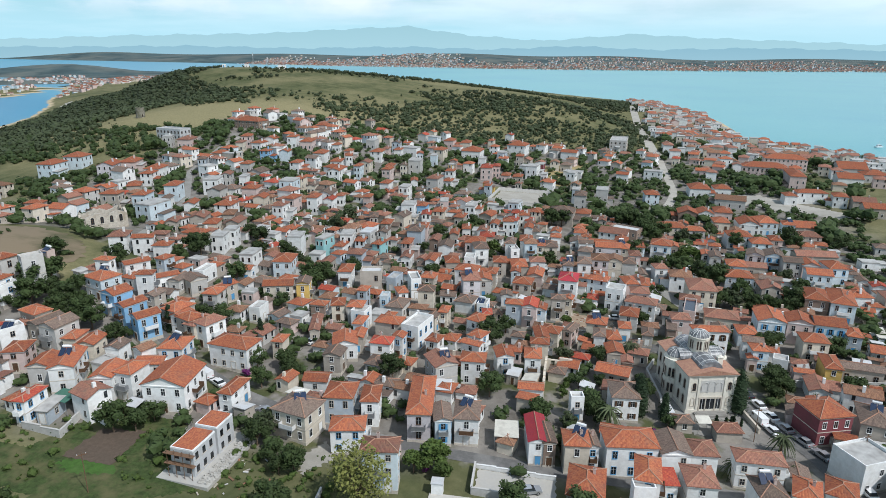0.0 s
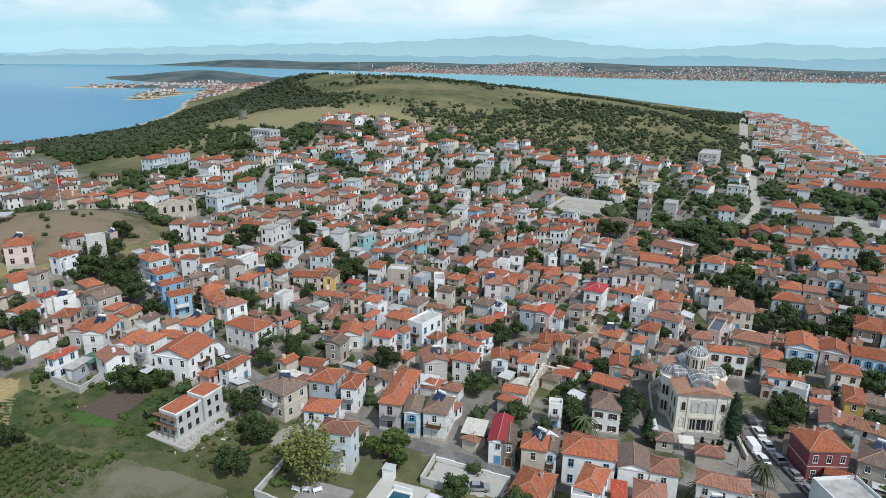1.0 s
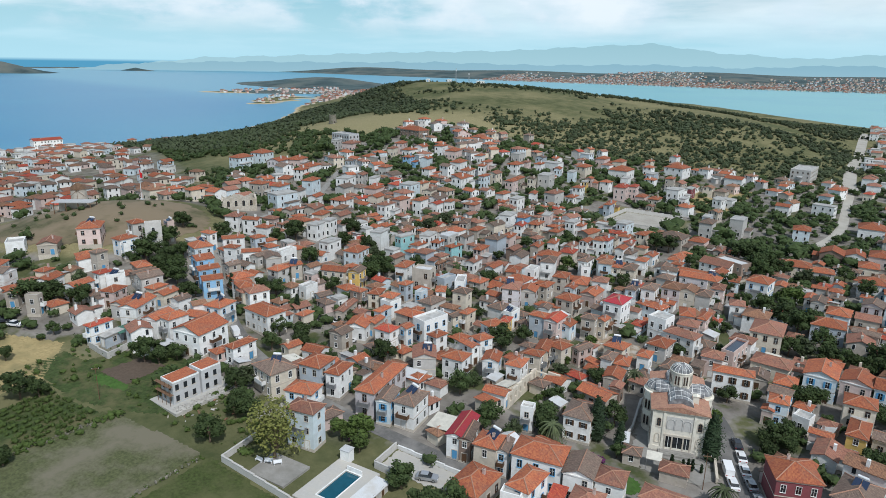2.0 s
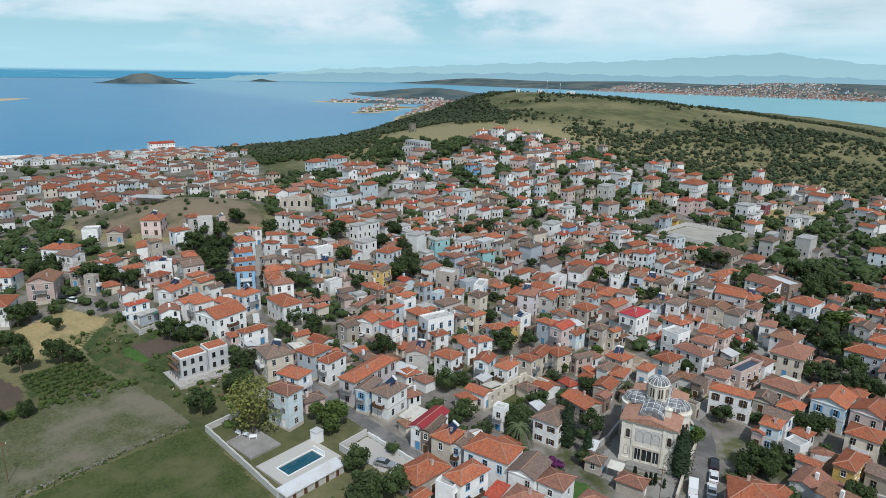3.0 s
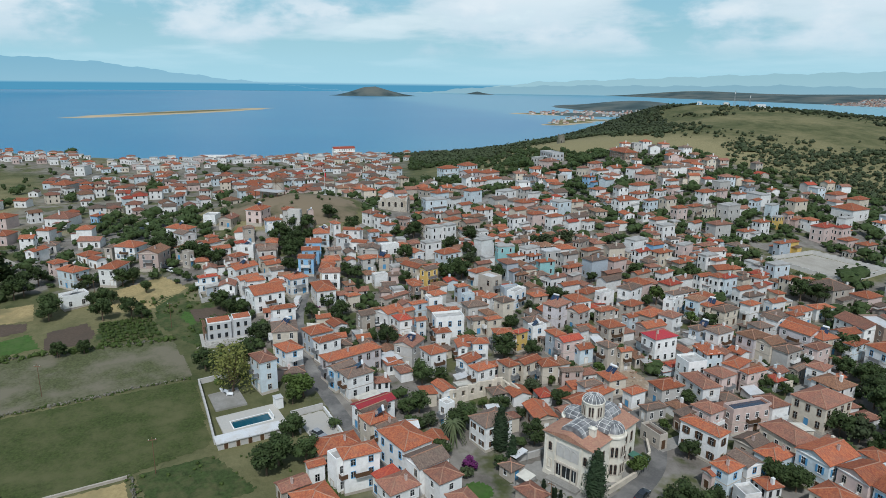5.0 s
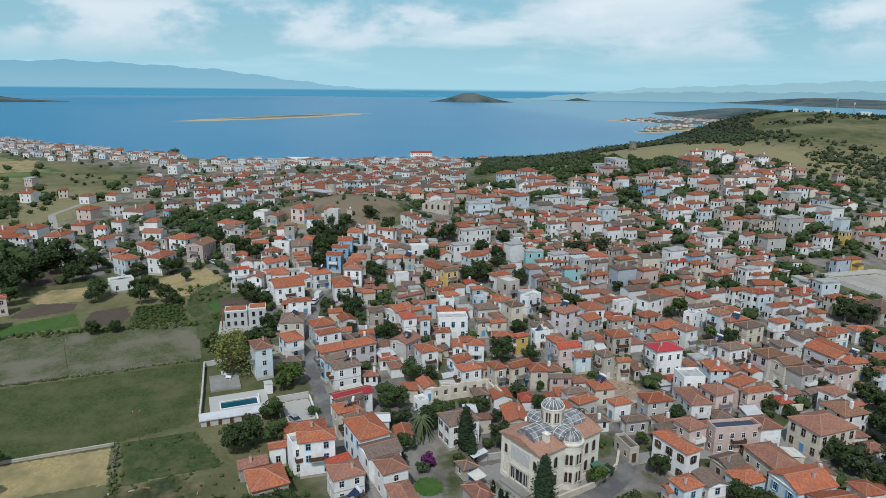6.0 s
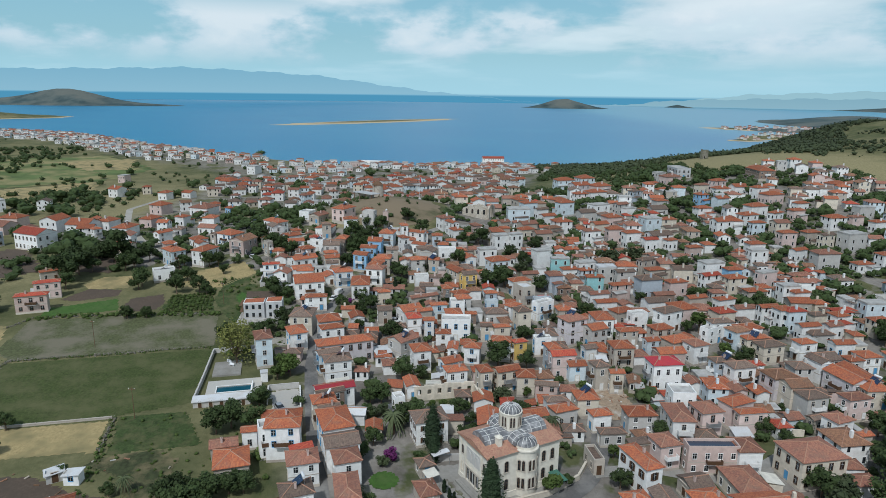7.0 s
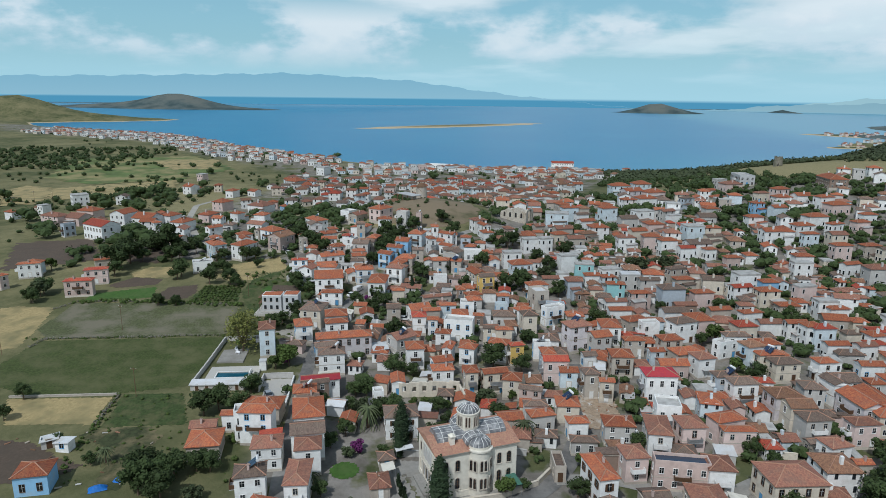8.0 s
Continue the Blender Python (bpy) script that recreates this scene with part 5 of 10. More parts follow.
far_home(-12.7, 370.8, 6.7, 10.1, -9, 7.5, "flat", "roof", "white")
far_home(-8.3, 388.6, 4.0, 7.5, -8, 5.5, "flat", "roof", "maroon")
far_home(-21.9, 400.3, 5.0, 7.5, 0, 6.5, "hip", "orange", "stone")
far_home(-32.9, 401.5, 5.4, 8.1, -6, 6.5, "flat", "roof", "greyblue")
far_home(-33.4, 466.5, 5.1, 7.7, -11, 5.0, "gable", "red", "white")
far_home(-20.2, 357.6, 5.6, 8.0, -3, 3.5, "hip", "orange", "stone")
far_home(-43.1, 381.8, 4.7, 7.5, 1, 5.0, "flat", "roof", "white")
far_home(50.1, 344.7, 7.5, 9.7, 1, 5.5, "hip", "orange", "paleblue")
far_home(78.5, 370.2, 11.2, 13.4, -2, 5.0, "hip", "orange", "white")
far_home(91.3, 374.0, 9.2, 9.7, -1, 4.5, "hip", "orange", "white")
far_home(63.0, 314.9, 9.0, 10.0, -4, 4.5, "gable", "orange", "brown_wall")
far_home(71.2, 317.1, 7.4, 9.6, -1, 4.5, "gable", "orange", "white")
far_home(80.4, 322.1, 8.4, 11.0, -5, 4.5, "hip", "orange", "pink")
home(50.5, 283.4, 12.1, 7.9, 5, 5.0, "hip", "orange", "cream")
home(59.2, 280.5, 9.6, 6.2, 4, 5.0, "hip", "orange", "grey")
home(75.7, 303.7, 7.3, 8.9, -2, 4.0, "hip", "orange", "cream")
home(86.2, 300.0, 9.1, 11.5, -2, 5.0, "gable", "orange", "white")
home(93.5, 301.0, 8.7, 11.3, 5, 6.0, "hip", "orange", "paleblue")
home(103.6, 301.3, 5.5, 7.1, -7, 5.0, "hip", "orange", "paleblue")
home(110.0, 302.6, 10.1, 9.8, -3, 4.0, "gable", "orange", "stone")
home(105.5, 282.9, 9.6, 7.4, 2, 5.0, "hip", "pinktile", "stone")
home(76.0, 274.2, 9.7, 8.0, 0, 6.0, "hip", "orange", "white")
home(82.9, 268.5, 8.0, 8.5, -1, 5.0, "hip", "orange", "paleblue")
home(89.8, 272.4, 5.0, 7.0, -4, 5.5, "hip", "orange", "pinkstone")
home(99.8, 257.8, 15.0, 7.1, 3, 4.0, "gable", "pinktile", "stone")
far_home(133.7, 364.7, 15.7, 7.2, 3, 6.0, "hip", "orange", "white")
far_home(122.5, 361.1, 6.5, 8.4, -2, 5.0, "hip", "orange", "white")
home(75.0, 246.0, 6.1, 7.2, -11, 6.5, "gable", "old", "lilac")
home(81.6, 246.5, 6.8, 8.4, -10, 6.5, "gable", "old", "paleblue", trim="trim_blue", shutters="trim_blue")
home(85.7, 239.6, 6.8, 5.8, -2, 6.5, "gable", "old", "grey")
home(91.4, 239.3, 5.9, 6.9, -3, 6.0, "gable", "orange", "pink")
home(90.3, 227.1, 8.2, 6.7, -6, 6.5, "gable", "orange", "paleblue")
home(98.8, 236.5, 6.7, 8.9, 4, 6.5, "hip", "orange", "paleblue")
home(65.6, 234.4, 6.7, 7.9, -6, 5.5, "hip", "orange", "paleblue")
home(62.8, 220.5, 9.3, 7.4, -1, 6.0, "hip", "orange", "greyblue")
home(72.2, 217.3, 7.0, 4.1, -13, 6.5, "gable", "old", "stone")
home(57.3, 244.9, 3.3, 6.2, -7, 5.5, "gable", "orange", "grey")
home(59.8, 241.3, 4.4, 7.2, -6, 6.0, "gable", "old", "grey")
home(73.6, 238.5, 7.1, 5.8, -5, 4.0, "gable", "pinktile", "stone")
home(81.6, 204.5, 7.0, 10.8, -11, 6.5, "hip", "orange", "brown_wall")
home(88.7, 203.4, 7.1, 13.9, -14, 6.5, "hip", "orange", "paleblue")
home(75.0, 207.2, 4.2, 4.1, 2, 4.0, "gable", "orange", "stone")
home(61.9, 182.0, 7.5, 9.3, -5, 7.0, "gable", "orange", "paleblue", shutters="trim_blue")
home(69.5, 181.4, 6.8, 7.2, -10, 7.0, "gable", "orange", "pink")
home(76.9, 180.8, 8.1, 7.1, -7, 7.0, "gable", "orange", "paleblue", shutters="trim_blue")
home(82.3, 178.0, 4.0, 6.7, -10, 5.5, "hip", "orange", "greyblue")
home(35.0, 163.0, 6.4, 2.8, -5, 3.0, "flat", "old", "stone", label="low stone outbuilding with a mossy flat roof")
home(-95.0, 129.3, 4.4, 6.0, -32, 6.5, "gable", "orange", "blue")
home(-101.1, 132.9, 4.1, 6.6, -22, 6.5, "gable", "orange", "blue")
home(-107.3, 136.3, 5.6, 5.8, -19, 6.5, "gable", "orange", "blue")
home(-115.5, 142.4, 7.3, 6.4, -20, 6.0, "hip", "orange", "paleblue")
home(-114.7, 155.2, 3.6, 7.2, -38, 5.5, "gable", "orange", "white")
home(-104.9, 154.1, 3.6, 6.3, -43, 4.5, "gable", "orange", "white")
home(-97.9, 156.3, 5.8, 5.3, -34, 4.5, "gable", "old", "grey")
home(-90.9, 136.7, 5.0, 6.7, -18, 6.0, "hip", "orange", "stone")
home(-85.8, 133.4, 5.7, 5.0, -25, 6.0, "hip", "orange", "stone")
home(-80.2, 132.5, 4.7, 6.4, -21, 6.5, "hip", "pinktile", "white")
home(-89.4, 151.6, 3.6, 4.6, -26, 5.0, "gable", "orange", "stone")
home(-88.8, 119.0, 3.6, 4.0, -22, 4.5, "gable", "brown", "white")
home(-120.1, 124.1, 6.6, 4.6, -19, 4.0, "hip", "orange", "stone")
home(-109.9, 119.1, 5.5, 6.8, -11, 6.0, "gable", "old", "grey")
home(-131.2, 137.1, 3.6, 5.5, -34, 9.0, "flat", "roof", "grey")
home(-132.7, 144.2, 3.6, 2.8, -13, 7.0, "flat", "roof", "pinkstone")
home(-139.3, 136.9, 4.8, 5.0, -13, 7.0, "hip", "orange", "grey")
home(-132.0, 128.8, 3.9, 5.6, -12, 5.0, "flat", "roof", "white")
home(-118.4, 114.3, 3.8, 5.6, -29, 5.0, "flat", "roof", "white")
far_home(145.8, 358.5, 7.2, 9.4, -12, 6.0, "hip", "orange", "white")
far_home(154.4, 352.1, 10.8, 8.8, -8, 5.0, "gable", "pinktile", "stone")
far_home(154.0, 338.7, 10.9, 9.5, -6, 5.0, "gable", "orange", "stone")
far_home(172.8, 418.2, 14.0, 12.3, -7, 4.0, "gable", "orange", "white")
far_home(184.8, 448.4, 17.0, 16.6, -5, 5.0, "gable", "orange", "grey")
far_home(190.1, 426.9, 14.2, 11.8, -3, 5.0, "hip", "orange", "grey")
home(40.1, 110.9, 8.9, 4.7, -1, 6.0, "hip", "pinktile", "white", label="large pale house with bay windows under faded tiles")
home(-104.1, -8.3, 2.8, 8.3, 14, 6.0, "hip", "orange", "white")
home(-90.2, -11.2, 3.5, 3.3, -30, 5.5, "hip", "orange", "pink")
home(-80.3, 20.1, 3.5, 9.7, 6, 6.0, "hip", "red", "pinkstone")
home(-93.9, 20.5, 3.4, 8.4, 14, 6.0, "hip", "red", "pink")
home(-115.1, 14.7, 2.8, 7.1, 27, 4.0, "gable", "orange", "stone")
far_home(-282.2, -66.0, 9.5, 9.9, 33, 7.0, "flat", "roof", "white")
far_home(-242.8, -69.0, 5.8, 5.3, -30, 6.0, "flat", "roof", "white")
far_home(-232.2, -81.2, 5.5, 6.8, -28, 4.5, "hip", "orange", "white")
far_home(-209.1, -47.2, 8.0, 13.3, -27, 5.5, "hip", "pinktile", "pink")
far_home(-208.7, -34.9, 9.8, 10.4, -26, 4.5, "gable", "pinktile", "pink")
far_home(-228.0, -36.9, 9.0, 11.5, -20, 5.0, "hip", "orange", "pink")
home(-177.2, -26.5, 6.0, 3.8, -39, 6.0, "flat", "roof", "greyblue")
home(-170.2, -7.5, 10.3, 15.1, -36, 7.5, "gable", "red", "white")
far_home(-207.1, -10.8, 11.6, 9.3, -19, 6.5, "gable", "orange", "white")
far_home(-199.8, 3.9, 11.2, 12.1, -22, 5.0, "gable", "orange", "white")
home(-181.3, 14.3, 3.9, 4.2, 41, 5.5, "hip", "orange", "white")
far_home(-205.5, 14.0, 8.8, 7.6, -27, 5.0, "hip", "orange", "white")
home(-183.4, 26.7, 10.6, 7.9, -22, 5.5, "hip", "orange", "white")
home(-167.5, 45.8, 7.5, 4.6, -44, 5.0, "gable", "orange", "white")
far_home(-209.2, 33.0, 9.0, 7.5, -27, 4.5, "hip", "orange", "pink")
far_home(-336.8, -11.4, 8.5, 9.2, -36, 6.0, "gable", "orange", "white")
far_home(-249.8, 31.2, 9.4, 9.0, -33, 5.5, "hip", "orange", "pink")
far_home(-206.3, 49.0, 5.5, 6.3, -36, 5.0, "hip", "orange", "white")
far_home(-428.9, -27.1, 8.3, 6.5, -24, 6.0, "flat", "roof", "pink")
far_home(-240.6, 55.9, 11.5, 12.2, -32, 4.5, "hip", "pinktile", "white")
far_home(-236.3, 71.0, 4.8, 6.0, 42, 4.0, "hip", "orange", "blue")
home(-149.8, 127.3, 9.6, 7.2, -41, 6.0, "hip", "orange", "pink")
home(-165.5, 111.4, 6.8, 5.7, -33, 4.0, "flat", "roof", "white")
home(-154.9, 116.3, 7.9, 5.9, -41, 4.0, "gable", "pinktile", "stone")
far_home(-319.8, 37.1, 6.6, 7.9, -34, 4.0, "gable", "orange", "white")
far_home(-313.9, 23.2, 8.0, 6.7, -26, 5.0, "hip", "orange", "white")
far_home(-380.9, 59.2, 13.0, 12.0, -40, 5.5, "hip", "orange", "grey")
far_home(-472.1, 73.6, 12.9, 8.6, -26, 7.0, "flat", "roof", "white")
far_home(-384.7, 122.2, 12.1, 8.0, -28, 6.0, "hip", "orange", "white")
home(-13.3, 224.9, 3.6, 7.5, 18, 5.0, "flat", "roof", "white")
home(-7.4, 229.1, 4.9, 5.7, 10, 7.0, "hip", "brown", "paleblue")
far_home(-8.6, 264.1, 3.6, 6.0, 4, 4.5, "gable", "pinktile", "white")
far_home(-11.8, 268.9, 4.7, 5.0, 4, 6.0, "hip", "orange", "white")
home(13.5, 249.4, 4.0, 4.4, -5, 6.0, "hip", "orange", "grey")
home(21.3, 240.0, 9.7, 6.3, 1, 6.0, "gable", "orange", "lilac")
home(12.9, 239.1, 5.7, 4.5, 4, 6.5, "gable", "old", "white")
# landmark buildings farther off
home(-187, 379, 19, 10, -14, 5.2, "hip", "orange", "brown_wall", label="long brown hall under a wide orange hip roof")
home(-219, 345, 18, 9, -12, 5.5, "flat", "roof", "concrete", label="unfinished grey flat-roofed building on the slope")
home(44, 483, 12, 26, -8, 8, "flat", "roof", "grey", label="grey three-storey hotel by the strait road")
home(128, 428, 26, 12, -12, 7, "hip", "orange", "pink", label="long pink school under an orange roof")
home(-560, 196, 34, 9, 66, 4.0, "flat", "sheet", "white", label="long white beach pavilion with a pale roof")
home(-540, 325, 9, 24, -8, 9.0, "gable", "red", "white", label="white beach hotel with a red roof")
block(-150, 190, 16, 18, 142)
block(-190, 147, 14, 14)
# more houses, and the trees of their gardens
far_home(-145.4, 210.7, 7.4, 11.0, -11, 6.0, "flat", "roof", "paleblue")
far_home(39.3, 389.8, 7.2, 5.9, -11, 5.0, "gable", "orange", "white")
far_home(58.0, 399.2, 11.0, 6.3, -14, 6.0, "flat", "roof", "white")
far_home(-106.0, 300.1, 10.3, 6.6, -16, 5.0, "hip", "orange", "white")
far_home(-85.6, 375.1, 11.0, 7.6, -9, 5.0, "flat", "roof", "white")
far_home(-14.7, 380.7, 11.0, 7.3, -16, 5.0, "flat", "roof", "white")
far_home(8.8, 437.5, 11.0, 7.3, -13, 5.0, "gable", "orange", "white")
far_home(10.6, 385.6, 11.0, 7.4, -13, 4.0, "flat", "roof", "white")
SEEN_TREES = []


def tree_at(x, y, r, kind=""):
    block(x, y, r * 1.1, r * 1.1)
    SEEN_TREES.append((x, y, r, kind))


tree_at(-147.0, 87.5, 3.3)
tree_at(-126.5, 98.7, 3.3)
tree_at(-48.1, 95.4, 2.1)
tree_at(-22.3, 99.2, 2.3, "l")
tree_at(-3.6, 93.7, 2.6)
tree_at(-16.6, 97.9, 2.2, "l")
tree_at(-170.7, 255.4, 3.3)
tree_at(-166.2, 248.9, 3.3)
tree_at(-114.2, 174.2, 2.4)
tree_at(-141.7, 288.5, 3.3)
tree_at(-127.9, 312.3, 3.3)
tree_at(-197.8, 344.7, 3.3)
tree_at(-227.3, 317.3, 3.3)
tree_at(-195.8, 311.3, 3.3)
tree_at(-115.0, 350.9, 3.3)
tree_at(-174.1, 364.0, 3.3)
tree_at(-130.5, 316.6, 3.3)
tree_at(-149.9, 297.9, 3.3)
tree_at(-140.9, 24.4, 3.3)
tree_at(-135.9, 31.9, 3.3)
tree_at(-130.6, 41.2, 3.3)
tree_at(-133.7, 46.1, 3.3)
tree_at(-114.9, 21.3, 3.3)
tree_at(-133.4, 19.2, 3.3)
tree_at(-155.3, 15.6, 3.3)
tree_at(-297.7, -61.4, 3.3)
tree_at(-284.5, -48.9, 3.3)
tree_at(-334.3, -33.3, 3.3)
tree_at(-320.1, -35.0, 3.3)
tree_at(-88.8, 62.9, 3.3)
tree_at(-102.8, 64.8, 2.7)
tree_at(-87.8, 70.7, 3.3)
tree_at(-67.6, 50.7, 1.9)
tree_at(-67.2, 56.9, 1.7)
tree_at(-179.0, 81.7, 3.3)
tree_at(-238.1, 78.0, 3.3)
tree_at(-409.9, 80.5, 3.3)
tree_at(-262.0, 137.4, 3.3)
tree_at(-83.3, 6.3, 3.3)
tree_at(-73.2, 7.4, 2.6)
tree_at(-136.1, -6.6, 3.2)
tree_at(7.3, 84.8, 3.3)
tree_at(5.2, 87.9, 3.3)
tree_at(7.6, 92.7, 2.8)
tree_at(32.0, 78.4, 2.9)
tree_at(29.7, 80.2, 2.5)
tree_at(34.6, 83.5, 2.9)
tree_at(31.5, 85.2, 2.9)
tree_at(30.1, 89.2, 2.5)
tree_at(30.2, 91.9, 2.5)
tree_at(37.4, 80.3, 3.2)
tree_at(39.1, 84.9, 2.8)
tree_at(-2.3, 39.9, 1.9)
tree_at(7.8, 40.6, 1.8)
tree_at(39.3, 90.8, 1.8)
tree_at(26.7, 67.2, 1.4)
tree_at(18.4, 57.2, 1.3)
tree_at(-145.3, 20.3, 3.3)
tree_at(-147.5, 22.9, 3.3)
tree_at(-165.3, 24.0, 3.3)
tree_at(-138.6, 36.5, 3.3)
tree_at(-124.0, 42.0, 3.3)
tree_at(-157.1, 42.4, 3.3)
tree_at(-102.9, 23.3, 3.3)
tree_at(-99.9, 49.4, 3.3)
tree_at(-140.0, 87.9, 3.3)
tree_at(-147.3, 91.6, 2.4)
tree_at(-179.2, 106.5, 3.3)
tree_at(-47.2, 386.0, 3.3)
tree_at(-10.0, 357.2, 3.3)
tree_at(-15.4, 386.0, 2.4)
tree_at(21.1, 388.3, 3.3)
tree_at(26.3, 362.0, 3.3)
tree_at(57.9, 323.4, 3.3)
tree_at(44.9, 313.6, 3.3)
tree_at(66.5, 350.5, 3.3)
tree_at(80.9, 400.7, 3.3)
tree_at(67.8, 286.9, 3.3)
tree_at(89.9, 380.3, 3.3)
tree_at(107.3, 409.5, 3.3)
tree_at(115.8, 397.3, 3.3)
tree_at(122.1, 399.0, 3.3)
tree_at(124.8, 390.4, 3.3)
tree_at(108.4, 377.0, 3.3)
tree_at(147.7, 391.7, 3.3)
tree_at(143.2, 395.2, 3.3)
tree_at(175.1, 466.8, 3.3)
tree_at(119.8, 325.9, 3.3)
tree_at(115.2, 274.4, 3.3)
tree_at(82.5, 218.6, 2.9)
tree_at(75.8, 172.0, 3.3)
tree_at(77.9, 175.6, 2.4)
tree_at(44.6, 449.6, 3.3)
tree_at(81.9, 524.6, 3.3)
tree_at(-60.3, 398.2, 3.3)
tree_at(-137.8, 330.9, 3.3)
tree_at(-115.0, 358.6, 3.3)
tree_at(-56.5, 286.4, 3.3)
tree_at(-61.5, 306.2, 2.4)
tree_at(-63.6, 388.7, 3.3)
tree_at(-51.2, 380.9, 3.3)
tree_at(-68.9, 425.6, 3.3)
tree_at(-26.5, 380.8, 3.3)
tree_at(-20.4, 377.4, 2.4)
tree_at(-53.5, 447.9, 3.3)
tree_at(31.9, 311.1, 3.3)
tree_at(37.6, 310.6, 3.3)
tree_at(26.3, 379.2, 3.3)
tree_at(33.7, 360.7, 3.3)
tree_at(13.8, 425.0, 3.3)
tree_at(17.7, 434.4, 3.3)
tree_at(18.3, 384.5, 3.3)
tree_at(40.4, 367.9, 3.3)
tree_at(45.1, 372.7, 3.3)
tree_at(26.0, 453.5, 3.3)
tree_at(20.3, 463.9, 3.3)
tree_at(-39.2, 399.8, 3.3)
tree_at(72.2, 149.9, 2.7)
tree_at(-117.7, 103.1, 3.3)
tree_at(-123.2, 158.7, 3.3)
tree_at(-139.8, 155.1, 3.0)
tree_at(-142.9, 175.2, 3.3)
tree_at(-155.9, 182.4, 3.3)
tree_at(-214.0, 207.6, 3.3)
tree_at(-194.9, 201.0, 3.3)
tree_at(-165.3, 209.1, 3.3)
tree_at(-53.2, 102.1, 3.3)
tree_at(-52.9, 99.4, 2.5)
tree_at(-43.1, 93.4, 2.5)
tree_at(-45.5, 92.3, 1.8)
tree_at(-18.6, 101.3, 3.2, "l")
tree_at(-42.8, 83.4, 3.0)
tree_at(-85.2, 73.3, 2.2)
tree_at(-161.6, 241.3, 3.3)

tree_at(26.1, 119.5, 1.3)
tree_at(27.0, 127.2, 1.6)
tree_at(12.7, 124.2, 2.2)
tree_at(6.4, 119.1, 1.5)
tree_at(11.4, 126.5, 2.8)
tree_at(6.3, 122.0, 2.0)
tree_at(-4.3, 94.7, 1.9)
tree_at(53.6, 144.8, 2.0)
tree_at(23.0, 139.2, 2.7)
tree_at(10.0, 129.4, 3.0)
tree_at(-0.3, 120.3, 2.2)
tree_at(57.2, 148.6, 2.0)
tree_at(53.9, 149.1, 2.9)
tree_at(0.0, 123.0, 2.7)
tree_at(56.7, 152.7, 2.3)
tree_at(4.9, 134.6, 1.3, "l")
tree_at(13.6, 142.2, 1.6)
tree_at(5.3, 137.4, 1.3, "l")
tree_at(8.6, 140.5, 2.3)
tree_at(40.0, 154.9, 1.3)
tree_at(56.2, 156.0, 1.9)
tree_at(6.0, 140.0, 1.3, "l")
tree_at(7.0, 142.9, 1.3, "l")
tree_at(-20.4, 99.7, 2.1, "l")
tree_at(-11.6, 130.2, 2.9)
tree_at(13.5, 154.4, 2.5)
tree_at(43.0, 164.9, 2.3)
tree_at(-10.7, 135.2, 2.0)
tree_at(64.2, 165.2, 1.5)
tree_at(5.0, 152.5, 2.5)
tree_at(33.0, 168.6, 1.7, "l")
tree_at(58.2, 171.3, 2.8)
tree_at(3.8, 159.6, 1.6, "l")
tree_at(61.2, 174.1, 2.8)
tree_at(-14.2, 158.0, 3.6)
tree_at(57.4, 183.4, 2.0)
tree_at(-34.6, 131.7, 3.0)
tree_at(5.8, 174.6, 1.9, "l")
tree_at(27.9, 183.1, 2.1)
tree_at(-10.8, 165.1, 2.5)
tree_at(-38.6, 128.9, 1.6)
tree_at(-44.8, 122.7, 1.7)
tree_at(35.2, 194.4, 1.4)
tree_at(62.5, 200.6, 1.9)
tree_at(-56.5, 124.5, 2.3)
tree_at(-28.2, 170.3, 2.3)
tree_at(53.9, 202.8, 3.3)
tree_at(63.4, 202.9, 2.6)
tree_at(69.9, 202.0, 2.6)
tree_at(72.9, 201.4, 2.6)
tree_at(67.0, 202.5, 2.6)
tree_at(57.7, 204.1, 3.2)
tree_at(-61.0, 118.7, 2.4)
tree_at(-58.9, 127.8, 2.6)
tree_at(76.0, 203.9, 3.9)
tree_at(85.1, 202.2, 3.3)
tree_at(31.9, 207.1, 2.3)
tree_at(-57.0, 142.0, 1.3)
tree_at(36.5, 209.6, 1.8)
tree_at(-65.1, 125.5, 2.4)
tree_at(62.0, 210.1, 3.4)
tree_at(-57.1, 145.7, 1.8)
tree_at(-67.2, 56.8, 1.7)
tree_at(-67.6, 51.1, 2.0)
tree_at(-75.3, 101.0, 2.3)
tree_at(-58.9, 153.6, 1.5)
tree_at(-33.8, 184.6, 1.6)
tree_at(-76.6, 97.0, 2.3)
tree_at(55.0, 218.7, 4.2)
tree_at(-37.0, 185.2, 2.2)
tree_at(25.3, 217.3, 1.5)
tree_at(-80.6, 95.8, 3.0)
tree_at(-81.8, 100.7, 1.8)
tree_at(51.4, 222.8, 4.3)
tree_at(58.2, 224.7, 3.8)
tree_at(-37.7, 195.1, 2.9)
tree_at(-37.4, 198.5, 2.3)
tree_at(-72.7, 157.2, 2.3)
tree_at(43.4, 231.5, 3.2)
tree_at(30.0, 230.4, 1.9)
tree_at(-83.0, 142.7, 2.9)
tree_at(38.3, 232.9, 2.9)
tree_at(-4.1, 223.3, 2.6, "l")
tree_at(-69.6, 172.1, 3.3)
tree_at(0.0, 226.8, 2.6)
tree_at(82.0, 232.7, 2.6)
tree_at(44.3, 236.2, 2.9)
tree_at(-78.3, 160.3, 2.3)
tree_at(-87.2, 141.5, 2.7)
tree_at(-68.2, 177.8, 3.7)
tree_at(-73.8, 6.5, 2.7)
tree_at(-62.0, 189.5, 2.7)
tree_at(-20.9, 222.0, 2.0)
tree_at(-72.3, 177.6, 3.1)
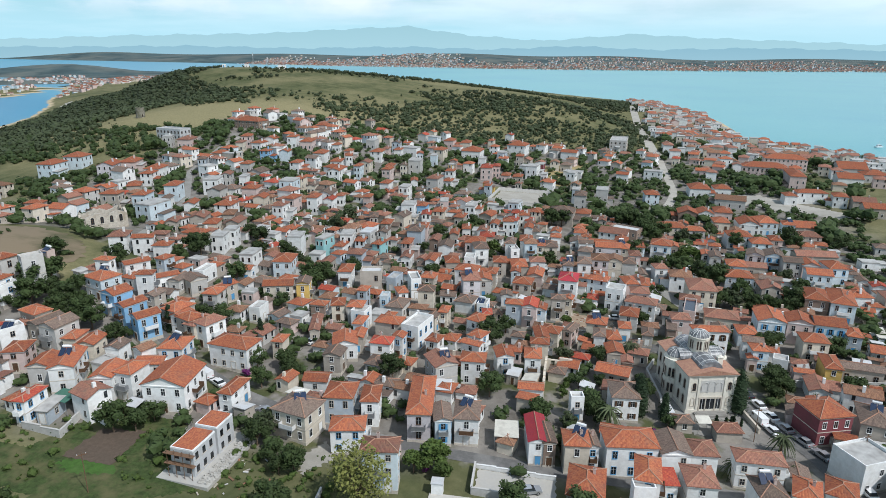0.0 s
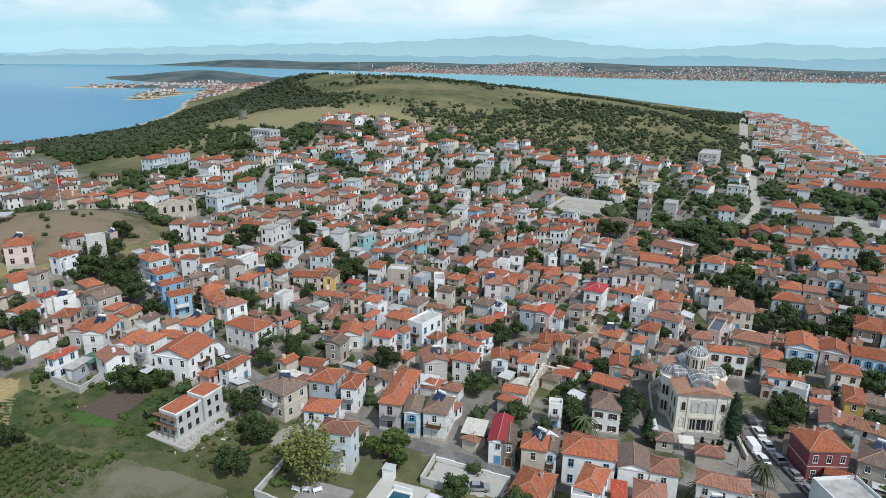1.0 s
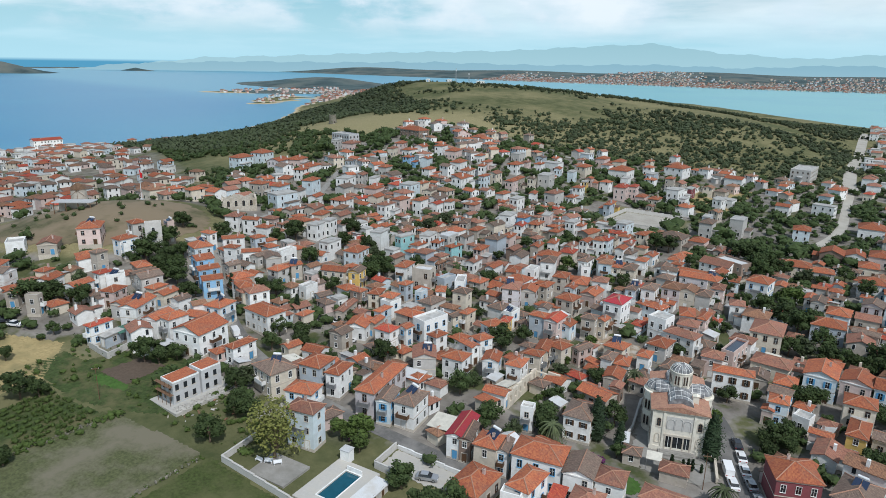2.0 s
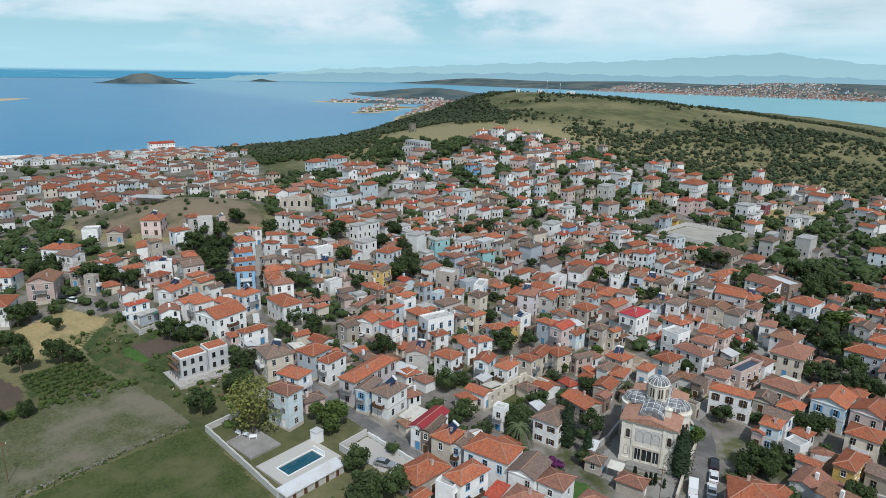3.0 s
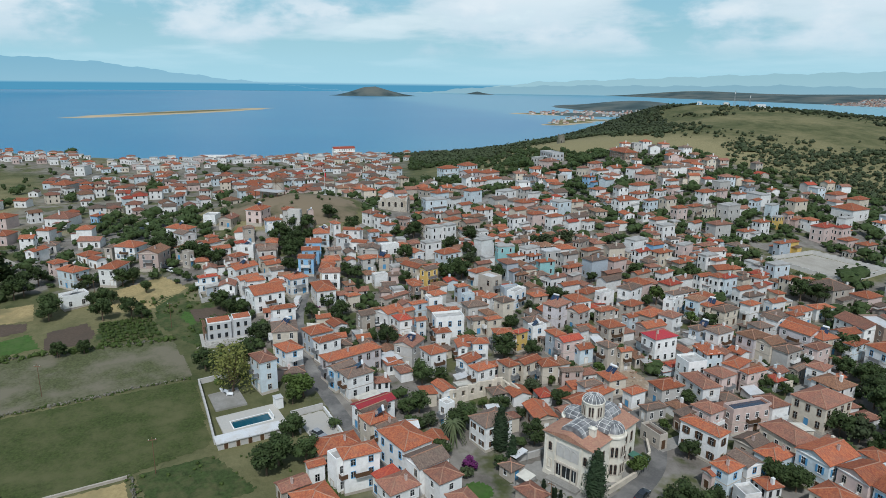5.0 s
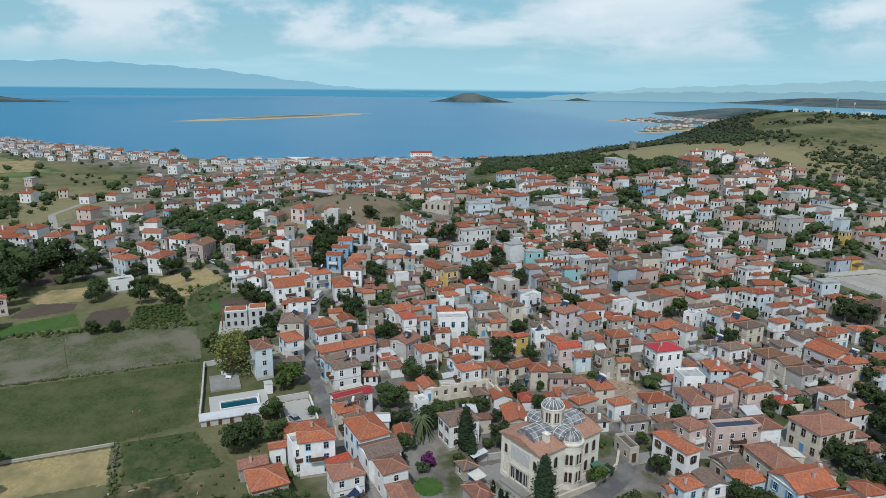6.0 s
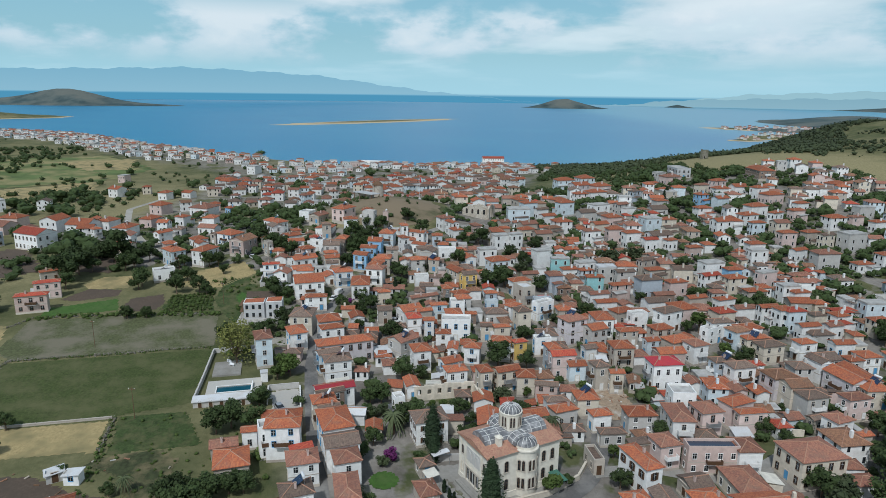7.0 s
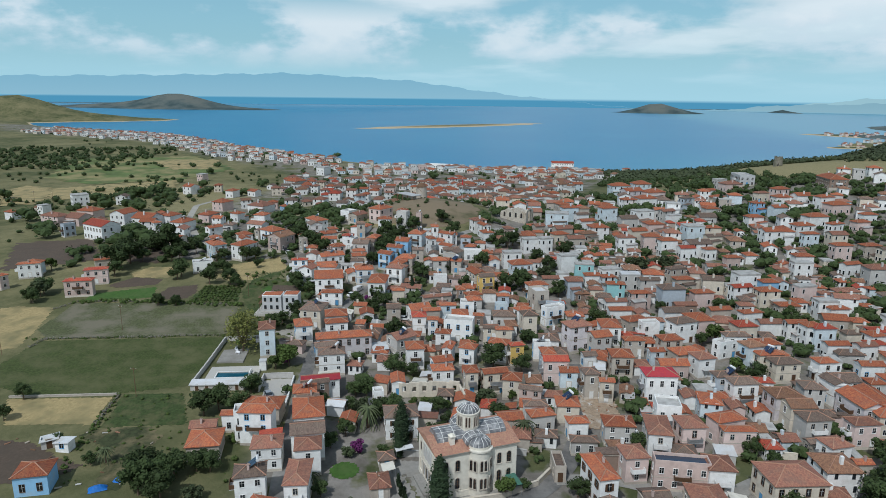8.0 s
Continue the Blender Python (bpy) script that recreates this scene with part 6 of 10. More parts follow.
tree_at(-88.3, 151.4, 2.2)
tree_at(-96.5, 48.9, 3.1)
tree_at(-20.4, 225.7, 3.4, "l")
tree_at(-98.9, 126.2, 1.8)
tree_at(-99.7, 123.9, 2.7)
tree_at(-102.0, 66.4, 2.5)
tree_at(-101.8, 61.3, 2.2)
tree_at(-13.2, 232.1, 2.8)
tree_at(-81.0, 6.1, 3.6)
tree_at(49.5, 246.1, 3.4, "l")
tree_at(53.1, 246.3, 3.8, "l")
tree_at(32.2, 245.4, 3.4)
tree_at(-106.5, 77.2, 1.8)
tree_at(-90.5, 166.3, 3.2)
tree_at(-110.0, 90.8, 1.7)
tree_at(-44.9, 219.3, 2.1)
tree_at(-108.2, 127.2, 3.1)
tree_at(-80.5, 188.8, 2.5)
tree_at(-117.1, 71.1, 3.1)
tree_at(-113.1, 130.9, 3.2)
tree_at(-114.1, 128.2, 2.2)
tree_at(-118.1, 74.5, 2.7)
tree_at(-85.4, 191.9, 3.0)
tree_at(-116.6, 134.2, 2.2)
tree_at(-118.1, 128.8, 2.9)
tree_at(-120.0, 58.4, 2.0)
tree_at(-121.6, 61.2, 2.7)
tree_at(-93.8, 189.1, 3.0)
tree_at(-124.8, 100.8, 3.2)
tree_at(-42.5, 238.8, 2.6)
tree_at(-120.1, 133.4, 3.1)
tree_at(-125.4, 97.9, 2.1)
tree_at(-85.6, 201.8, 3.0)
tree_at(-112.3, 22.2, 6.0)
tree_at(-33.2, 246.5, 1.9)
tree_at(40.3, 267.2, 4.3)
tree_at(-120.9, 139.8, 2.6)
tree_at(-121.8, 39.3, 3.4)
tree_at(14.6, 266.0, 3.0)
tree_at(-130.4, 95.5, 3.9)
tree_at(-127.0, 127.0, 1.9)
tree_at(-126.4, 130.1, 3.8)
tree_at(-130.3, 110.6, 2.2)
tree_at(-125.7, 135.8, 2.6)
tree_at(74.2, 270.1, 3.3)
tree_at(-109.5, 180.1, 3.5)
tree_at(-120.8, 22.8, 5.2)
tree_at(-123.3, 26.9, 3.1)
tree_at(-130.8, 126.9, 1.7)
tree_at(38.3, 275.1, 4.5)
tree_at(-31.5, 256.7, 2.7)
tree_at(54.6, 275.8, 3.3)
tree_at(-99.5, 201.5, 3.1)
tree_at(-129.9, 141.1, 3.8)
tree_at(60.5, 276.9, 2.5)
tree_at(-132.0, 137.4, 3.9)
tree_at(47.5, 278.3, 3.4)
tree_at(-114.1, 183.3, 3.2)
tree_at(-80.5, 226.5, 3.6)
tree_at(97.7, 272.7, 3.4)
tree_at(-113.5, -5.1, 2.7, "l")
tree_at(43.8, 279.5, 3.4)
tree_at(-84.7, 224.1, 2.4)
tree_at(-104.5, 204.5, 2.8)
tree_at(-0.1, 275.9, 3.9)
tree_at(39.8, 282.9, 4.6)
tree_at(-135.3, 32.8, 6.0)
tree_at(-79.0, 235.2, 4.0)
tree_at(4.1, 279.1, 3.9)
tree_at(-146.1, 95.6, 2.7)
tree_at(97.7, 280.5, 3.9)
tree_at(-59.3, 254.6, 1.6)
tree_at(30.3, 287.0, 3.9)
tree_at(-0.4, 282.7, 3.2)
tree_at(38.3, 289.0, 3.5)
tree_at(-149.6, 92.6, 3.1)
tree_at(34.2, 289.7, 4.0)
tree_at(-22.7, 278.0, 2.0)
tree_at(-141.2, 155.8, 2.6)
tree_at(-152.4, 87.9, 3.7)
tree_at(-71.8, 253.6, 3.3)
tree_at(-66.7, 257.6, 2.1)
tree_at(116.7, 285.9, 5.4)
tree_at(-157.2, 86.7, 3.2)
tree_at(-91.5, 242.4, 3.0)
tree_at(-110.6, 222.4, 2.5)
tree_at(-130.5, 193.5, 3.0)
tree_at(-19.2, 286.4, 2.1)
tree_at(-128.6, 199.2, 1.7)
tree_at(-157.6, 55.0, 3.9)
tree_at(42.3, 300.8, 3.6)
tree_at(-111.5, 226.0, 3.4)
tree_at(-139.3, -3.7, 3.3)
tree_at(27.1, 302.0, 4.6)
tree_at(-165.1, 92.5, 2.5)
tree_at(19.3, 304.1, 3.4)
tree_at(-11.9, 297.4, 2.1)
tree_at(-155.1, 17.4, 5.8)
tree_at(-149.6, 176.8, 2.6)
tree_at(-152.2, 9.1, 5.8)
tree_at(118.2, 297.3, 6.0)
tree_at(-35.3, 291.1, 4.3)
tree_at(50.4, 308.5, 4.8)
tree_at(62.3, 308.3, 3.7, "l")
tree_at(70.5, 309.9, 3.8)
tree_at(4.4, 306.8, 3.4)
tree_at(-39.6, 292.9, 3.5)
tree_at(-172.1, 118.1, 3.0)
tree_at(-76.9, 274.4, 3.6)
tree_at(-34.2, 298.3, 3.5)
tree_at(-175.3, 73.1, 2.1)
tree_at(-177.2, 79.8, 2.5)
tree_at(-177.2, 102.4, 4.0)
tree_at(-1.4, 311.7, 5.3)
tree_at(-143.3, 212.4, 1.8)
tree_at(20.2, 316.9, 5.3)
tree_at(51.1, 319.1, 4.3, "l")
tree_at(-93.9, 269.2, 2.7)
tree_at(119.7, 309.4, 2.9)
tree_at(84.7, 318.4, 2.4)
tree_at(-90.6, 274.8, 3.2)
tree_at(-84.6, 279.9, 3.2)
tree_at(-66.0, 292.5, 3.2)
tree_at(-144.2, 223.1, 1.8)
tree_at(44.0, 326.8, 3.9)
tree_at(-171.8, 6.8, 6.0)
tree_at(-120.4, 259.0, 2.8)
tree_at(95.2, 326.9, 3.5, "l")
tree_at(-173.0, -3.6, 4.2)
tree_at(-72.5, 300.3, 2.8)
tree_at(-100.1, 281.9, 3.3)
tree_at(-103.7, 281.8, 3.3)
tree_at(-201.4, 76.8, 3.2)
tree_at(-100.0, 294.7, 2.9)
tree_at(-49.0, 324.6, 2.9)
tree_at(75.0, 343.5, 2.7)
tree_at(-133.0, 268.7, 3.4)
tree_at(146.8, 327.4, 5.5)
tree_at(-88.9, 306.2, 3.0)
tree_at(-175.7, -35.9, 5.4)
tree_at(-208.6, 70.5, 3.9)
tree_at(142.8, 332.4, 4.4)
tree_at(-210.0, 81.9, 4.4)
tree_at(-118.3, 289.8, 2.5)
tree_at(-11.7, 343.9, 4.9)
tree_at(-167.8, 237.3, 3.0)
tree_at(-23.5, 343.6, 3.5)
tree_at(-213.9, 72.3, 3.3)
tree_at(-220.5, 93.8, 5.1)
tree_at(-136.8, 289.3, 3.6)
tree_at(-10.3, 356.9, 4.5)
tree_at(-189.7, -43.0, 5.2)
tree_at(-200.6, -25.9, 4.0)
tree_at(-168.2, 259.9, 3.6)
tree_at(-226.4, 76.6, 5.2)
tree_at(-168.8, 265.8, 3.7)
tree_at(-221.6, 15.4, 3.5)
tree_at(-155.9, 283.7, 3.2)
tree_at(-70.1, 346.9, 4.2)
tree_at(-141.6, 300.2, 4.3)
tree_at(-147.9, 299.3, 3.8)
tree_at(-203.5, 226.7, 3.2)
tree_at(-201.5, 231.6, 3.7)
tree_at(-103.9, 334.8, 3.2)
tree_at(124.0, 375.0, 4.2)
tree_at(-131.7, 322.1, 4.9)
tree_at(-87.8, 353.8, 3.3)
tree_at(-92.4, 351.7, 3.3)
tree_at(-97.0, 349.6, 3.3)
tree_at(-30.6, 380.5, 4.9)
tree_at(-52.8, 373.4, 4.9)
tree_at(-134.7, 329.0, 3.3)
tree_at(-84.4, 361.5, 3.3)
tree_at(-57.9, 377.2, 3.9)
tree_at(162.3, 380.6, 5.7)
tree_at(77.6, 401.1, 3.7)
tree_at(123.4, 393.8, 6.0)
tree_at(111.4, 396.6, 6.0)
tree_at(-113.1, 357.5, 4.6)
tree_at(-26.8, 396.3, 2.3)
tree_at(117.1, 398.8, 6.0)
tree_at(-223.8, -68.3, 6.0)
tree_at(-250.5, -18.8, 6.0)
tree_at(-270.2, 63.7, 3.2)
tree_at(78.1, 410.2, 3.7)
tree_at(-86.4, 382.4, 3.5)
tree_at(150.8, 398.5, 3.9)
tree_at(-271.3, 138.8, 5.1)
tree_at(-189.3, 313.6, 3.0)
tree_at(110.9, 412.0, 3.9)
tree_at(101.6, 415.3, 3.3)
tree_at(-157.6, 347.4, 5.4)
tree_at(-260.0, -28.9, 5.3)
tree_at(111.1, 416.5, 4.4)
tree_at(132.4, 417.9, 6.0)
tree_at(147.5, 413.9, 4.0)
tree_at(104.4, 424.7, 3.8)
tree_at(-262.1, -42.9, 6.0, "l")
tree_at(-186.0, 336.8, 3.7)
tree_at(-74.1, 409.0, 3.7)
tree_at(-167.5, 355.3, 4.3)
tree_at(-94.3, 404.6, 3.7)
tree_at(-212.5, 321.9, 4.4)
tree_at(-190.3, 348.2, 5.0)
tree_at(-219.8, 322.6, 5.1)
tree_at(-51.5, 442.1, 3.2)
tree_at(-291.3, -58.7, 6.0, "l")
tree_at(-306.8, -18.0, 5.8)
tree_at(-299.2, -43.3, 5.8)
tree_at(-321.3, 28.6, 4.4)
tree_at(-326.2, 61.2, 4.3)
tree_at(-337.6, 108.1, 4.4)
tree_at(175.8, 457.3, 5.9)
tree_at(135.8, 468.7, 4.4)
tree_at(-321.4, -44.8, 6.0, "l")
tree_at(-326.5, -37.4, 6.0, "l")
tree_at(127.7, 481.6, 6.0)
tree_at(172.2, 471.0, 6.0)
tree_at(-350.5, 112.1, 6.0)
tree_at(-351.8, -38.8, 6.0, "l")
tree_at(-317.0, -131.2, 6.0)
tree_at(-377.0, 126.9, 4.8)
tree_at(-383.4, 32.0, 4.9)
tree_at(-385.2, -15.0, 5.0)
tree_at(99.6, 539.3, 4.2)
tree_at(113.8, 544.3, 5.1)
tree_at(151.2, 542.3, 4.3)
tree_at(87.2, 556.9, 5.1)
tree_at(-414.0, -41.4, 3.2)
tree_at(-432.1, 174.7, 5.3)
tree_at(-456.6, -50.2, 3.8)
tree_at(-479.7, -33.0, 4.9)
tree_at(-533.8, -38.5, 4.2)
tree_at(-532.0, -63.8, 3.8)
tree_at(-620.8, -4.0, 5.8)
tree_at(-698.3, 70.4, 6.0)

# ---- the rest of the town: like houses, repeated ----
# open places that stay clear: x, y, width, depth, heading
block(-52, 55, 72, 62)
block(-14, 55, 62, 54)
block(-14, 84, 30, 22)
block(4, 96, 16, 12)
block(36, 138, 26, 36, 14)
block(-60, 92, 14, 20, -5)
block(30, 75, 80, 42)
block(-22, 322, 44, 34, -10)
block(10, 179, 18, 9, 12)
block(31, 119, 9, 9)
block(23, 125, 12, 10)
block(6, 126, 12, 12)
block(24, 78, 22, 20)
block(47, 161, 9, 8)
block(45, 150, 7, 26, 12)
block(50, 128, 8, 26, 20)
block(57, 106, 8, 26, 12)
block(38, 210, 6, 22, 4)
block(122, 353, 52, 18, -44)
block(126, 303, 12, 8, 30)


def street_block(points, wide):
    for (x0, y0), (x1, y1) in zip(points, points[1:]):
        block((x0 + x1) / 2, (y0 + y1) / 2, math.hypot(x1 - x0, y1 - y0) + 1, wide, math.degrees(math.atan2(y1 - y0, x1 - x0)))


MAIN_STREET = [(-100, 136), (-81, 123.5), (-66, 115.8), (-50, 110.8), (-38, 108.2), (-20, 106.7), (-4, 106.2), (12, 106.0), (35, 106.3), (60, 108)]
CHURCH_ROAD = [(-14, 181), (10, 177.5), (28, 168.5), (37, 162), (42, 156), (45.5, 147), (48, 137), (52, 130), (55.5, 122), (58, 112), (62, 95), (66, 70)]
EAST_LANE = [(56, 335), (60, 346), (64, 361), (67, 382), (69, 434), (71, 470)]
STRAIT_ROAD = [(72, 470), (70, 500), (71, 540), (79, 676), (84, 785), (88, 860)]
GARDEN_LANE = [(37, 162), (38, 175), (48, 190), (43, 199), (36, 217), (40, 228), (60, 240)]
WEST_LANE = [(-100, 136), (-118, 150), (-132, 170), (-140, 205), (-150, 240), (-172, 280), (-182, 330)]
COAST_LANE = [(-128, 62), (-160, 40), (-215, 20), (-270, 10), (-330, 25)]
for line, wide in ((MAIN_STREET, 3.2), (CHURCH_ROAD, 4.0), (STRAIT_ROAD, 6), (EAST_LANE, 3), (GARDEN_LANE, 3), (WEST_LANE, 3), (COAST_LANE, 3)):
    street_block(line, wide)

rng = random.Random(7)
MIX_TILE = ["orange"] * 7 + ["red"] * 1 + ["old"] * 5 + ["pinktile"] * 4 + ["brown"] * 2
MIX_WALL = ["white"] * 9 + ["cream"] * 5 + ["grey"] * 3 + ["stone"] * 3 + ["paleblue", "pink", "pink", "lilac", "pinkstone"]
STOCK = []
for k in range(34):
    w, d = rng.uniform(4.8, 8.4), rng.uniform(5.6, 10.5)
    roof = rng.choice(["hip", "hip", "hip", "gable", "gable", "flat"])
    h = rng.choice([3.6, 5.2, 5.6, 6.0, 6.2])
    tile = "roof" if roof == "flat" else rng.choice(MIX_TILE)
    STOCK.append((w, d, house(0, 0, w, d, 0, h, roof, tile, rng.choice(MIX_WALL), sides=(0, 1), base=0.0, full=k % 2 == 0, seed=k, gap=2.7)))
STOCK_OLD = [q for q in STOCK if any(o.name.startswith("roof") and o.data.materials[0].name in ("old", "brown", "pinktile") for o in q[2].children)]
USED = set()
GARDENS = []


def rows_of(x0, x1, y0, y1, step):
    for i in range(int((x1 - x0) / step)):
        for j in range(int((y1 - y0) / (step * 0.98))):
            yield x0 + (i + 0.5 + rng.uniform(-0.24, 0.24)) * step, y0 + (j + 0.5 + rng.uniform(-0.24, 0.24)) * step * 0.98


spots, middle = [], []
turned = radians(-13)
for u, v in rows_of(-420, 330, -150, 560, 8.7):
    x, y = u * math.cos(turned) - v * math.sin(turned) - 60, u * math.sin(turned) + v * math.cos(turned) + 120
    if -228 < x < 160 and -20 < y < 470:
        spots.append((x, y))
spots.sort(key=lambda p: math.hypot(p[0] - 50, p[1] - 90))
built = 0
for x, y in spots:
    t = float(in_town(x, y))
    sparse = 0.3 * float(bump2(x, y, 60, 370, 90, 60)) + 0.45 * float(bump2(x, y, 90, 345, 60, 55)) + 0.3 * float(bump2(x, y, 110, 250, 50, 80)) + 0.35 * float(bump2(x, y, -205, 330, 30, 60)) + 0.40 * float(bump2(x, y, -150, 30, 70, 40)) + 0.5 * float(bump2(x, y, -180, 100, 55, 45))
    if not is_free(x, y, 3.1):
        if t > 0.3 and is_free(x, y, 1.0):
            GARDENS.append((x, y, 0.6))
        continue
    if is_garden(x, y):
        if t > 0.3:
            GARDENS.append((x, y, 1.0))
            for _ in range(3):
                GARDENS.append((x + rng.uniform(-4, 4), y + rng.uniform(-4, 4), 0.8))
        continue
    known = -135 < x < 60 and 100 < y < 345
    if rng.random() > t * (0.66 - sparse) * (0.35 if known else 1.0):
        if t > 0.15:
            GARDENS.append((x, y, 1.0))
        continue
    w, d, ob = rng.choice(STOCK_OLD if x > -25 and y > 165 and rng.random() < 0.4 else STOCK)
    heading = -13 + 16 * float(noise2(x, y, 0.012, 2.0)) + rng.gauss(0, 4) + rng.choice([0, 0, 90, -90, 0])
    block(x, y, w, d, heading)
    built += 1
    if built > 8:
        middle.append((x, y, heading, ground_z(x, y)))
        continue
    m = pose(x, y, ground_z(x, y) + 0.1, 0, 0, heading)
    if ob.name in USED:
        copy_thing(ob, m)
    else:
        ob.matrix_basis = m
        USED.add(ob.name)
for w, d, ob in STOCK:
    if ob.name not in USED:
        for o in (*ob.children_recursive, ob):
            bpy.data.objects.remove(o)

# small annexes and single-storey rooms squeezed in between the houses
ANNEX = []
for k in range(16):
    w, d = rng.uniform(3.2, 5.2), rng.uniform(3.0, 4.8)
    roof = rng.choice(["gable", "mono", "hip", "gable", "mono"])
    ANNEX.append((w, d, house(0, 0, w, d, 0, rng.choice([2.5, 2.7, 2.9, 3.3]), roof, "roof" if roof == "flat" else "sheet" if k % 5 == 0 else rng.choice(MIX_TILE), rng.choice(MIX_WALL), sides=(0, 1), base=0.0, full=False, seed=100 + k, name="annexe", gap=2.6,
                             label="small single-storey annexe squeezed between taller houses")))
tries = []
for k in range(9000):
    tries.append((rng.uniform(-140, 110), rng.uniform(96, 300)))
tries.sort(key=lambda p: math.hypot(p[0] - 50, p[1] - 90))
added, small_rooms = 0, []
for x, y in tries:
    if float(in_town(x, y)) < 0.6 or is_garden(x, y) or not is_free(x, y, 1.9) or rng.random() < (0.62 if -104 < x < 62 and y < 300 else 0.7):
        continue
    w, d, ob = rng.choice(ANNEX)
    heading = -10 + rng.gauss(0, 4) + rng.choice([0, 90, 180, 270])
    block(x, y, w + 0.4, d + 0.4, heading)
    added += 1
    if added > 25:
        small_rooms.append((x, y, heading, ground_z(x, y)))
        continue
    m = pose(x, y, ground_z(x, y) + 0.05, 0, 0, heading)
    if ob.name in USED:
        copy_thing(ob, m)
    else:
        ob.matrix_basis = m
        USED.add(ob.name)
for w, d, ob in ANNEX:
    if ob.name not in USED:
        for o in (*ob.children_recursive, ob):
            bpy.data.objects.remove(o)

# far quarters: houses past counting, joined by quarter
WALLS_FAR, TILES_FAR = ["wall_white", "wall_cream", "wall_grey", "wall_pink", "wall_stone", "wall_paleblue"], ["orange", "red", "old", "pinktile", "roof"]


def far_quarter(name, label, places, size=(6, 10), near=False, pick=(0, 0, 0, 0, 1, 2, 2, 2, 3, 3, 3, 3, 4), storeys=(3.2, 3.6, 4.4, 5.4, 5.8, 6.2, 6.6), windows=True, walls=(0, 0, 0, 0, 0, 0, 1, 1, 2, 3, 4, 4, 5)):
    s = Shape()
    mats = WALLS_FAR + TILES_FAR + ["glass_dark", "trim_white", "ridge", "brown", "wall_greyblue", "wall_blue", "wall_yellow", "wall_pinkstone", "wall_teal", "wall_lilac", "wall_brown_wall", "wall_maroon", "crimson", "sheet", "panel"]
    for x, y, heading, z, *known in places:
        w, d, h = rng.uniform(*size), rng.uniform(*size), rng.choice(storeys)
        at = pose(x, y, z, 0, 0, heading)
        wall = rng.choice(walls)
        tile, kind = 6 + rng.choice(pick), rng.choice(["hip", "hip", "gable"])
        if tile < 10 and rng.random() < 0.2:
            tile = 14
        if known:
            w, d, h, kind, tile, wall = known
            w, d, kind = w - 0.5, d - 0.5, "hip" if kind == "mono" else kind
            tile, wall = mats.index(tile), mats.index("wall_" + wall)
        s.box(-w / 2, w / 2, -d / 2, d / 2, -1.5, h, wall, at)
        if tile in (10, 24) or kind == "flat":
            s.box(-w / 2 - 0.1, w / 2 + 0.1, -d / 2 - 0.1, d / 2 + 0.1, h, h + 0.5, tile, at)
        else:
            rise = min(w, d) * 0.22
            r, lines = roof_shape(kind, w, d, rise)
            for f in r.f:
                s.face([tuple(at @ Vector((r.v[k][0], r.v[k][1], r.v[k][2] + h))) for k in f], tile)
            if kind == "gable":
                for a in (-1, 1):
                    tri = [(a * w / 2, -d / 2, h), (a * w / 2, d / 2, h), (a * w / 2, 0, h + rise * 0.92)] if w >= d else [(-w / 2, a * d / 2, h), (w / 2, a * d / 2, h), (0, a * d / 2, h + rise * 0.92)]
                    s.face([tuple(at @ Vector(p)) for p in tri], wall)
            if near:
                for p, q in lines:
                    s.tube(at @ Vector((p[0], p[1], p[2] + h + 0.02)), at @ Vector((q[0], q[1], q[2] + h + 0.02)), 0.1, sides=3, mat=13)
                if rng.random() < 0.5:
                    s.box(w * 0.2, w * 0.2 + 0.6, -0.3, 0.3, h, h + rise + 0.9, wall, at)
        if near and rng.random() < 0.45:      # a lower wing with its own roof
            a, b, hw = rng.choice([-1, 1]), rng.uniform(-0.3, 0.3) * d, rng.choice([2.6, 2.9, h * 0.6])
            at2 = at @ pose(a * (w / 2 + 1.2), b, 0)
            s.box(-1.5, 1.5, -d * 0.28, d * 0.28, -1.5, hw, wall, at2)
            r, _ = roof_shape("mono", 3.0, d * 0.56, 0.7)
            for f in r.f:
                s.face([tuple(at2 @ Vector((r.v[k][0], r.v[k][1], r.v[k][2] + hw + 0.02))) for k in f], rng.choice([tile, 8, 10]))
        for f in range((2 if h > 5 else 1) if windows else 0):
            count = rng.choice([2, 3]) if near and w > 6.5 else 2
            for i in range(count):
                u, v = ((i + 0.5) / count - 0.5) * w, ((i + 0.5) / count - 0.5) * d
                if near and rng.random() < 0.2:
                    continue
                if near:
                    s.box(u - 0.46, u + 0.46, -d / 2 - 0.04, -d / 2, f * 2.9 + 0.9, f * 2.9 + 2.5, 12, at)
                    s.box(w / 2, w / 2 + 0.04, v - 0.46, v + 0.46, f * 2.9 + 0.9, f * 2.9 + 2.5, 12, at)
                s.box(u - 0.34, u + 0.34, -d / 2 - 0.07, -d / 2, f * 2.9 + 1.0, f * 2.9 + 2.4, 11, at)
                s.box(w / 2, w / 2 + 0.07, v - 0.34, v + 0.34, f * 2.9 + 1.0, f * 2.9 + 2.4, 11, at)
    tagged(new(name, s.mesh(name, *mats)), label, "houses", kind="stuff")


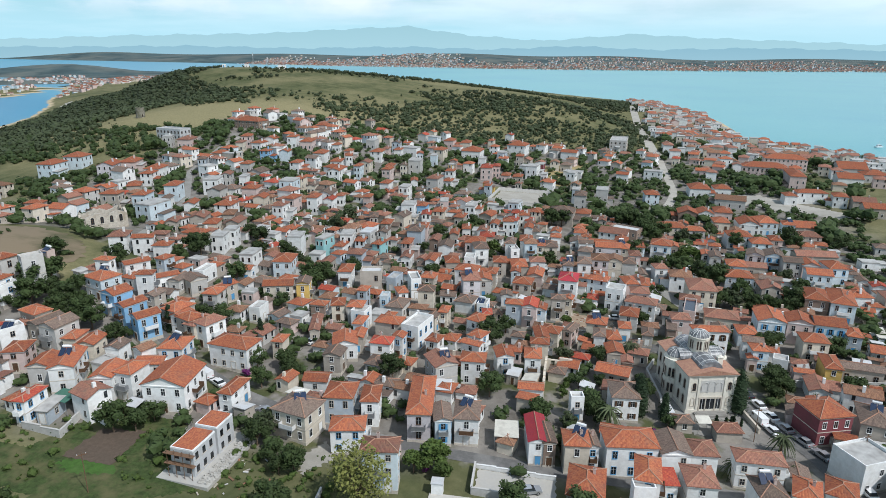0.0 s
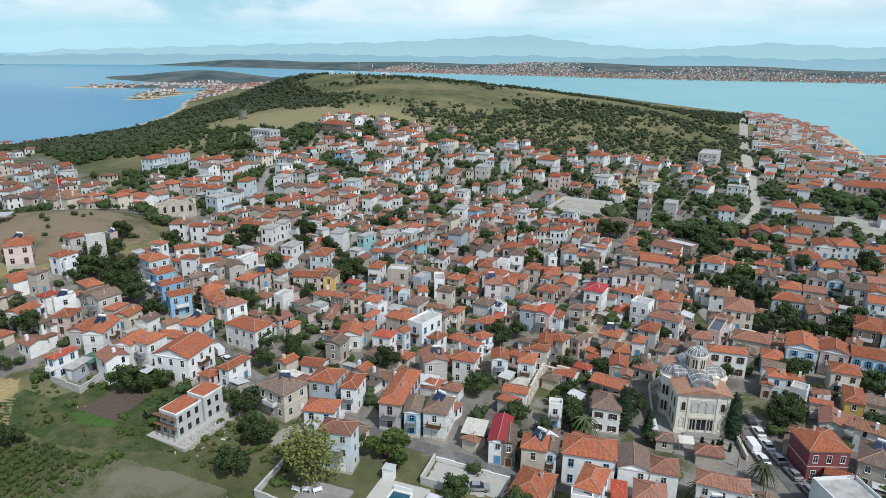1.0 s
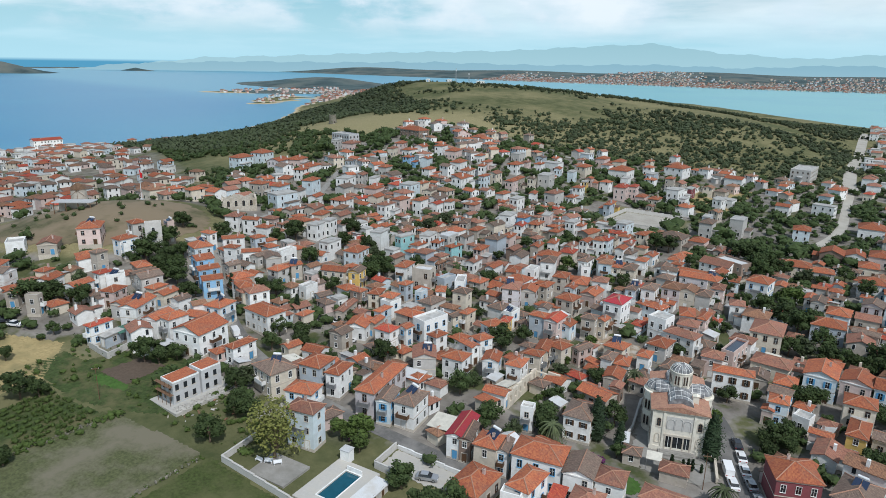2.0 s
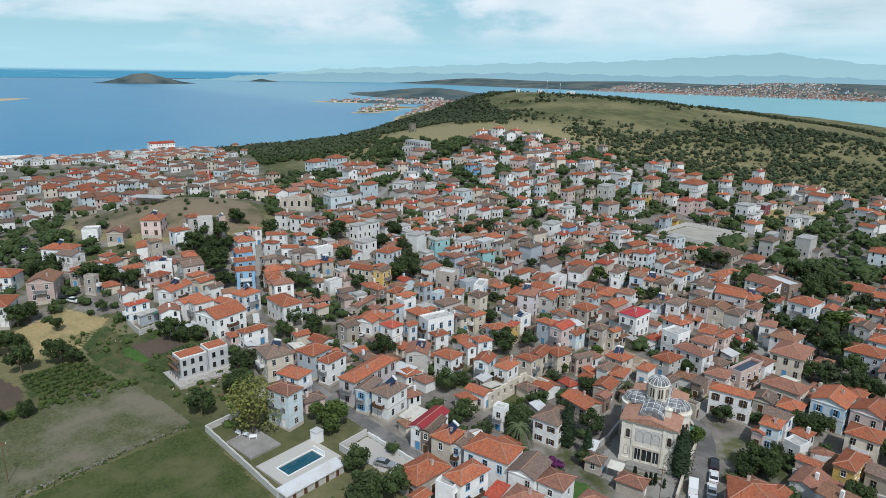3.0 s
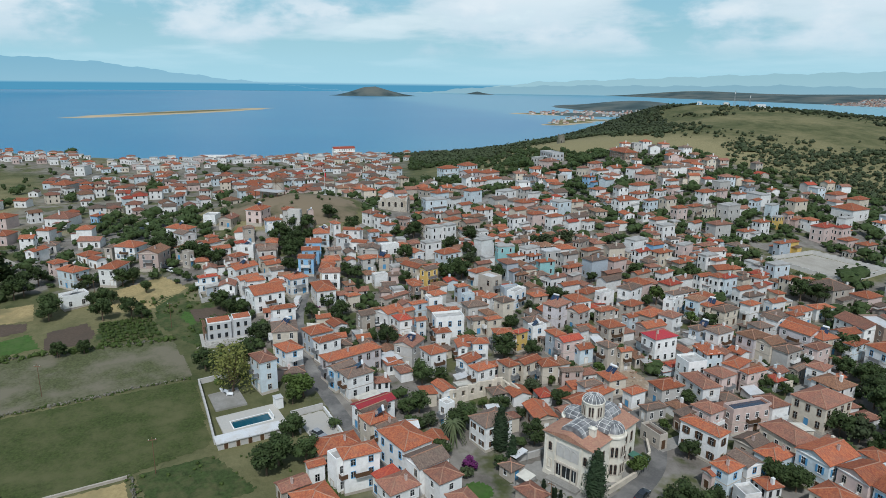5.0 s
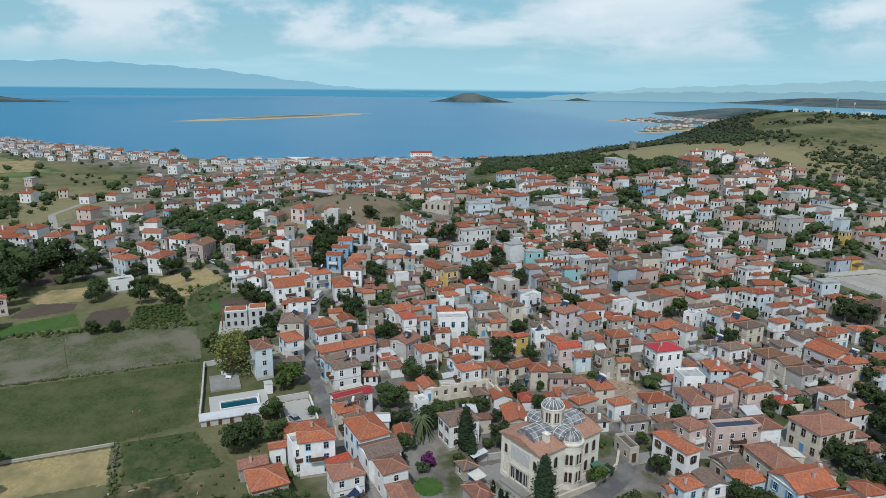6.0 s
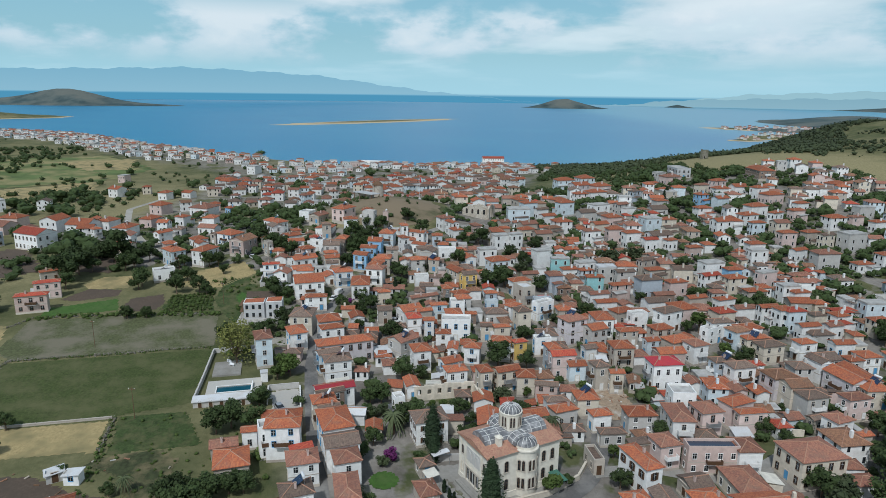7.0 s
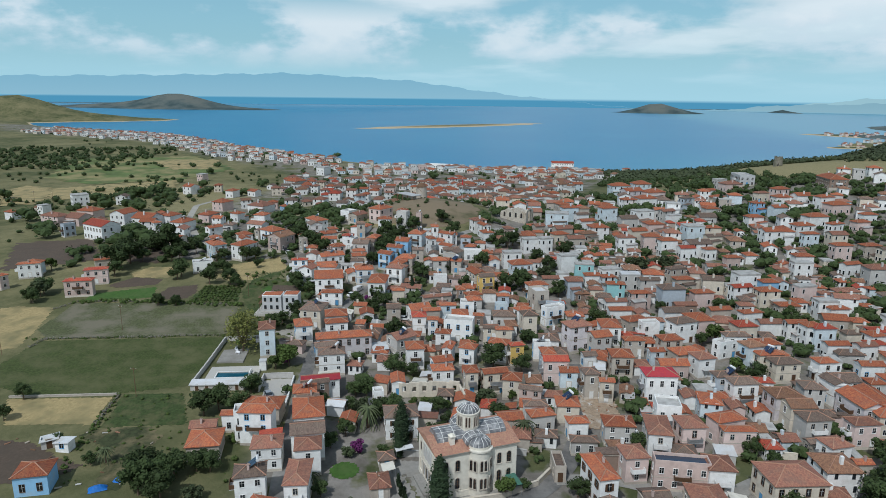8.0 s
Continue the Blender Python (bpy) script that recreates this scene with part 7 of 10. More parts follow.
far_quarter("upper_town_houses", "white and stone houses with orange roofs up the slope", middle, (4.4, 7.2), True, storeys=(2.9, 3.2, 4.6, 5.2, 5.4))
far_quarter("hillside_houses", "white and pale houses with orange roofs on the hillside", FAR_HOMES, (4.8, 8.8), True)
far_quarter("upper_town_annexes", "small rooms and annexes between the houses up the slope", small_rooms, (3.0, 4.8), True, storeys=(2.5, 2.7, 3.0, 3.3))
low, shore, right = [], [], []
for x, y in rows_of(-1420, -228, -520, 430, 9.2):
    t = float(in_town(x, y))
    if float(noise2(x, y, 0.025, 3.0)) > 0.22 and x > -600:
        if t > 0.3 and rng.random() < 0.3:
            GARDENS.append((x, y, 0.5))
        continue
    if rng.random() < t * (0.5 if x > -330 else 0.66) and is_free(x, y, 3):
        (low if x > -420 else shore).append((x, y, rng.choice([0, 20, -15, 90]) + rng.gauss(0, 6), ground_z(x, y)))
    elif t > 0.2 and rng.random() < 0.5:
        GARDENS.append((x, y, t * 0.7))
for x, y in rows_of(60, 240, 395, 1030, 8.8):
    road_x = float(np.interp(y, [395, 470, 500, 540, 676, 785, 1030], [88, 76, 74, 75, 83, 88, 96]))
    t = float(smooth01((x - road_x - 3) / 4) * smooth01((inland(x, y) - 14) / 6) * np.interp(y, [395, 450, 480, 1030], [0.35, 0.5, 0.9, 0.9]))
    if rng.random() < t * 0.62 and is_free(x, y, 3):
        right.append((x, y, -10 + rng.gauss(0, 6) + rng.choice([0, 90]), ground_z(x, y)))
    elif t > 0.2:
        GARDENS.append((x, y, t * 0.7))
for x, y in ((-190, -17), (-179, -27), (-288, -69), (-249, -73), (-234, -83), (-208, -13), (-186, 9), (-207, -4), (-284, -40), (-185, 21), (-178, 31), (-254, 33), (-220, 16), (-351, -12), (-350, 5), (-332, 22), (-198, -25), (-170, -14), (-196, 2), (-240, 14), (-262, -30), (-214, 30)):
    if is_free(x, y, 2):
        low.append((x, y, rng.choice([10, -15, 90]) + rng.gauss(0, 6), ground_z(x, y)))
        block(x, y, 7, 7)
far_quarter("lowland_houses", "white houses with orange roofs on the low ground", low, (4.8, 8.0), storeys=(3.2, 4.2, 5.4), walls=(0, 0, 0, 0, 0, 1, 3, 5))
far_quarter("bayside_houses", "white and pink houses along the beach", shore, (4.4, 7.4), pick=(0, 3, 3, 4, 4, 4), storeys=(2.8, 3.2, 4.6), walls=(0, 0, 0, 0, 0, 1, 3, 5))
far_quarter("strait_houses", "houses with orange roofs along the strait", right, (5.4, 8.4), pick=(0, 3, 3, 3, 4, 4), walls=(0, 0, 0, 0, 1, 3))
across = []
for k in range(5200):
    x = rng.uniform(-1500, 2300)
    y0 = float(np.interp(x, [-5000, -957, 15, 534, 1351, 3000, 5000], [3500, 2850, 2780, 2890, 3140, 3500, 3600]))
    y = y0 + 5 + abs(rng.gauss(0, 330)) * (0.4 + 0.6 * math.sin(x * 0.0035 + 1) ** 2)
    across.append((x, y, rng.uniform(0, 90), ground_z(x, y)))
far_quarter("mainland_houses", "distant town of red-roofed houses across the strait", across, (5, 11), pick=(0, 3, 3, 2, 4, 3), windows=False, walls=(1, 2, 5, 2, 3, 4))
tongue = []
for k in range(1700):
    x, y = rng.uniform(-1250, -760), rng.uniform(900, 1500)
    z = ground_z(x, y)
    if 0.8 < z < 9 and len(tongue) < 640:
        tongue.append((x, y, rng.uniform(0, 90), z))
far_quarter("headland_houses", "far houses on a low tongue of land", tongue, (4, 7), pick=(0, 3, 3, 4), storeys=(2.8, 3.2, 5.0), windows=False, walls=(0, 1, 3, 3, 5))

# ---- roads, yards and fields, laid on the ground ----
def ribbon(name, label, points, wide, mat, lift=0.07, step=2.0, category="road"):
    """A road along a line of points, following the slope."""
    line = []
    for (x0, y0), (x1, y1) in zip(points, points[1:]):
        n = max(1, int(math.hypot(x1 - x0, y1 - y0) / step))
        line += [(x0 + (x1 - x0) * k / n, y0 + (y1 - y0) * k / n) for k in range(n)]
    line.append(points[-1])
    for _ in range(3):
        line = [line[0]] + [((a[0] + 2 * b[0] + c[0]) / 4, (a[1] + 2 * b[1] + c[1]) / 4) for a, b, c in zip(line, line[1:], line[2:])] + [line[-1]]
    rows = []
    for k, (x, y) in enumerate(line):
        a, b = line[max(0, k - 1)], line[min(len(line) - 1, k + 1)]
        d = Vector((b[0] - a[0], b[1] - a[1], 0)).normalized()
        n = Vector((-d.y, d.x, 0))
        rows.append([(x + n.x * u * wide / 2, y + n.y * u * wide / 2) for u in (-1, -0.5, 0, 0.5, 1)])
    s = Shape()
    for p, q in zip(rows, rows[1:]):
        for i in range(4):
            s.face([(*c, ground_z(*c) + lift) for c in (p[i + 1], p[i], q[i], q[i + 1])])
    tagged(new(name, weld(s.mesh(name, mat, uv=False))), label, category, kind="structure")


def patch(name, label, corners, mat, lift=0.05, step=0.7, category="field", furrow=0.0):
    """A field or yard with a slightly ragged edge, draped over the ground."""
    xs, ys = [c[0] for c in corners], [c[1] for c in corners]
    s = Shape()

    def within(x, y):
        odd = False
        for (x0, y0), (x1, y1) in zip(corners, corners[1:] + corners[:1]):
            if (y0 > y) != (y1 > y) and x < (x1 - x0) * (y - y0) / (y1 - y0) + x0:
                odd = not odd
        return odd

    nx_, ny_ = int((max(xs) - min(xs)) / step) + 1, int((max(ys) - min(ys)) / step) + 1
    index = {}
    verts, faces = [], []

    def corner(i, j):
        if (i, j) not in index:
            x, y = min(xs) + i * step, min(ys) + j * step
            x, y = x + 0.3 * math.sin(i * 1.7 + j * 2.3) * step, y + 0.3 * math.sin(i * 2.9 - j * 1.3) * step
            index[(i, j)] = len(verts)
            verts.append((x, y, ground_z(x, y) + lift + (furrow if i % 2 else 0.0)))
        return index[(i, j)]

    for i in range(nx_):
        for j in range(ny_):
            if within(min(xs) + (i + 0.5) * step, min(ys) + (j + 0.5) * step):
                faces.append((corner(i, j), corner(i + 1, j), corner(i + 1, j + 1), corner(i, j + 1)))
    me = bpy.data.meshes.new(name)
    me.from_pydata(verts, [], faces)
    me.materials.append(MATS[mat])
    tagged(new(name, me), label, category, kind="structure")


ribbon("main_street", "narrow grey paved street between old houses", MAIN_STREET, 3.4, "asphalt")
ribbon("church_road", "grey asphalt road past the church", CHURCH_ROAD, 4.6, "asphalt", 0.09)
ribbon("strait_road", "pale concrete road down to the strait", STRAIT_ROAD, 8.0, "gravel")
ribbon("east_lane", "pale narrow lane between gardens", EAST_LANE, 4.6, "gravel")
ribbon("garden_lane", "pale dusty lane between gardens", GARDEN_LANE, 3.6, "paving", 0.11)
ribbon("west_lane", "narrow paved lane climbing past houses", WEST_LANE, 3.0, "paving", 0.11)
ribbon("coast_lane", "pale lane towards the beach", COAST_LANE, 3.6, "gravel")
ribbon("hill_track", "dusty track up the dry slope", [(-182, 330), (-185, 385), (-178, 424), (-160, 421), (-134, 417), (-117, 414), (-98, 416), (-70, 430)], 3.0, "gravel", 0.15)
ribbon("beach_road", "pale road along the beach", [(-545, 300), (-505, 395), (-500, 480), (-520, 560), (-565, 660), (-650, 790)], 9, "gravel", 0.3, 10)
patch("field_upper", "grey-green mown field with worn patches", [(-72, 22), (-71, 45), (-66, 79), (-41, 80), (-40.5, 57), (-41, 42), (-40.5, 27), (-48, 21)], "field_grey")
patch("field_lower", "dark green grass field inside stone walls", [(-39, 26), (-39, 80), (-8, 77.5), (-4.5, 61), (-4, 40), (-14, 22)], "field_green")
patch("field_wheat", "dry yellow stubble field", [(-70, 4), (-68, 17), (-46, 21), (-34, 22), (-26, -10), (-60, -20)], "straw")
patch("field_brown", "ploughed brown soil bed", [(-91, 25), (-101, 31.5), (-97.5, 43), (-91, 43), (-88, 30)], "soil")
patch("field_clover", "bright green strip of young crop", [(-82.5, 23.6), (-88, 44), (-76, 46.5), (-74.5, 23.6)], "crop_green")
patch("field_dark", "ploughed brown soil bed", [(-73.5, 47.5), (-87, 48), (-89, 58.5), (-80.5, 60.2), (-74, 58.5)], "soil")
patch("field_straw", "dry straw-coloured plot", [(-107, 28), (-115, 33), (-114, 45), (-99, 44.5), (-101, 31)], "straw")
patch("field_vines", "dark green plot of low bushes", [(-73, 59.5), (-87.5, 62), (-85, 75), (-68, 77.5)], "wild_green")
patch("field_verge", "dry golden grass by a wall", [(-2.5, 36), (-2.5, 60.5), (10.5, 61), (10, 42)], "straw")
patch("field_rough", "rough green ground with weeds", [(-4, 62.5), (-4, 77), (11, 82), (12, 63.5)], "wild_green")
patch("lawn", "round clipped lawn in a garden", [(31 + 3 * math.cos(k * 0.5236), 119 + 3 * math.sin(k * 0.5236)) for k in range(12)], "crop_green", 0.1, 0.5, "lawn")
patch("field_path", "dry trodden grass between garden plots", [(12.5, 62), (12, 74), (16, 78), (36, 76), (36, 71), (22, 70), (15, 60)], "rough_grass", 0.06)
patch("knoll_slope", "dry brown grass over the knoll", [(-174 + 42 * math.cos(k * 0.35) * 0.94 - 29 * math.sin(k * 0.35) * 0.34, 145 + 42 * math.cos(k * 0.35) * 0.34 + 29 * math.sin(k * 0.35) * 0.94) for k in range(18)], "knoll_earth", 0.12, 2.0, "slope")
patch("field_garden", "dark soil of a kitchen garden", [(16, 42), (18, 52), (25, 61), (27, 66), (33, 60), (33, 46)], "soil")
patch("field_bed", "ploughed brown soil bed behind houses", [(-84.6, 87.0), (-82.9, 96.1), (-75.0, 97.5), (-75.0, 87.3)], "soil", 0.09)
patch("field_lawn", "bright green vegetable bed", [(-84.3, 85.5), (-82, 87), (-73.7, 87), (-72.8, 85), (-81, 83.6)], "crop_green")
patch("field_yard", "rough green ground with weeds", [(-100, 78), (-92, 78), (-80, 76.5), (-66, 80), (-57.5, 84.8), (-66, 93), (-69, 102), (-86, 104), (-88, 97), (-92, 88), (-100, 88)], "wild_green", 0.03)
patch("field_slope", "trampled dry grass", [(-112, 62), (-120, 84), (-104, 90), (-92, 78), (-93, 64)], "straw", 0.03)
patch("sports_ground", "pale gravel sports ground inside a wall", [(-30, 304), (-3, 309), (-3, 338), (-27, 329)], "gravel", 0.15)
patch("lot", "pale gravel parking lot by the street", [(-10.8, 103.2), (3.8, 103.0), (3.4, 97.5), (-10.3, 96.0)], "deck", 0.10, 0.8, "yard")
patch("plaza", "grey paved forecourt of the church", [(27.5, 130), (31, 139), (30, 147), (33, 131), (43.5, 134.5), (46.5, 131), (43, 127), (33, 126)], "paving", 0.12, 0.8, "yard")
patch("church_yard", "grey paved strip round the church", [(29, 131), (45, 135), (41, 156), (26, 152)], "paving", 0.08, 0.8, "yard")
patch("car_park", "pale dusty car park", [(99, 360), (111, 375), (147, 341), (136, 329)], "gravel", 0.15, 2.0, "yard")
patch("town_car_park", "grey asphalt car park below the knoll", [(-205, 82), (-180, 86), (-176, 98), (-200, 98)], "paving", 0.12, 2.0, "yard")
patch("demolition_yard", "rubble-strewn earth of a pulled-down house", [(2, 172), (18, 174), (20, 183), (4, 186)], "rubble_earth", 0.12, 0.7, "yard")
patch("lane_yard", "pale worn lane beside a ruined wall", [(-44, 97.7), (-41, 104), (-37.2, 99.6), (-41.7, 93.4)], "gravel", 0.1, 0.7, "yard")


def wall_run(name, label, points, high, thick, mat, group=""):
    """A built wall that follows the slope, with a coping."""
    s = Shape()
    for (x0, y0), (x1, y1) in zip(points, points[1:]):
        n = max(1, int(math.hypot(x1 - x0, y1 - y0) / 3))
        for k in range(n):
            a, b = k / n, (k + 1) / n
            p, q = (x0 + (x1 - x0) * a, y0 + (y1 - y0) * a), (x0 + (x1 - x0) * b, y0 + (y1 - y0) * b)
            z = max(ground_z(*p), ground_z(*q))
            d = math.hypot(q[0] - p[0], q[1] - p[1])
            at = pose(p[0], p[1], z, 0, 0, math.degrees(math.atan2(q[1] - p[1], q[0] - p[0])))
            s.box(-0.02, d + 0.02, -thick / 2, thick / 2, -0.9, high, 0, at)
            s.box(-0.02, d + 0.02, -thick / 2 - 0.05, thick / 2 + 0.05, high, high + 0.08, 0, at)
    tagged(new(name, s.mesh(name, mat)), label, "wall", group)


def stone_run(name, label, points, high=0.7, wide=0.9, per=5):
    """A tumbled dry-stone wall: loose stones heaped along a line."""
    s, r_ = Shape(), random.Random(len(points) * 13 + int(points[0][0]))
    for (x0, y0), (x1, y1) in zip(points, points[1:]):
        d = math.hypot(x1 - x0, y1 - y0)
        for k in range(int(d * per)):
            a = r_.random()
            x, y = x0 + (x1 - x0) * a + r_.gauss(0, wide * 0.3), y0 + (y1 - y0) * a + r_.gauss(0, wide * 0.3)
            e = r_.uniform(0.08, 0.24)
            at = pose(x, y, ground_z(x, y) + r_.uniform(0, high) * 0.8, r_.uniform(0, 360), r_.uniform(0, 360), r_.uniform(0, 360))
            s.box(-e, e, -e * 0.7, e * 0.7, -e * 0.6, e * 0.6, 0, at)
    tagged(new(name, s.mesh(name, "fieldstone", uv=False)), label, "wall", kind="stuff")


stone_run("dry_stone_wall", "tumbled dry stone wall across the field", [(-34, 25.6), (-40.3, 27), (-40.3, 42), (-40, 57.5), (-40.5, 68), (-40, 78)])
stone_run("dry_stone_wall", "overgrown stone wall at the field edge", [(-66, 17), (-73.6, 22.2), (-71.6, 45.4), (-66, 78)], 0.5)
stone_run("dry_stone_wall", "low stone wall between grass plots", [(-4, 61.7), (11, 61.6)], 0.8, 0.6)
wall_run("field_wall", "low dark stone wall along the field", [(-3.2, 36), (-3.7, 61)], 0.45, 0.35, "wall_stone")
wall_run("pool_wall", "pale rendered wall along the pool garden", [(-36, 80.4), (-20.6, 79.3), (-7.8, 78.2)], 1.3, 0.3, "wall_grey")
wall_run("pool_wall", "pale rendered wall along the pool garden", [(-36, 80.4), (-36.5, 89.5)], 1.3, 0.3, "wall_grey")
wall_run("yard_wall", "grey block wall round a house yard", [(-97, 92.2), (-88.4, 91.5), (-89.8, 103)], 1.4, 0.3, "wall_grey")
wall_run("lot_wall", "low white wall along the lot", [(-11.2, 103.6), (3.6, 103.4)], 0.8, 0.25, "wall_white")
wall_run("lot_wall", "weathered wall beside the lot", [(-11.4, 103.4), (-11.2, 95.8), (-4, 95.6)], 1.5, 0.25, "wall_grey")
wall_run("church_wall", "pale stone wall along the church road", [(46, 129.5), (43.6, 141), (42.2, 150), (38.5, 158), (34.5, 161.5)], 1.2, 0.4, "wall_cream")
wall_run("church_wall", "pale stone wall of the churchyard", [(26.5, 131), (27, 139), (25.5, 152), (28, 158)], 1.4, 0.35, "wall_grey")
wall_run("garden_wall", "grey rendered wall of a garden", [(60.5, 153.2), (73, 154.5), (86, 156.5)], 1.8, 0.3, "wall_grey")
wall_run("garden_wall", "pale wall beside a lane", [(27.5, 208), (33, 209.5), (34.5, 216)], 1.6, 0.3, "wall_cream")
wall_run("sports_wall", "grey wall round the sports ground", [(-31, 303), (-2, 308), (-2, 339), (-28, 330), (-31, 303)], 1.6, 0.3, "wall_grey")

patch("field_bay", "green pasture behind the bay", [(-600, -200), (-640, -90), (-520, -20), (-440, -45), (-400, -110), (-442, -165)], "pasture", 0.15, 7.0)
patch("field_bay_stubble", "dry golden field beside trees", [(-321, -106), (-372, -127), (-393, -105), (-413, -77), (-437, -51), (-357, -31), (-316, -49), (-308, -78)], "straw", 0.18, 5.0)
patch("field_bay_yard", "dry pale ground between trees", [(-353, -153), (-389, -152), (-376, -128), (-330, -108), (-290, -100), (-285, -117)], "straw", 0.18, 5.0)
patch("field_bay_far", "dry golden field near the beach", [(-578, -120), (-606, -55), (-516, -38), (-510, -79)], "straw", 0.2, 7.0)
patch("strait_lot", "pale dusty car park and road verge", [(99, 376), (111, 380), (121, 352), (139, 345), (150, 332), (137, 334), (118, 341), (99, 351)], "gravel", 0.2, 2.0, "yard")
patch("slope_lot", "dry pale ground below the hill", [(-12, 404), (8, 418), (22, 432), (18, 404), (14, 371), (2, 358), (-6, 377)], "straw", 0.15, 2.0, "yard")
patch("field_tilled", "dark tilled field beyond the lane", [(-165, -45), (-170, -12), (-128, 8), (-115, -25)], "soil", 0.08, 2.5)
patch("field_tilled_low", "dark tilled field by the houses", [(-128, 12), (-150, 22), (-138, 40), (-120, 34)], "soil", 0.08, 2.0)

# ---- trees ----
def leaf_cloud(s, rng, centre, radii, count, size, mat=0, shell=0.55):
    """Small leaves scattered through an uneven ball."""
    for _ in range(count):
        d = Vector((rng.gauss(0, 1), rng.gauss(0, 1), rng.gauss(0, 1))).normalized()
        r = shell + (1 - shell) * rng.random() ** 0.5
        p = Vector(centre) + Vector((d.x * radii[0] * r, d.y * radii[1] * r, d.z * radii[2] * r))
        q = Euler((rng.uniform(-0.9, 0.9), rng.uniform(-0.9, 0.9), rng.uniform(0, 6.28))).to_quaternion()
        n = size * rng.uniform(0.6, 1.3)
        s.face([p + q @ Vector(c) for c in ((-n, -n * 0.25, 0), (n * 0.1, -n * 0.75, n * 0.2), (n, 0.1 * n, 0), (n * 0.05, n * 0.7, n * 0.15))], mat)


def ball_mesh(fine):
    bm = bmesh.new()
    bmesh.ops.create_icosphere(bm, subdivisions=fine, radius=1.0)
    got = [v.co.copy() for v in bm.verts], [[v.index for v in f.verts] for f in bm.faces]
    bm.free()
    return got


BALLS = {1: ball_mesh(1), 2: ball_mesh(2)}


def leaf_mass(s, rng, centre, radii, fine=2, mat=0):
    """The dense inside of a crown: an uneven lump under the outer leaves."""
    verts, faces = BALLS[fine]
    i = len(s.v)
    turn = rng.uniform(0, 6.28)
    c, n = math.cos(turn), math.sin(turn)
    for v in verts:
        k = rng.uniform(0.78, 1.12)
        s.v.append((centre[0] + (v.x * c - v.y * n) * radii[0] * k, centre[1] + (v.x * n + v.y * c) * radii[1] * k, centre[2] + v.z * radii[2] * k))
    for f in faces:
        s.f.append(tuple(i + k for k in f))
        s.m.append(mat)


def tree_stock(name, label, leaf, high, wide, seed, lobes=10, leaves=92, size=0.27, stem=0.28, squash=0.8, core=0.76):
    rng = random.Random(seed)
    top = tagged(new(name), label, "tree", "trees of the town")
    trunk, crown = Shape(), Shape()
    fork = high * stem
    trunk.tube((0, 0, -0.5), (0.05, 0.03, fork), 0.045 * high * 0.55 + 0.06, 0.03 * high * 0.5 + 0.04, 7)
    for k in range(lobes):
        a = 2.4 * k + rng.uniform(-0.4, 0.4)
        ring = 0.0 if k == 0 else wide * (0.30 + 0.30 * rng.random())
        cz = fork + (high - fork) * (0.62 if k == 0 else rng.uniform(0.18, 0.68))
        c = (ring * math.cos(a), ring * math.sin(a), cz)
        r = wide * rng.uniform(0.26, 0.42)
        trunk.tube((0.05, 0.03, fork * 0.9), (c[0] * 0.8, c[1] * 0.8, c[2]), 0.02 * high * 0.5 + 0.03, 0.03, 5)
        leaf_mass(crown, rng, c, (r * core, r * core, r * squash * core), 1)
        leaf_cloud(crown, rng, c, (r, r, r * squash), leaves, size, 0, 0.78)
    put("trunk", trunk.mesh("trunk", "bark", uv=False), top)
    put("crown", crown.mesh("crown", leaf, uv=False), top)
    return top


def cypress_stock(high, wide, seed):
    rng = random.Random(seed)
    top = tagged(new("cypress"), "tall dark green cypress with a narrow crown", "tree", "cypresses")
    trunk, crown = Shape(), Shape()
    trunk.tube((0, 0, -0.5), (0, 0, high * 0.8), 0.22, 0.05, 7)
    for k in range(int(high * 3.2)):
        t = k / (high * 3.2)
        r = wide * (0.35 + 0.65 * math.sin(math.pi * min(1, 0.18 + t * 0.86)) ** 0.8) * (1 - 0.35 * t)
        a = 2.4 * k
        leaf_mass(crown, rng, (0, 0, 0.5 + t * (high - 0.8)), (r * 0.72, r * 0.72, high * 0.05), 1)
        leaf_cloud(crown, rng, (r * 0.30 * math.cos(a), r * 0.30 * math.sin(a), 0.5 + t * (high - 0.8)), (r * 0.74, r * 0.74, high * 0.07), 48, 0.18)
    put("trunk", trunk.mesh("trunk", "bark", uv=False), top)
    put("crown", crown.mesh("crown", "leaf_dark", uv=False), top)
    return top


def palm_stock(high, seed):
    rng = random.Random(seed)
    top = tagged(new("palm_tree"), "palm with a thick trunk and arching fronds", "tree", "palms")
    trunk = Shape()
    for k in range(6):
        trunk.tube((0, 0, high * k / 6 - 0.4), (0, 0, high * (k + 1) / 6 - 0.4), 0.38 - 0.02 * k, 0.33 - 0.02 * k, 8)
    put("trunk", trunk.mesh("trunk", "bark", uv=False), top)
    fronds = Shape()
    for k in range(34):
        a, lift = 2.4 * k, rng.uniform(-0.5, 1.1)
        p, reach = Vector((0, 0, high - 0.4)), rng.uniform(2.2, 3.0)
        for j in range(6):
            t = j / 5
            q = Vector((math.cos(a) * reach * t, math.sin(a) * reach * t, high - 0.4 + reach * (lift * t - 1.05 * t * t)))
            if j:
                side = Vector((-math.sin(a), math.cos(a), 0)) * (0.34 * (1 - t * 0.7))
                droop = Vector((0, 0, -0.16))
                fronds.face([p - side + droop, p, q, q - side * 0.85 + droop])
                fronds.face([p, p + side + droop, q + side * 0.85 + droop, q])
            p = q
    put("fronds", fronds.mesh("fronds", "leaf_palm", uv=False), top)
    return top


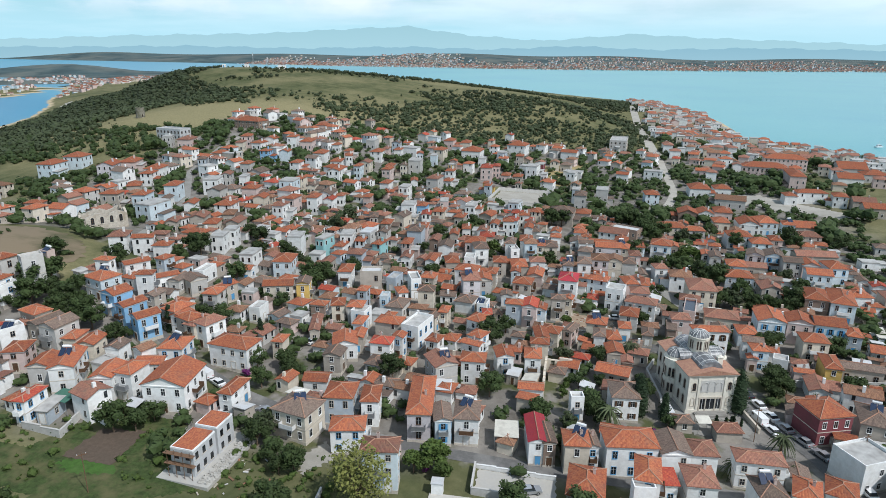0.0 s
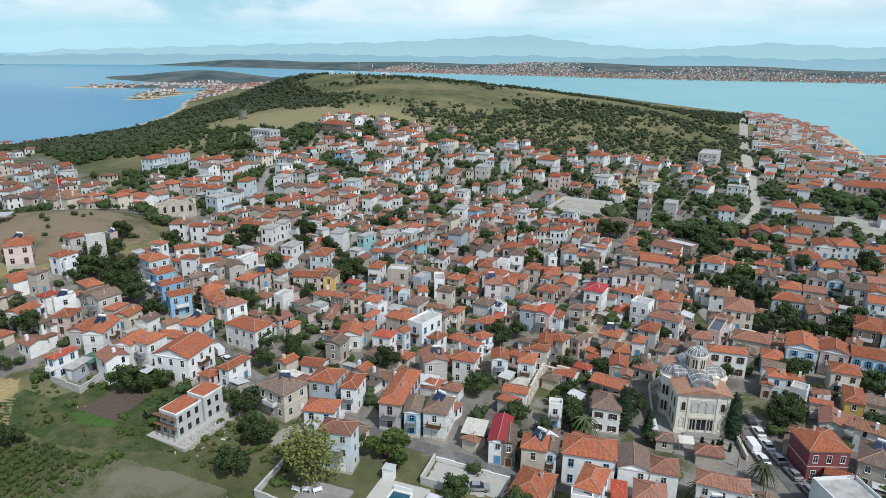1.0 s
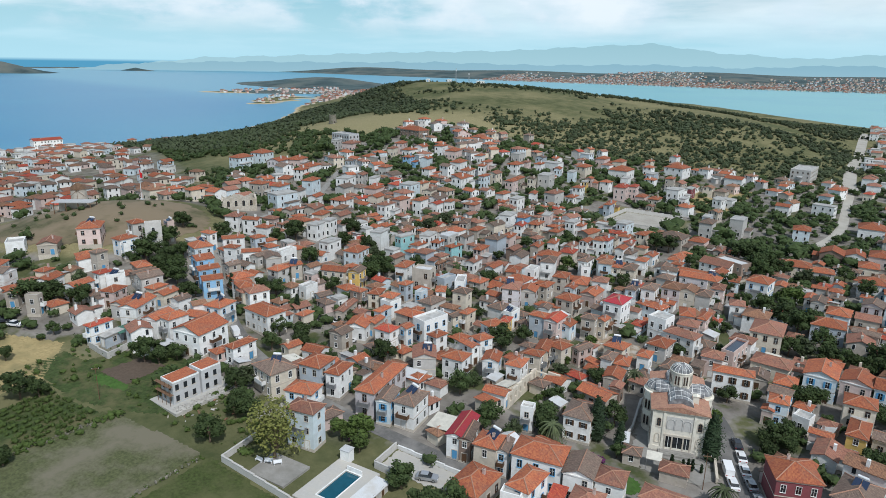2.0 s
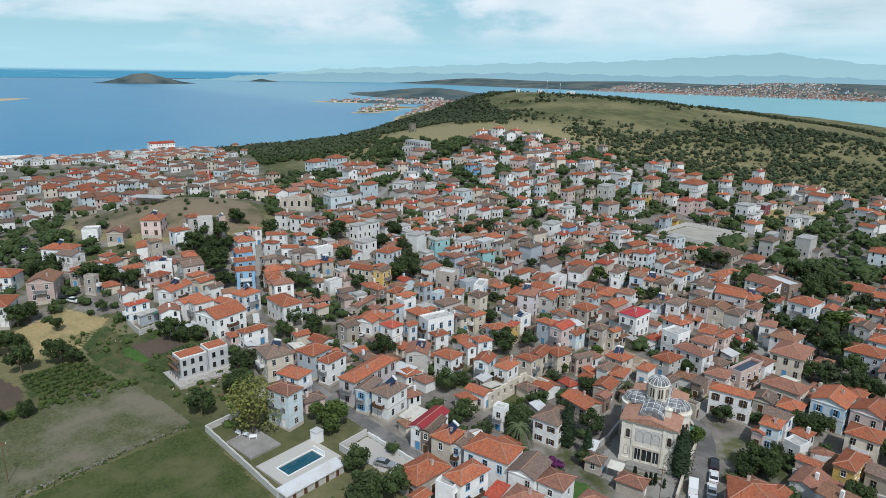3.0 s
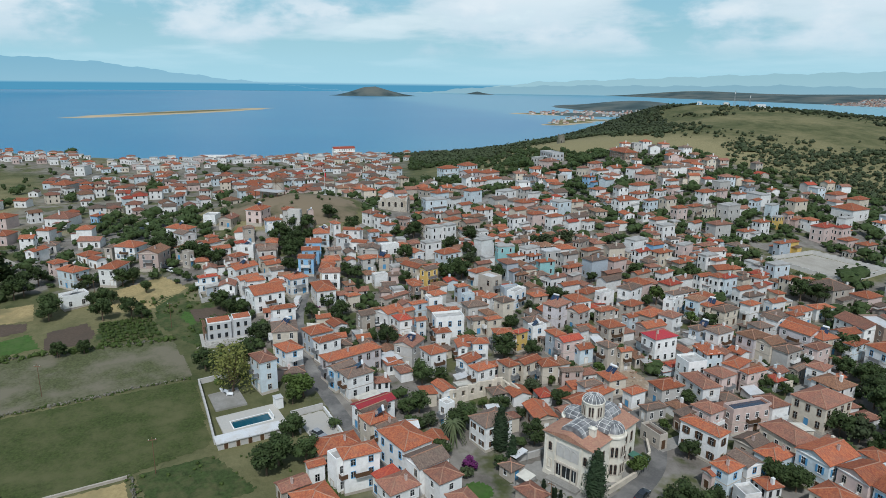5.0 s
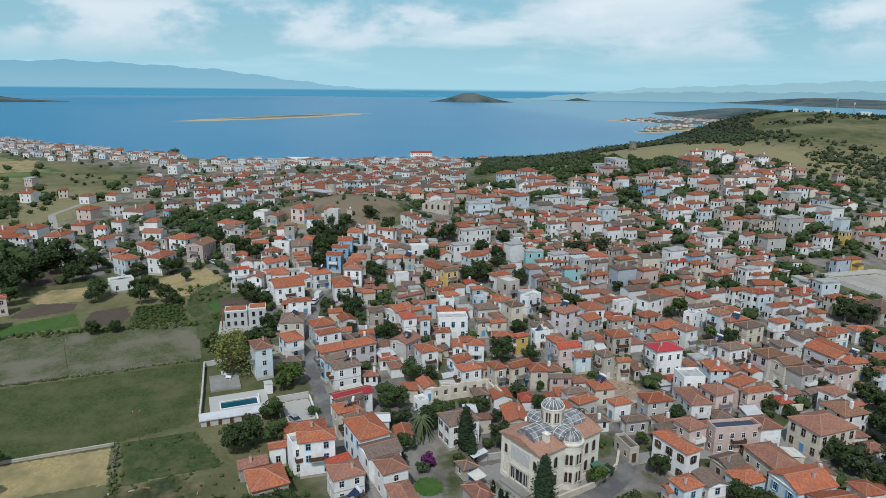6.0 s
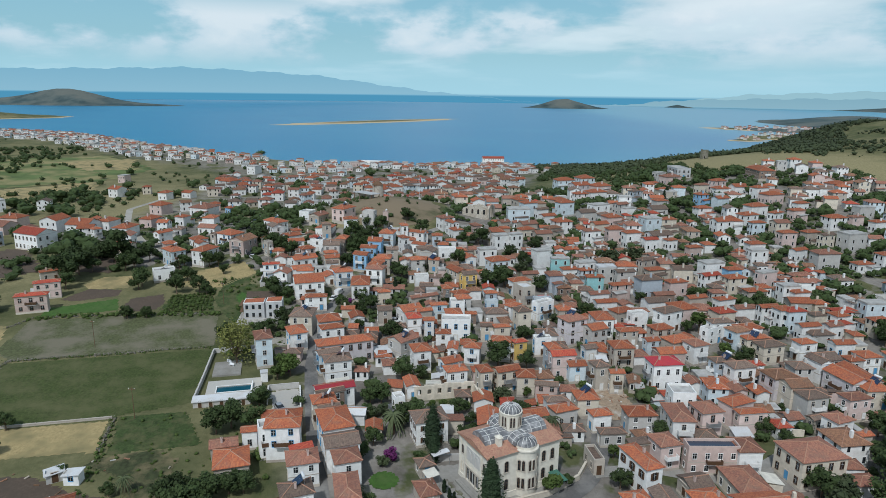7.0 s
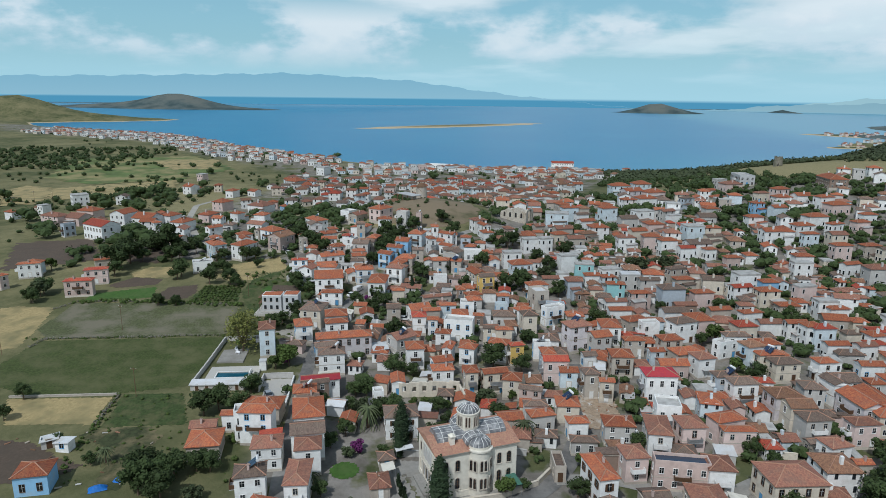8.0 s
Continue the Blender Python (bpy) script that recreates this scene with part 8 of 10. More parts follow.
BROAD = [tree_stock("tree", "broad dark green tree in a garden", "leaf", 6.0, 3.4, 1), tree_stock("tree", "broad dark green tree in a garden", "leaf", 7.5, 4.0, 2, 11),
         tree_stock("tree", "small rounded garden tree with light green leaves", "leaf_light", 4.5, 2.6, 3, 8), tree_stock("tree", "grey-green olive tree in a garden", "leaf_olive", 4.2, 2.8, 4, 8),
         tree_stock("tree", "dense dark tree with a spreading crown", "leaf", 8.0, 4.6, 5, 12, 80), tree_stock("tree", "low green fruit tree in a yard", "leaf_light", 3.4, 2.2, 6, 7)]
USED_TREES = set()


def plant(ob, x, y, scale=1.0, z=None):
    m = pose(x, y, ground_z(x, y) if z is None else z, 0, 0, (x * 37 + y * 91) % 360)
    if ob.name in USED_TREES:
        got = copy_thing(ob, m)
    else:
        ob.matrix_basis, got = m, ob
        USED_TREES.add(ob.name)
    got.scale = (scale, scale, scale * (0.9 + 0.2 * ((x * 7.3 + y * 3.1) % 1)))
    return got


# gaps between the houses: garden trees, the nearest as things, the rest as greenery
seen_far = []
SEEN_TREES.sort(key=lambda p: math.hypot(p[0] - 50, p[1] - 90))
for k, (x, y, r, kind) in enumerate(SEEN_TREES):
    if k > 230:
        seen_far.append((x, y, r))
    else:
        ob = BROAD[2] if kind == "l" else BROAD[k % 2 + (3 if k % 5 == 0 else 0)]
        plant(ob, x, y, 0.95 * r / {0: 2.6, 1: 3.0, 2: 2.0, 3: 2.1, 4: 3.4}[BROAD.index(ob)])
for k in range(5200):
    x, y = rng.uniform(-226, 150), rng.uniform(84, 445)
    if float(in_town(x, y)) > 0.3 and is_free(x, y, 0.7 if k % 3 else 1.6):
        GARDENS.append((x, y, 0.45))
GARDENS.sort(key=lambda p: math.hypot(p[0] - 50, p[1] - 90))
planted, thick, roots = 0, [], []
for x, y, t in GARDENS:
    if rng.random() > 0.9 or min((math.hypot(x - a, y - b) for a, b in roots[-260:]), default=9) < 2.5:
        continue
    roots.append((x, y))
    if planted > 25:
        thick.append((x, y, t))
        continue
    plant(rng.choice([BROAD[0], BROAD[0], BROAD[1], BROAD[2], BROAD[3], BROAD[4], BROAD[5]]), x, y, rng.uniform(0.8, 1.25) if t > 0.7 else rng.uniform(0.45, 0.85))
    planted += 1


def thicket(name, label, places, leaf, count, size, seed, kind_words="bushes", lumps=1):
    """Scrub and far trees, past counting: each a tuft of leaves on the slope."""
    r_ = random.Random(seed)
    s = Shape()
    for x, y, r in places:
        z = ground_z(x, y)
        for k in range(lumps):
            a, off = 2.4 * k + x, 0.0 if lumps == 1 else r * 0.42
            c, e = (x + off * math.cos(a), y + off * math.sin(a), z + r * (0.62 + 0.25 * (k % 2))), r * (0.95 if lumps == 1 else 0.66)
            wx, wy = e * r_.uniform(0.75, 1.5), e * r_.uniform(0.75, 1.5)
            leaf_mass(s, r_, c, (wx * 0.84, wy * 0.84, e * 0.72), 1)
            leaf_cloud(s, r_, c, (wx, wy, e * 0.85), count, size * r, 0, 0.75)
    tagged(new(name, s.mesh(name, leaf, uv=False)), label, kind_words, kind="stuff")


hill, green, strip = [], [], []
for k in range(54000):
    x, y = rng.uniform(-560, 110), rng.uniform(290, 1000)
    if float(on_hill(x, y)) < 0.5:
        continue
    n = float(noise2(x, y, 0.021, 5.0)) + 0.35 * float(noise2(x, y, 0.07, 9.0))
    west = float(smooth01((-300 - x + (y - 500) * -0.3) / 60))
    east = float(bump2(x, y, -10, 520, 130, 70))
    bald = float(bump2(x, y, -215, 430, 70, 30, 20)) + 1.1 * float(bump2(x, y, -190, 600, 90, 45, -10)) + 0.9 * float(bump2(x, y, -60, 700, 110, 50)) + 0.6 * float(bump2(x, y, 20, 560, 60, 20, 20))
    keep = 0.17 + 0.75 * west + 0.85 * east + 0.65 * (n > 0.1) - bald
    if rng.random() < keep and is_free(x, y, 1):
        far = math.hypot(x - 60, y) > 560
        (hill if rng.random() < 0.75 else green).append((x, y, (0.5 + 1.9 * rng.random() ** 1.8) * (1.15 if far else 1) * (1.0 + 0.4 * west)))
upper = list(seen_far)
for x, y, t in thick:
    if x > -228 and y < 470:
        upper.append((x, y, rng.uniform(1.8, 3.4) if t > 0.7 else rng.uniform(1.1, 2.2)))
    elif rng.random() < 0.6:
        strip.append((x, y, rng.uniform(1.4, 2.6)))
for k in range(1100):
    x, y = rng.uniform(-900, -110), rng.uniform(-330, 90)
    if float(in_town(x, y)) < 0.15 and inland(x, y) > 40 and float(noise2(x, y, 0.03, 3.0)) > 0.15 and is_free(x, y, 2):
        strip.append((x, y, rng.uniform(1.2, 2.6)))
for k in range(1500):
    x, y = rng.uniform(-420, -215), rng.uniform(235, 420)
    if float(in_town(x, y)) < 0.2 and inland(x, y) > 30 and float(noise2(x, y, 0.03, 4.0)) > 0.0 and float(bump2(x, y, -215, 430, 70, 30, 20)) < 0.3:
        strip.append((x, y, rng.uniform(1.3, 2.8)))
for k in range(420):
    x, y = rng.uniform(-742, -490), rng.uniform(-350, -130)
    if inland(x, y) > 120:
        strip.append((x, y, rng.uniform(2.0, 3.6)))
for k in range(120):
    strip.append((rng.uniform(-372, -258), rng.uniform(-90, 4), rng.uniform(1.6, 3.2)))
for k in range(110):
    x, y = rng.uniform(-190, -118), rng.uniform(-6, 50)
    if is_free(x, y, 1.5):
        strip.append((x, y, rng.uniform(1.4, 2.8)))
for k in range(34):
    x, y = rng.gauss(-172, 18), rng.gauss(140, 14)
    strip.append((x, y, rng.uniform(0.6, 1.6)))
hill.sort(key=lambda p: (p[0] - 60) ** 2 + p[1] ** 2)
thicket("upper_town_trees", "dark green garden trees between the houses", upper, "leaf", 17, 0.15, 15, "trees", 3)
thicket("hill_scrub", "dark olive scrub on the hillside", hill[:3600], "scrub", 14, 0.30, 11)
thicket("far_scrub", "dark olive scrub on the far hillside", hill[3600:], "scrub", 6, 0.36, 13)
thicket("hill_bushes", "green bushes on the hillside", green, "leaf_olive", 12, 0.30, 12)
thicket("lowland_trees", "dark trees among the far houses", strip, "leaf", 18, 0.22, 14, "trees")

# ---- the church ----
def church(x, y, z, turn):
    top = tagged(new("church"), "domed stone church with arched windows and a terracotta roof edge", "church")
    top.matrix_basis = pose(x, y, z, 0, 0, turn)
    w, d, h = 10.8, 16.8, 9.2
    s = Shape()
    s.box(-w / 2, w / 2, -d / 2, d / 2, -2.0, h)
    s.box(-w / 2 - 0.15, w / 2 + 0.15, -d / 2 - 0.15, d / 2 + 0.15, -2.0, 0.7)
    for a in (-1, 1):
        s.box(a * 3.0 - 0.25, a * 3.0 + 0.25, -d / 2 - 0.18, -d / 2, 0.7, h)
        s.box(a * (w / 2 - 0.3) - 0.3, a * (w / 2 - 0.3) + 0.3, -d / 2 - 0.14, -d / 2, 0.7, h)
    put("wall", s.mesh("wall", "wall_church_stone"), top)
    s = Shape()
    for a, b in ((h - 0.5, 0.22), (h - 0.22, 0.42)):
        for sx in (-1, 1):
            s.box(min(sx * w / 2, sx * (w / 2 + b)), max(sx * w / 2, sx * (w / 2 + b)), -d / 2 - b, d / 2 + b, a, a + 0.2)
            s.box(-w / 2, w / 2, min(sx * d / 2, sx * (d / 2 + b)), max(sx * d / 2, sx * (d / 2 + b)), a, a + 0.2)
    put("cornice", s.mesh("cornice", "trim_stone", uv=False), top)
    # low tiled roof with a gable rise over the front
    s = Shape()
    e = 0.5
    x1, y1 = w / 2 + e, d / 2 + e
    for f in (((-x1, -y1, h), (0, -y1, h + 1.3), (0, 0, h + 1.6), (-x1, 0, h)), ((0, -y1, h + 1.3), (x1, -y1, h), (x1, 0, h), (0, 0, h + 1.6)),
              ((-x1, 0, h), (0, 0, h + 1.6), (0, y1, h + 1.3), (-x1, y1, h)), ((0, 0, h + 1.6), (x1, 0, h), (x1, y1, h), (0, y1, h + 1.3)),
              ((-x1, -y1, h - 0.02), (x1, -y1, h - 0.02), (0, -y1, h + 1.28)), ((x1, y1, h - 0.02), (-x1, y1, h - 0.02), (0, y1, h + 1.28))):
        s.face(f)
    put("roof", s.mesh("roof", "church_tile"), top)

    def vault(name, length, radius, lift, across):
        v = Shape()
        n = 12
        for k in range(n):
            a, b = math.pi * k / n, math.pi * (k + 1) / n
            p = [(radius * math.cos(t), radius * 0.72 * math.sin(t) + lift) for t in (a, b)]
            for g0, g1 in ((-length / 2, length / 2),):
                pts = [(p[0][0], g0, p[0][1]), (p[0][0], g1, p[0][1]), (p[1][0], g1, p[1][1]), (p[1][0], g0, p[1][1])]
                v.face([(q[1], q[0], q[2]) for q in pts] if across else pts)
        for g in (-length / 2, length / 2):
            pts = [(radius * math.cos(math.pi * k / n), g, radius * 0.72 * math.sin(math.pi * k / n) + lift) for k in range(n + 1)]
            v.face([(q[1], q[0], q[2]) for q in pts] if across else pts)
        body = put(name, v.mesh(name, "lead", uv=False), top)
        for j in range(6):
            ribs = Shape()
            g = -length / 2 + length * (j + 0.5) / 6
            for k in range(n):
                a, b = math.pi * k / n, math.pi * (k + 1) / n
                pts = [(radius * 1.01 * math.cos(t), g, radius * 0.735 * math.sin(t) + lift) for t in (a, b)]
                pts = [(q[1], q[0], q[2]) for q in pts] if across else pts
                ribs.tube(pts[0], pts[1], 0.05, sides=4)
            put("rib", ribs.mesh("rib", "trim_white", uv=False), body)
        for k in (2, 4, 6, 8, 10):      # glazing bars along the vault
            bar = Shape()
            a = math.pi * k / n
            ends = [(radius * 1.01 * math.cos(a), g, radius * 0.735 * math.sin(a) + lift) for g in (-length / 2, length / 2)]
            ends = [(q[1], q[0], q[2]) for q in ends] if across else ends
            bar.tube(ends[0], ends[1], 0.045, sides=4)
            put("glazing_bar", bar.mesh("glazing_bar", "trim_white", uv=False), body)

    vault("long_vault", 14.6, 2.5, h + 0.65, False)
    vault("cross_vault", 9.8, 2.2, h + 0.7, True)
    # drum and ribbed dome
    s = Shape()
    r = 2.2
    s.lathe([(r + 0.25, h + 0.6), (r + 0.25, h + 1.5), (r, h + 1.6), (r, h + 5.3), (r + 0.16, h + 5.4), (r + 0.16, h + 5.6), (r, h + 5.65)], 24)
    drum = put("drum", s.mesh("drum", "wall_church_stone", uv=False), top)
    for k in range(8):
        a = 22.5 + 45 * k
        for side in (-0.3, 0.3):
            put("arched_window", arch_mesh(0.34, 2.1, "trim_stone"), drum, pose(0, 0, 0, 0, 0, a) @ pose(side, -r + 0.02, h + 2.8))
    s = Shape()
    s.lathe([((r - 0.05) * math.cos(t), h + 5.6 + 1.35 * math.sin(t)) for t in (0, 0.3, 0.6, 0.9, 1.2, 1.45, 1.57)], 24)
    dome = put("dome", s.mesh("dome", "lead", uv=False, smooth=True), top)
    for k in range(16):
        ribs = Shape()
        a = 2 * math.pi * k / 16
        pts = [((r + 0.01) * math.cos(t) * math.cos(a), (r + 0.01) * math.cos(t) * math.sin(a), h + 5.62 + 1.38 * math.sin(t)) for t in (0, 0.35, 0.7, 1.05, 1.35)]
        for p, q in zip(pts, pts[1:]):
            ribs.tube(p, q, 0.05, sides=4)
        put("rib", ribs.mesh("rib", "trim_white", uv=False), dome)
    # round bays with half domes on both long sides
    for side in (-1, 1):
        s = Shape()
        arc = (-math.pi / 2, math.pi / 2) if side > 0 else (math.pi / 2, 1.5 * math.pi)
        c = (side * (w / 2 - 0.9), 0.6)
        s.lathe([(2.5, -2), (2.5, h - 0.3), (2.75, h - 0.2), (2.75, h + 0.1), (2.3, h + 0.15), (2.3, h + 0.7)], 14, 0, c, arc)
        bay = put("bay", s.mesh("bay", "wall_church_stone", uv=False), top)
        s = Shape()
        s.lathe([(2.3 * math.cos(t), h + 0.7 + 1.5 * math.sin(t)) for t in (0, 0.35, 0.7, 1.05, 1.35, 1.57)], 18, 0, c)
        half = put("half_dome", s.mesh("half_dome", "lead", uv=False, smooth=True), top)
        for k in range(14):
            ribs = Shape()
            a = 2 * math.pi * k / 14
            pts = [(c[0] + 2.32 * math.cos(t) * math.cos(a), c[1] + 2.32 * math.cos(t) * math.sin(a), h + 0.72 + 1.52 * math.sin(t)) for t in (0, 0.4, 0.8, 1.2)]
            for p, q in zip(pts, pts[1:]):
                ribs.tube(p, q, 0.045, sides=4)
            put("rib", ribs.mesh("rib", "trim_white", uv=False), half)
        for k in (-48, 0, 48):
            for fz in (1.2, 5.0):
                for off in (-0.42, 0.42):
                    put("arched_window", arch_mesh(0.55, 2.2, "trim_stone"), bay, pose(c[0], c[1], 0, 0, 0, 90 * side + k) @ pose(off, -2.5, fz))
        # side windows in two rows
        for yy in (-6.6, -4.2, 4.6, 6.7):
            for fz in (1.3, 5.1):
                put("arched_window", arch_mesh(0.9, 2.3, "trim_stone"), top, pose(0, 0, 0, 0, 0, 90 * side) @ pose(side * yy, -w / 2, fz))
    # a squat turret behind the front
    s = Shape()
    s.box(-0.6, 0.6, -0.45, 0.45, -0.6, 1.3)
    s.box(-0.75, 0.75, -0.6, 0.6, 1.3, 1.45)
    s.lathe([(0.78, 1.45), (0.5, 1.65), (0.05, 1.85)], 4)
    put("bell_turret", s.mesh("bell_turret", "wall_church_stone", uv=False), top, pose(3.0, -4.6, h + 0.9))
    # front: blind triple arch, glazed doors, narrow windows
    s = Shape()
    s.box(-2.6, 2.6, -0.06, 0, 0, 2.9)
    for c in (-1.6, 0, 1.6):
        hh = 2.4 if c else 2.7
        for k in range(8):
            a, b = math.pi * k / 8, math.pi * (k + 1) / 8
            s.tube((c - 0.7 * math.cos(a), -0.1, hh - 0.7 + 0.7 * math.sin(a)), (c - 0.7 * math.cos(b), -0.1, hh - 0.7 + 0.7 * math.sin(b)), 0.08, sides=4)
        for a in (-0.7, 0.7):
            s.box(c + a - 0.08, c + a + 0.08, -0.16, -0.04, 0, hh - 0.7)
    put("blind_arcade", s.mesh("blind_arcade", "wall_grey", uv=False), top, pose(0, -d / 2, 4.9))
    s = Shape()
    for c in (-2.5, -1.1, 1.1, 2.5):
        s.box(c - 0.14, c + 0.14, -0.2, 0, 0, 3.1)
    s.box(-2.8, 2.8, -0.25, 0, 3.1, 3.5)
    portal = put("entrance", s.mesh("entrance", "trim_stone", uv=False), top, pose(0, -d / 2 - 0.02, 0.25))
    for c, half in ((-1.8, 0.56), (0, 0.96), (1.8, 0.56)):
        s = Shape()
        s.box(c - half, c + half, -0.04, 0, 0, 3.0)
        put("glass_door", s.mesh("glass_door", "glass_dark", uv=False), portal)
        s = Shape()
        s.box(c - 0.04, c + 0.04, -0.08, -0.04, 0, 3.0)
        put("door_bar", s.mesh("door_bar", "metal_white", uv=False), portal)
    for a in (-1, 1):
        put("arched_window", arch_mesh(0.8, 1.9, "trim_stone"), top, pose(a * 4.05, -d / 2, 5.3))
        put("niche", arch_niche(), top, pose(a * 4.05, -d / 2, 1.6))
    s = Shape()
    for k in range(3):
        s.box(-3.6 + 0.3 * k, 3.6 - 0.3 * k, -d / 2 - 2.0 + 0.5 * k, -d / 2 - 0.15, -0.6, 0.08 * (k + 1))
    put("steps", s.mesh("steps", "paving", uv=False), top)
    return top


def arch_niche():
    s = Shape()
    n = 8
    for k in range(n):
        a, b = math.pi * k / n, math.pi * (k + 1) / n
        s.tube((-0.45 * math.cos(a), -0.04, 1.5 + 0.45 * math.sin(a)), (-0.45 * math.cos(b), -0.04, 1.5 + 0.45 * math.sin(b)), 0.08, sides=4)
    for a in (-0.45, 0.45):
        s.box(a - 0.08, a + 0.08, -0.12, 0, 0, 1.5)
    s.box(-0.53, 0.53, -0.12, 0, -0.12, 0)
    return s.mesh("niche", "wall_cream", uv=False)


CHURCH_Z = ground_z(35, 144) + 0.5
church(34.9, 144.0, CHURCH_Z, 14.5)


# ---- pool garden ----
def pool_garden():
    x0, x1, y0, y1 = -18.3, -8.6, 80.6, 94.0
    z = ground_z(-13, 87) + 0.55
    s = Shape()
    wx0, wx1, wy0, wy1 = -14.7, -11.2, 83.1, 91.4
    s.box(x0, wx0, y0, y1, z - 2.5, z), s.box(wx1, x1, y0, y1, z - 2.5, z)
    s.box(wx0, wx1, y0, wy0, z - 2.5, z), s.box(wx0, wx1, wy1, y1, z - 2.5, z)
    s.box(wx0, wx1, wy0, wy1, z - 2.5, z - 1.5)
    tagged(new("pool_deck", s.mesh("pool_deck", "deck")), "pale stone deck round a swimming pool", "deck", kind="structure")
    pool = tagged(new("swimming_pool"), "rectangular swimming pool with dark blue-green water", "pool")
    s = Shape()
    for a, b, c, d in ((wx0 - 0.25, wx0, wy0 - 0.25, wy1 + 0.25), (wx1, wx1 + 0.25, wy0 - 0.25, wy1 + 0.25), (wx0, wx1, wy0 - 0.25, wy0), (wx0, wx1, wy1, wy1 + 0.25)):
        s.box(a, b, c, d, z, z + 0.06)
    put("coping", s.mesh("coping", "trim_white", uv=False), pool)
    s = Shape()
    s.face([(wx0, wy0, z - 0.25), (wx1, wy0, z - 0.25), (wx1, wy1, z - 0.25), (wx0, wy1, z - 0.25)])
    put("water", s.mesh("water", "pool_water", uv=False), pool)
    s = Shape()
    s.box(wx0, wx1, wy1 + 0.3, wy1 + 0.5, z, z + 0.9)
    put("screen", s.mesh("screen", "wall_white", uv=False), pool)
    hut = tagged(new("pump_house"), "small white rendered pump house beside the deck", "shed")
    s = Shape()
    s.box(-1.0, 1.0, -0.9, 0.9, -1, 2.2)
    put("wall", s.mesh("wall", "wall_white"), hut)
    s = Shape()
    s.box(-1.1, 1.1, -1.0, 1.0, 2.2, 2.35)
    put("roof", s.mesh("roof", "sheet"), hut)
    hut.matrix_basis = pose(-17.0, 94.6, z - 0.1, 0, 0, 3)
    row = tagged(new("changing_rooms"), "long low building with a pale sheet roof", "shed")
    s = Shape()
    s.box(-1.3, 1.4, -6.6, 6.6, -1.5, 1.5)
    put("wall", s.mesh("wall", "wall_grey"), row)
    s = Shape()
    s.face([(-1.5, -6.9, 1.85), (1.7, -6.9, 1.6), (1.7, 6.9, 1.6), (-1.5, 6.9, 1.85)])
    s.box(-1.5, 1.7, -6.9, 6.9, 1.42, 1.52)
    put("roof", s.mesh("roof", "sheet"), row)
    for k in range(5):
        put("door", door_mesh(0.8, 1.5, "trim_brown"), row, pose(0, 0, 0, 0, 0, 90) @ pose(-5 + 2.5 * k, -1.4, -0.3))
    row.matrix_basis = pose(-6.6, 85.0, ground_z(-6.6, 85) + 0.1, 0, 0, -1)
    z = ground_z(-26, 84) + 0.2
    s = Shape()
    s.box(-33, -21, 81.2, 88.4, z - 1.5, z)
    tagged(new("terrace", s.mesh("terrace", "paving")), "dark paved terrace beside the pool garden", "terrace", kind="structure")
    for k in range(3):
        bench = tagged(new("garden_bench"), "white garden bench on the terrace", "bench", "terrace benches")
        s = Shape()
        s.box(-0.8, 0.8, -0.25, 0.25, 0.40, 0.46)
        put("seat", s.mesh("seat", "metal_white", uv=False), bench)
        s = Shape()
        s.box(-0.8, 0.8, 0.22, 0.28, 0.46, 0.9)
        put("backrest", s.mesh("backrest", "metal_white", uv=False), bench)
        for a in (-0.7, 0.7):
            s = Shape()
            s.box(a - 0.05, a + 0.05, -0.22, 0.26, 0, 0.40)
            put("leg", s.mesh("leg", "metal_white", uv=False), bench)
        bench.matrix_basis = pose(-30.5 + 1.9 * k, 84.5 + 0.6 * k, z, 0, 0, 25 * k)


pool_garden()


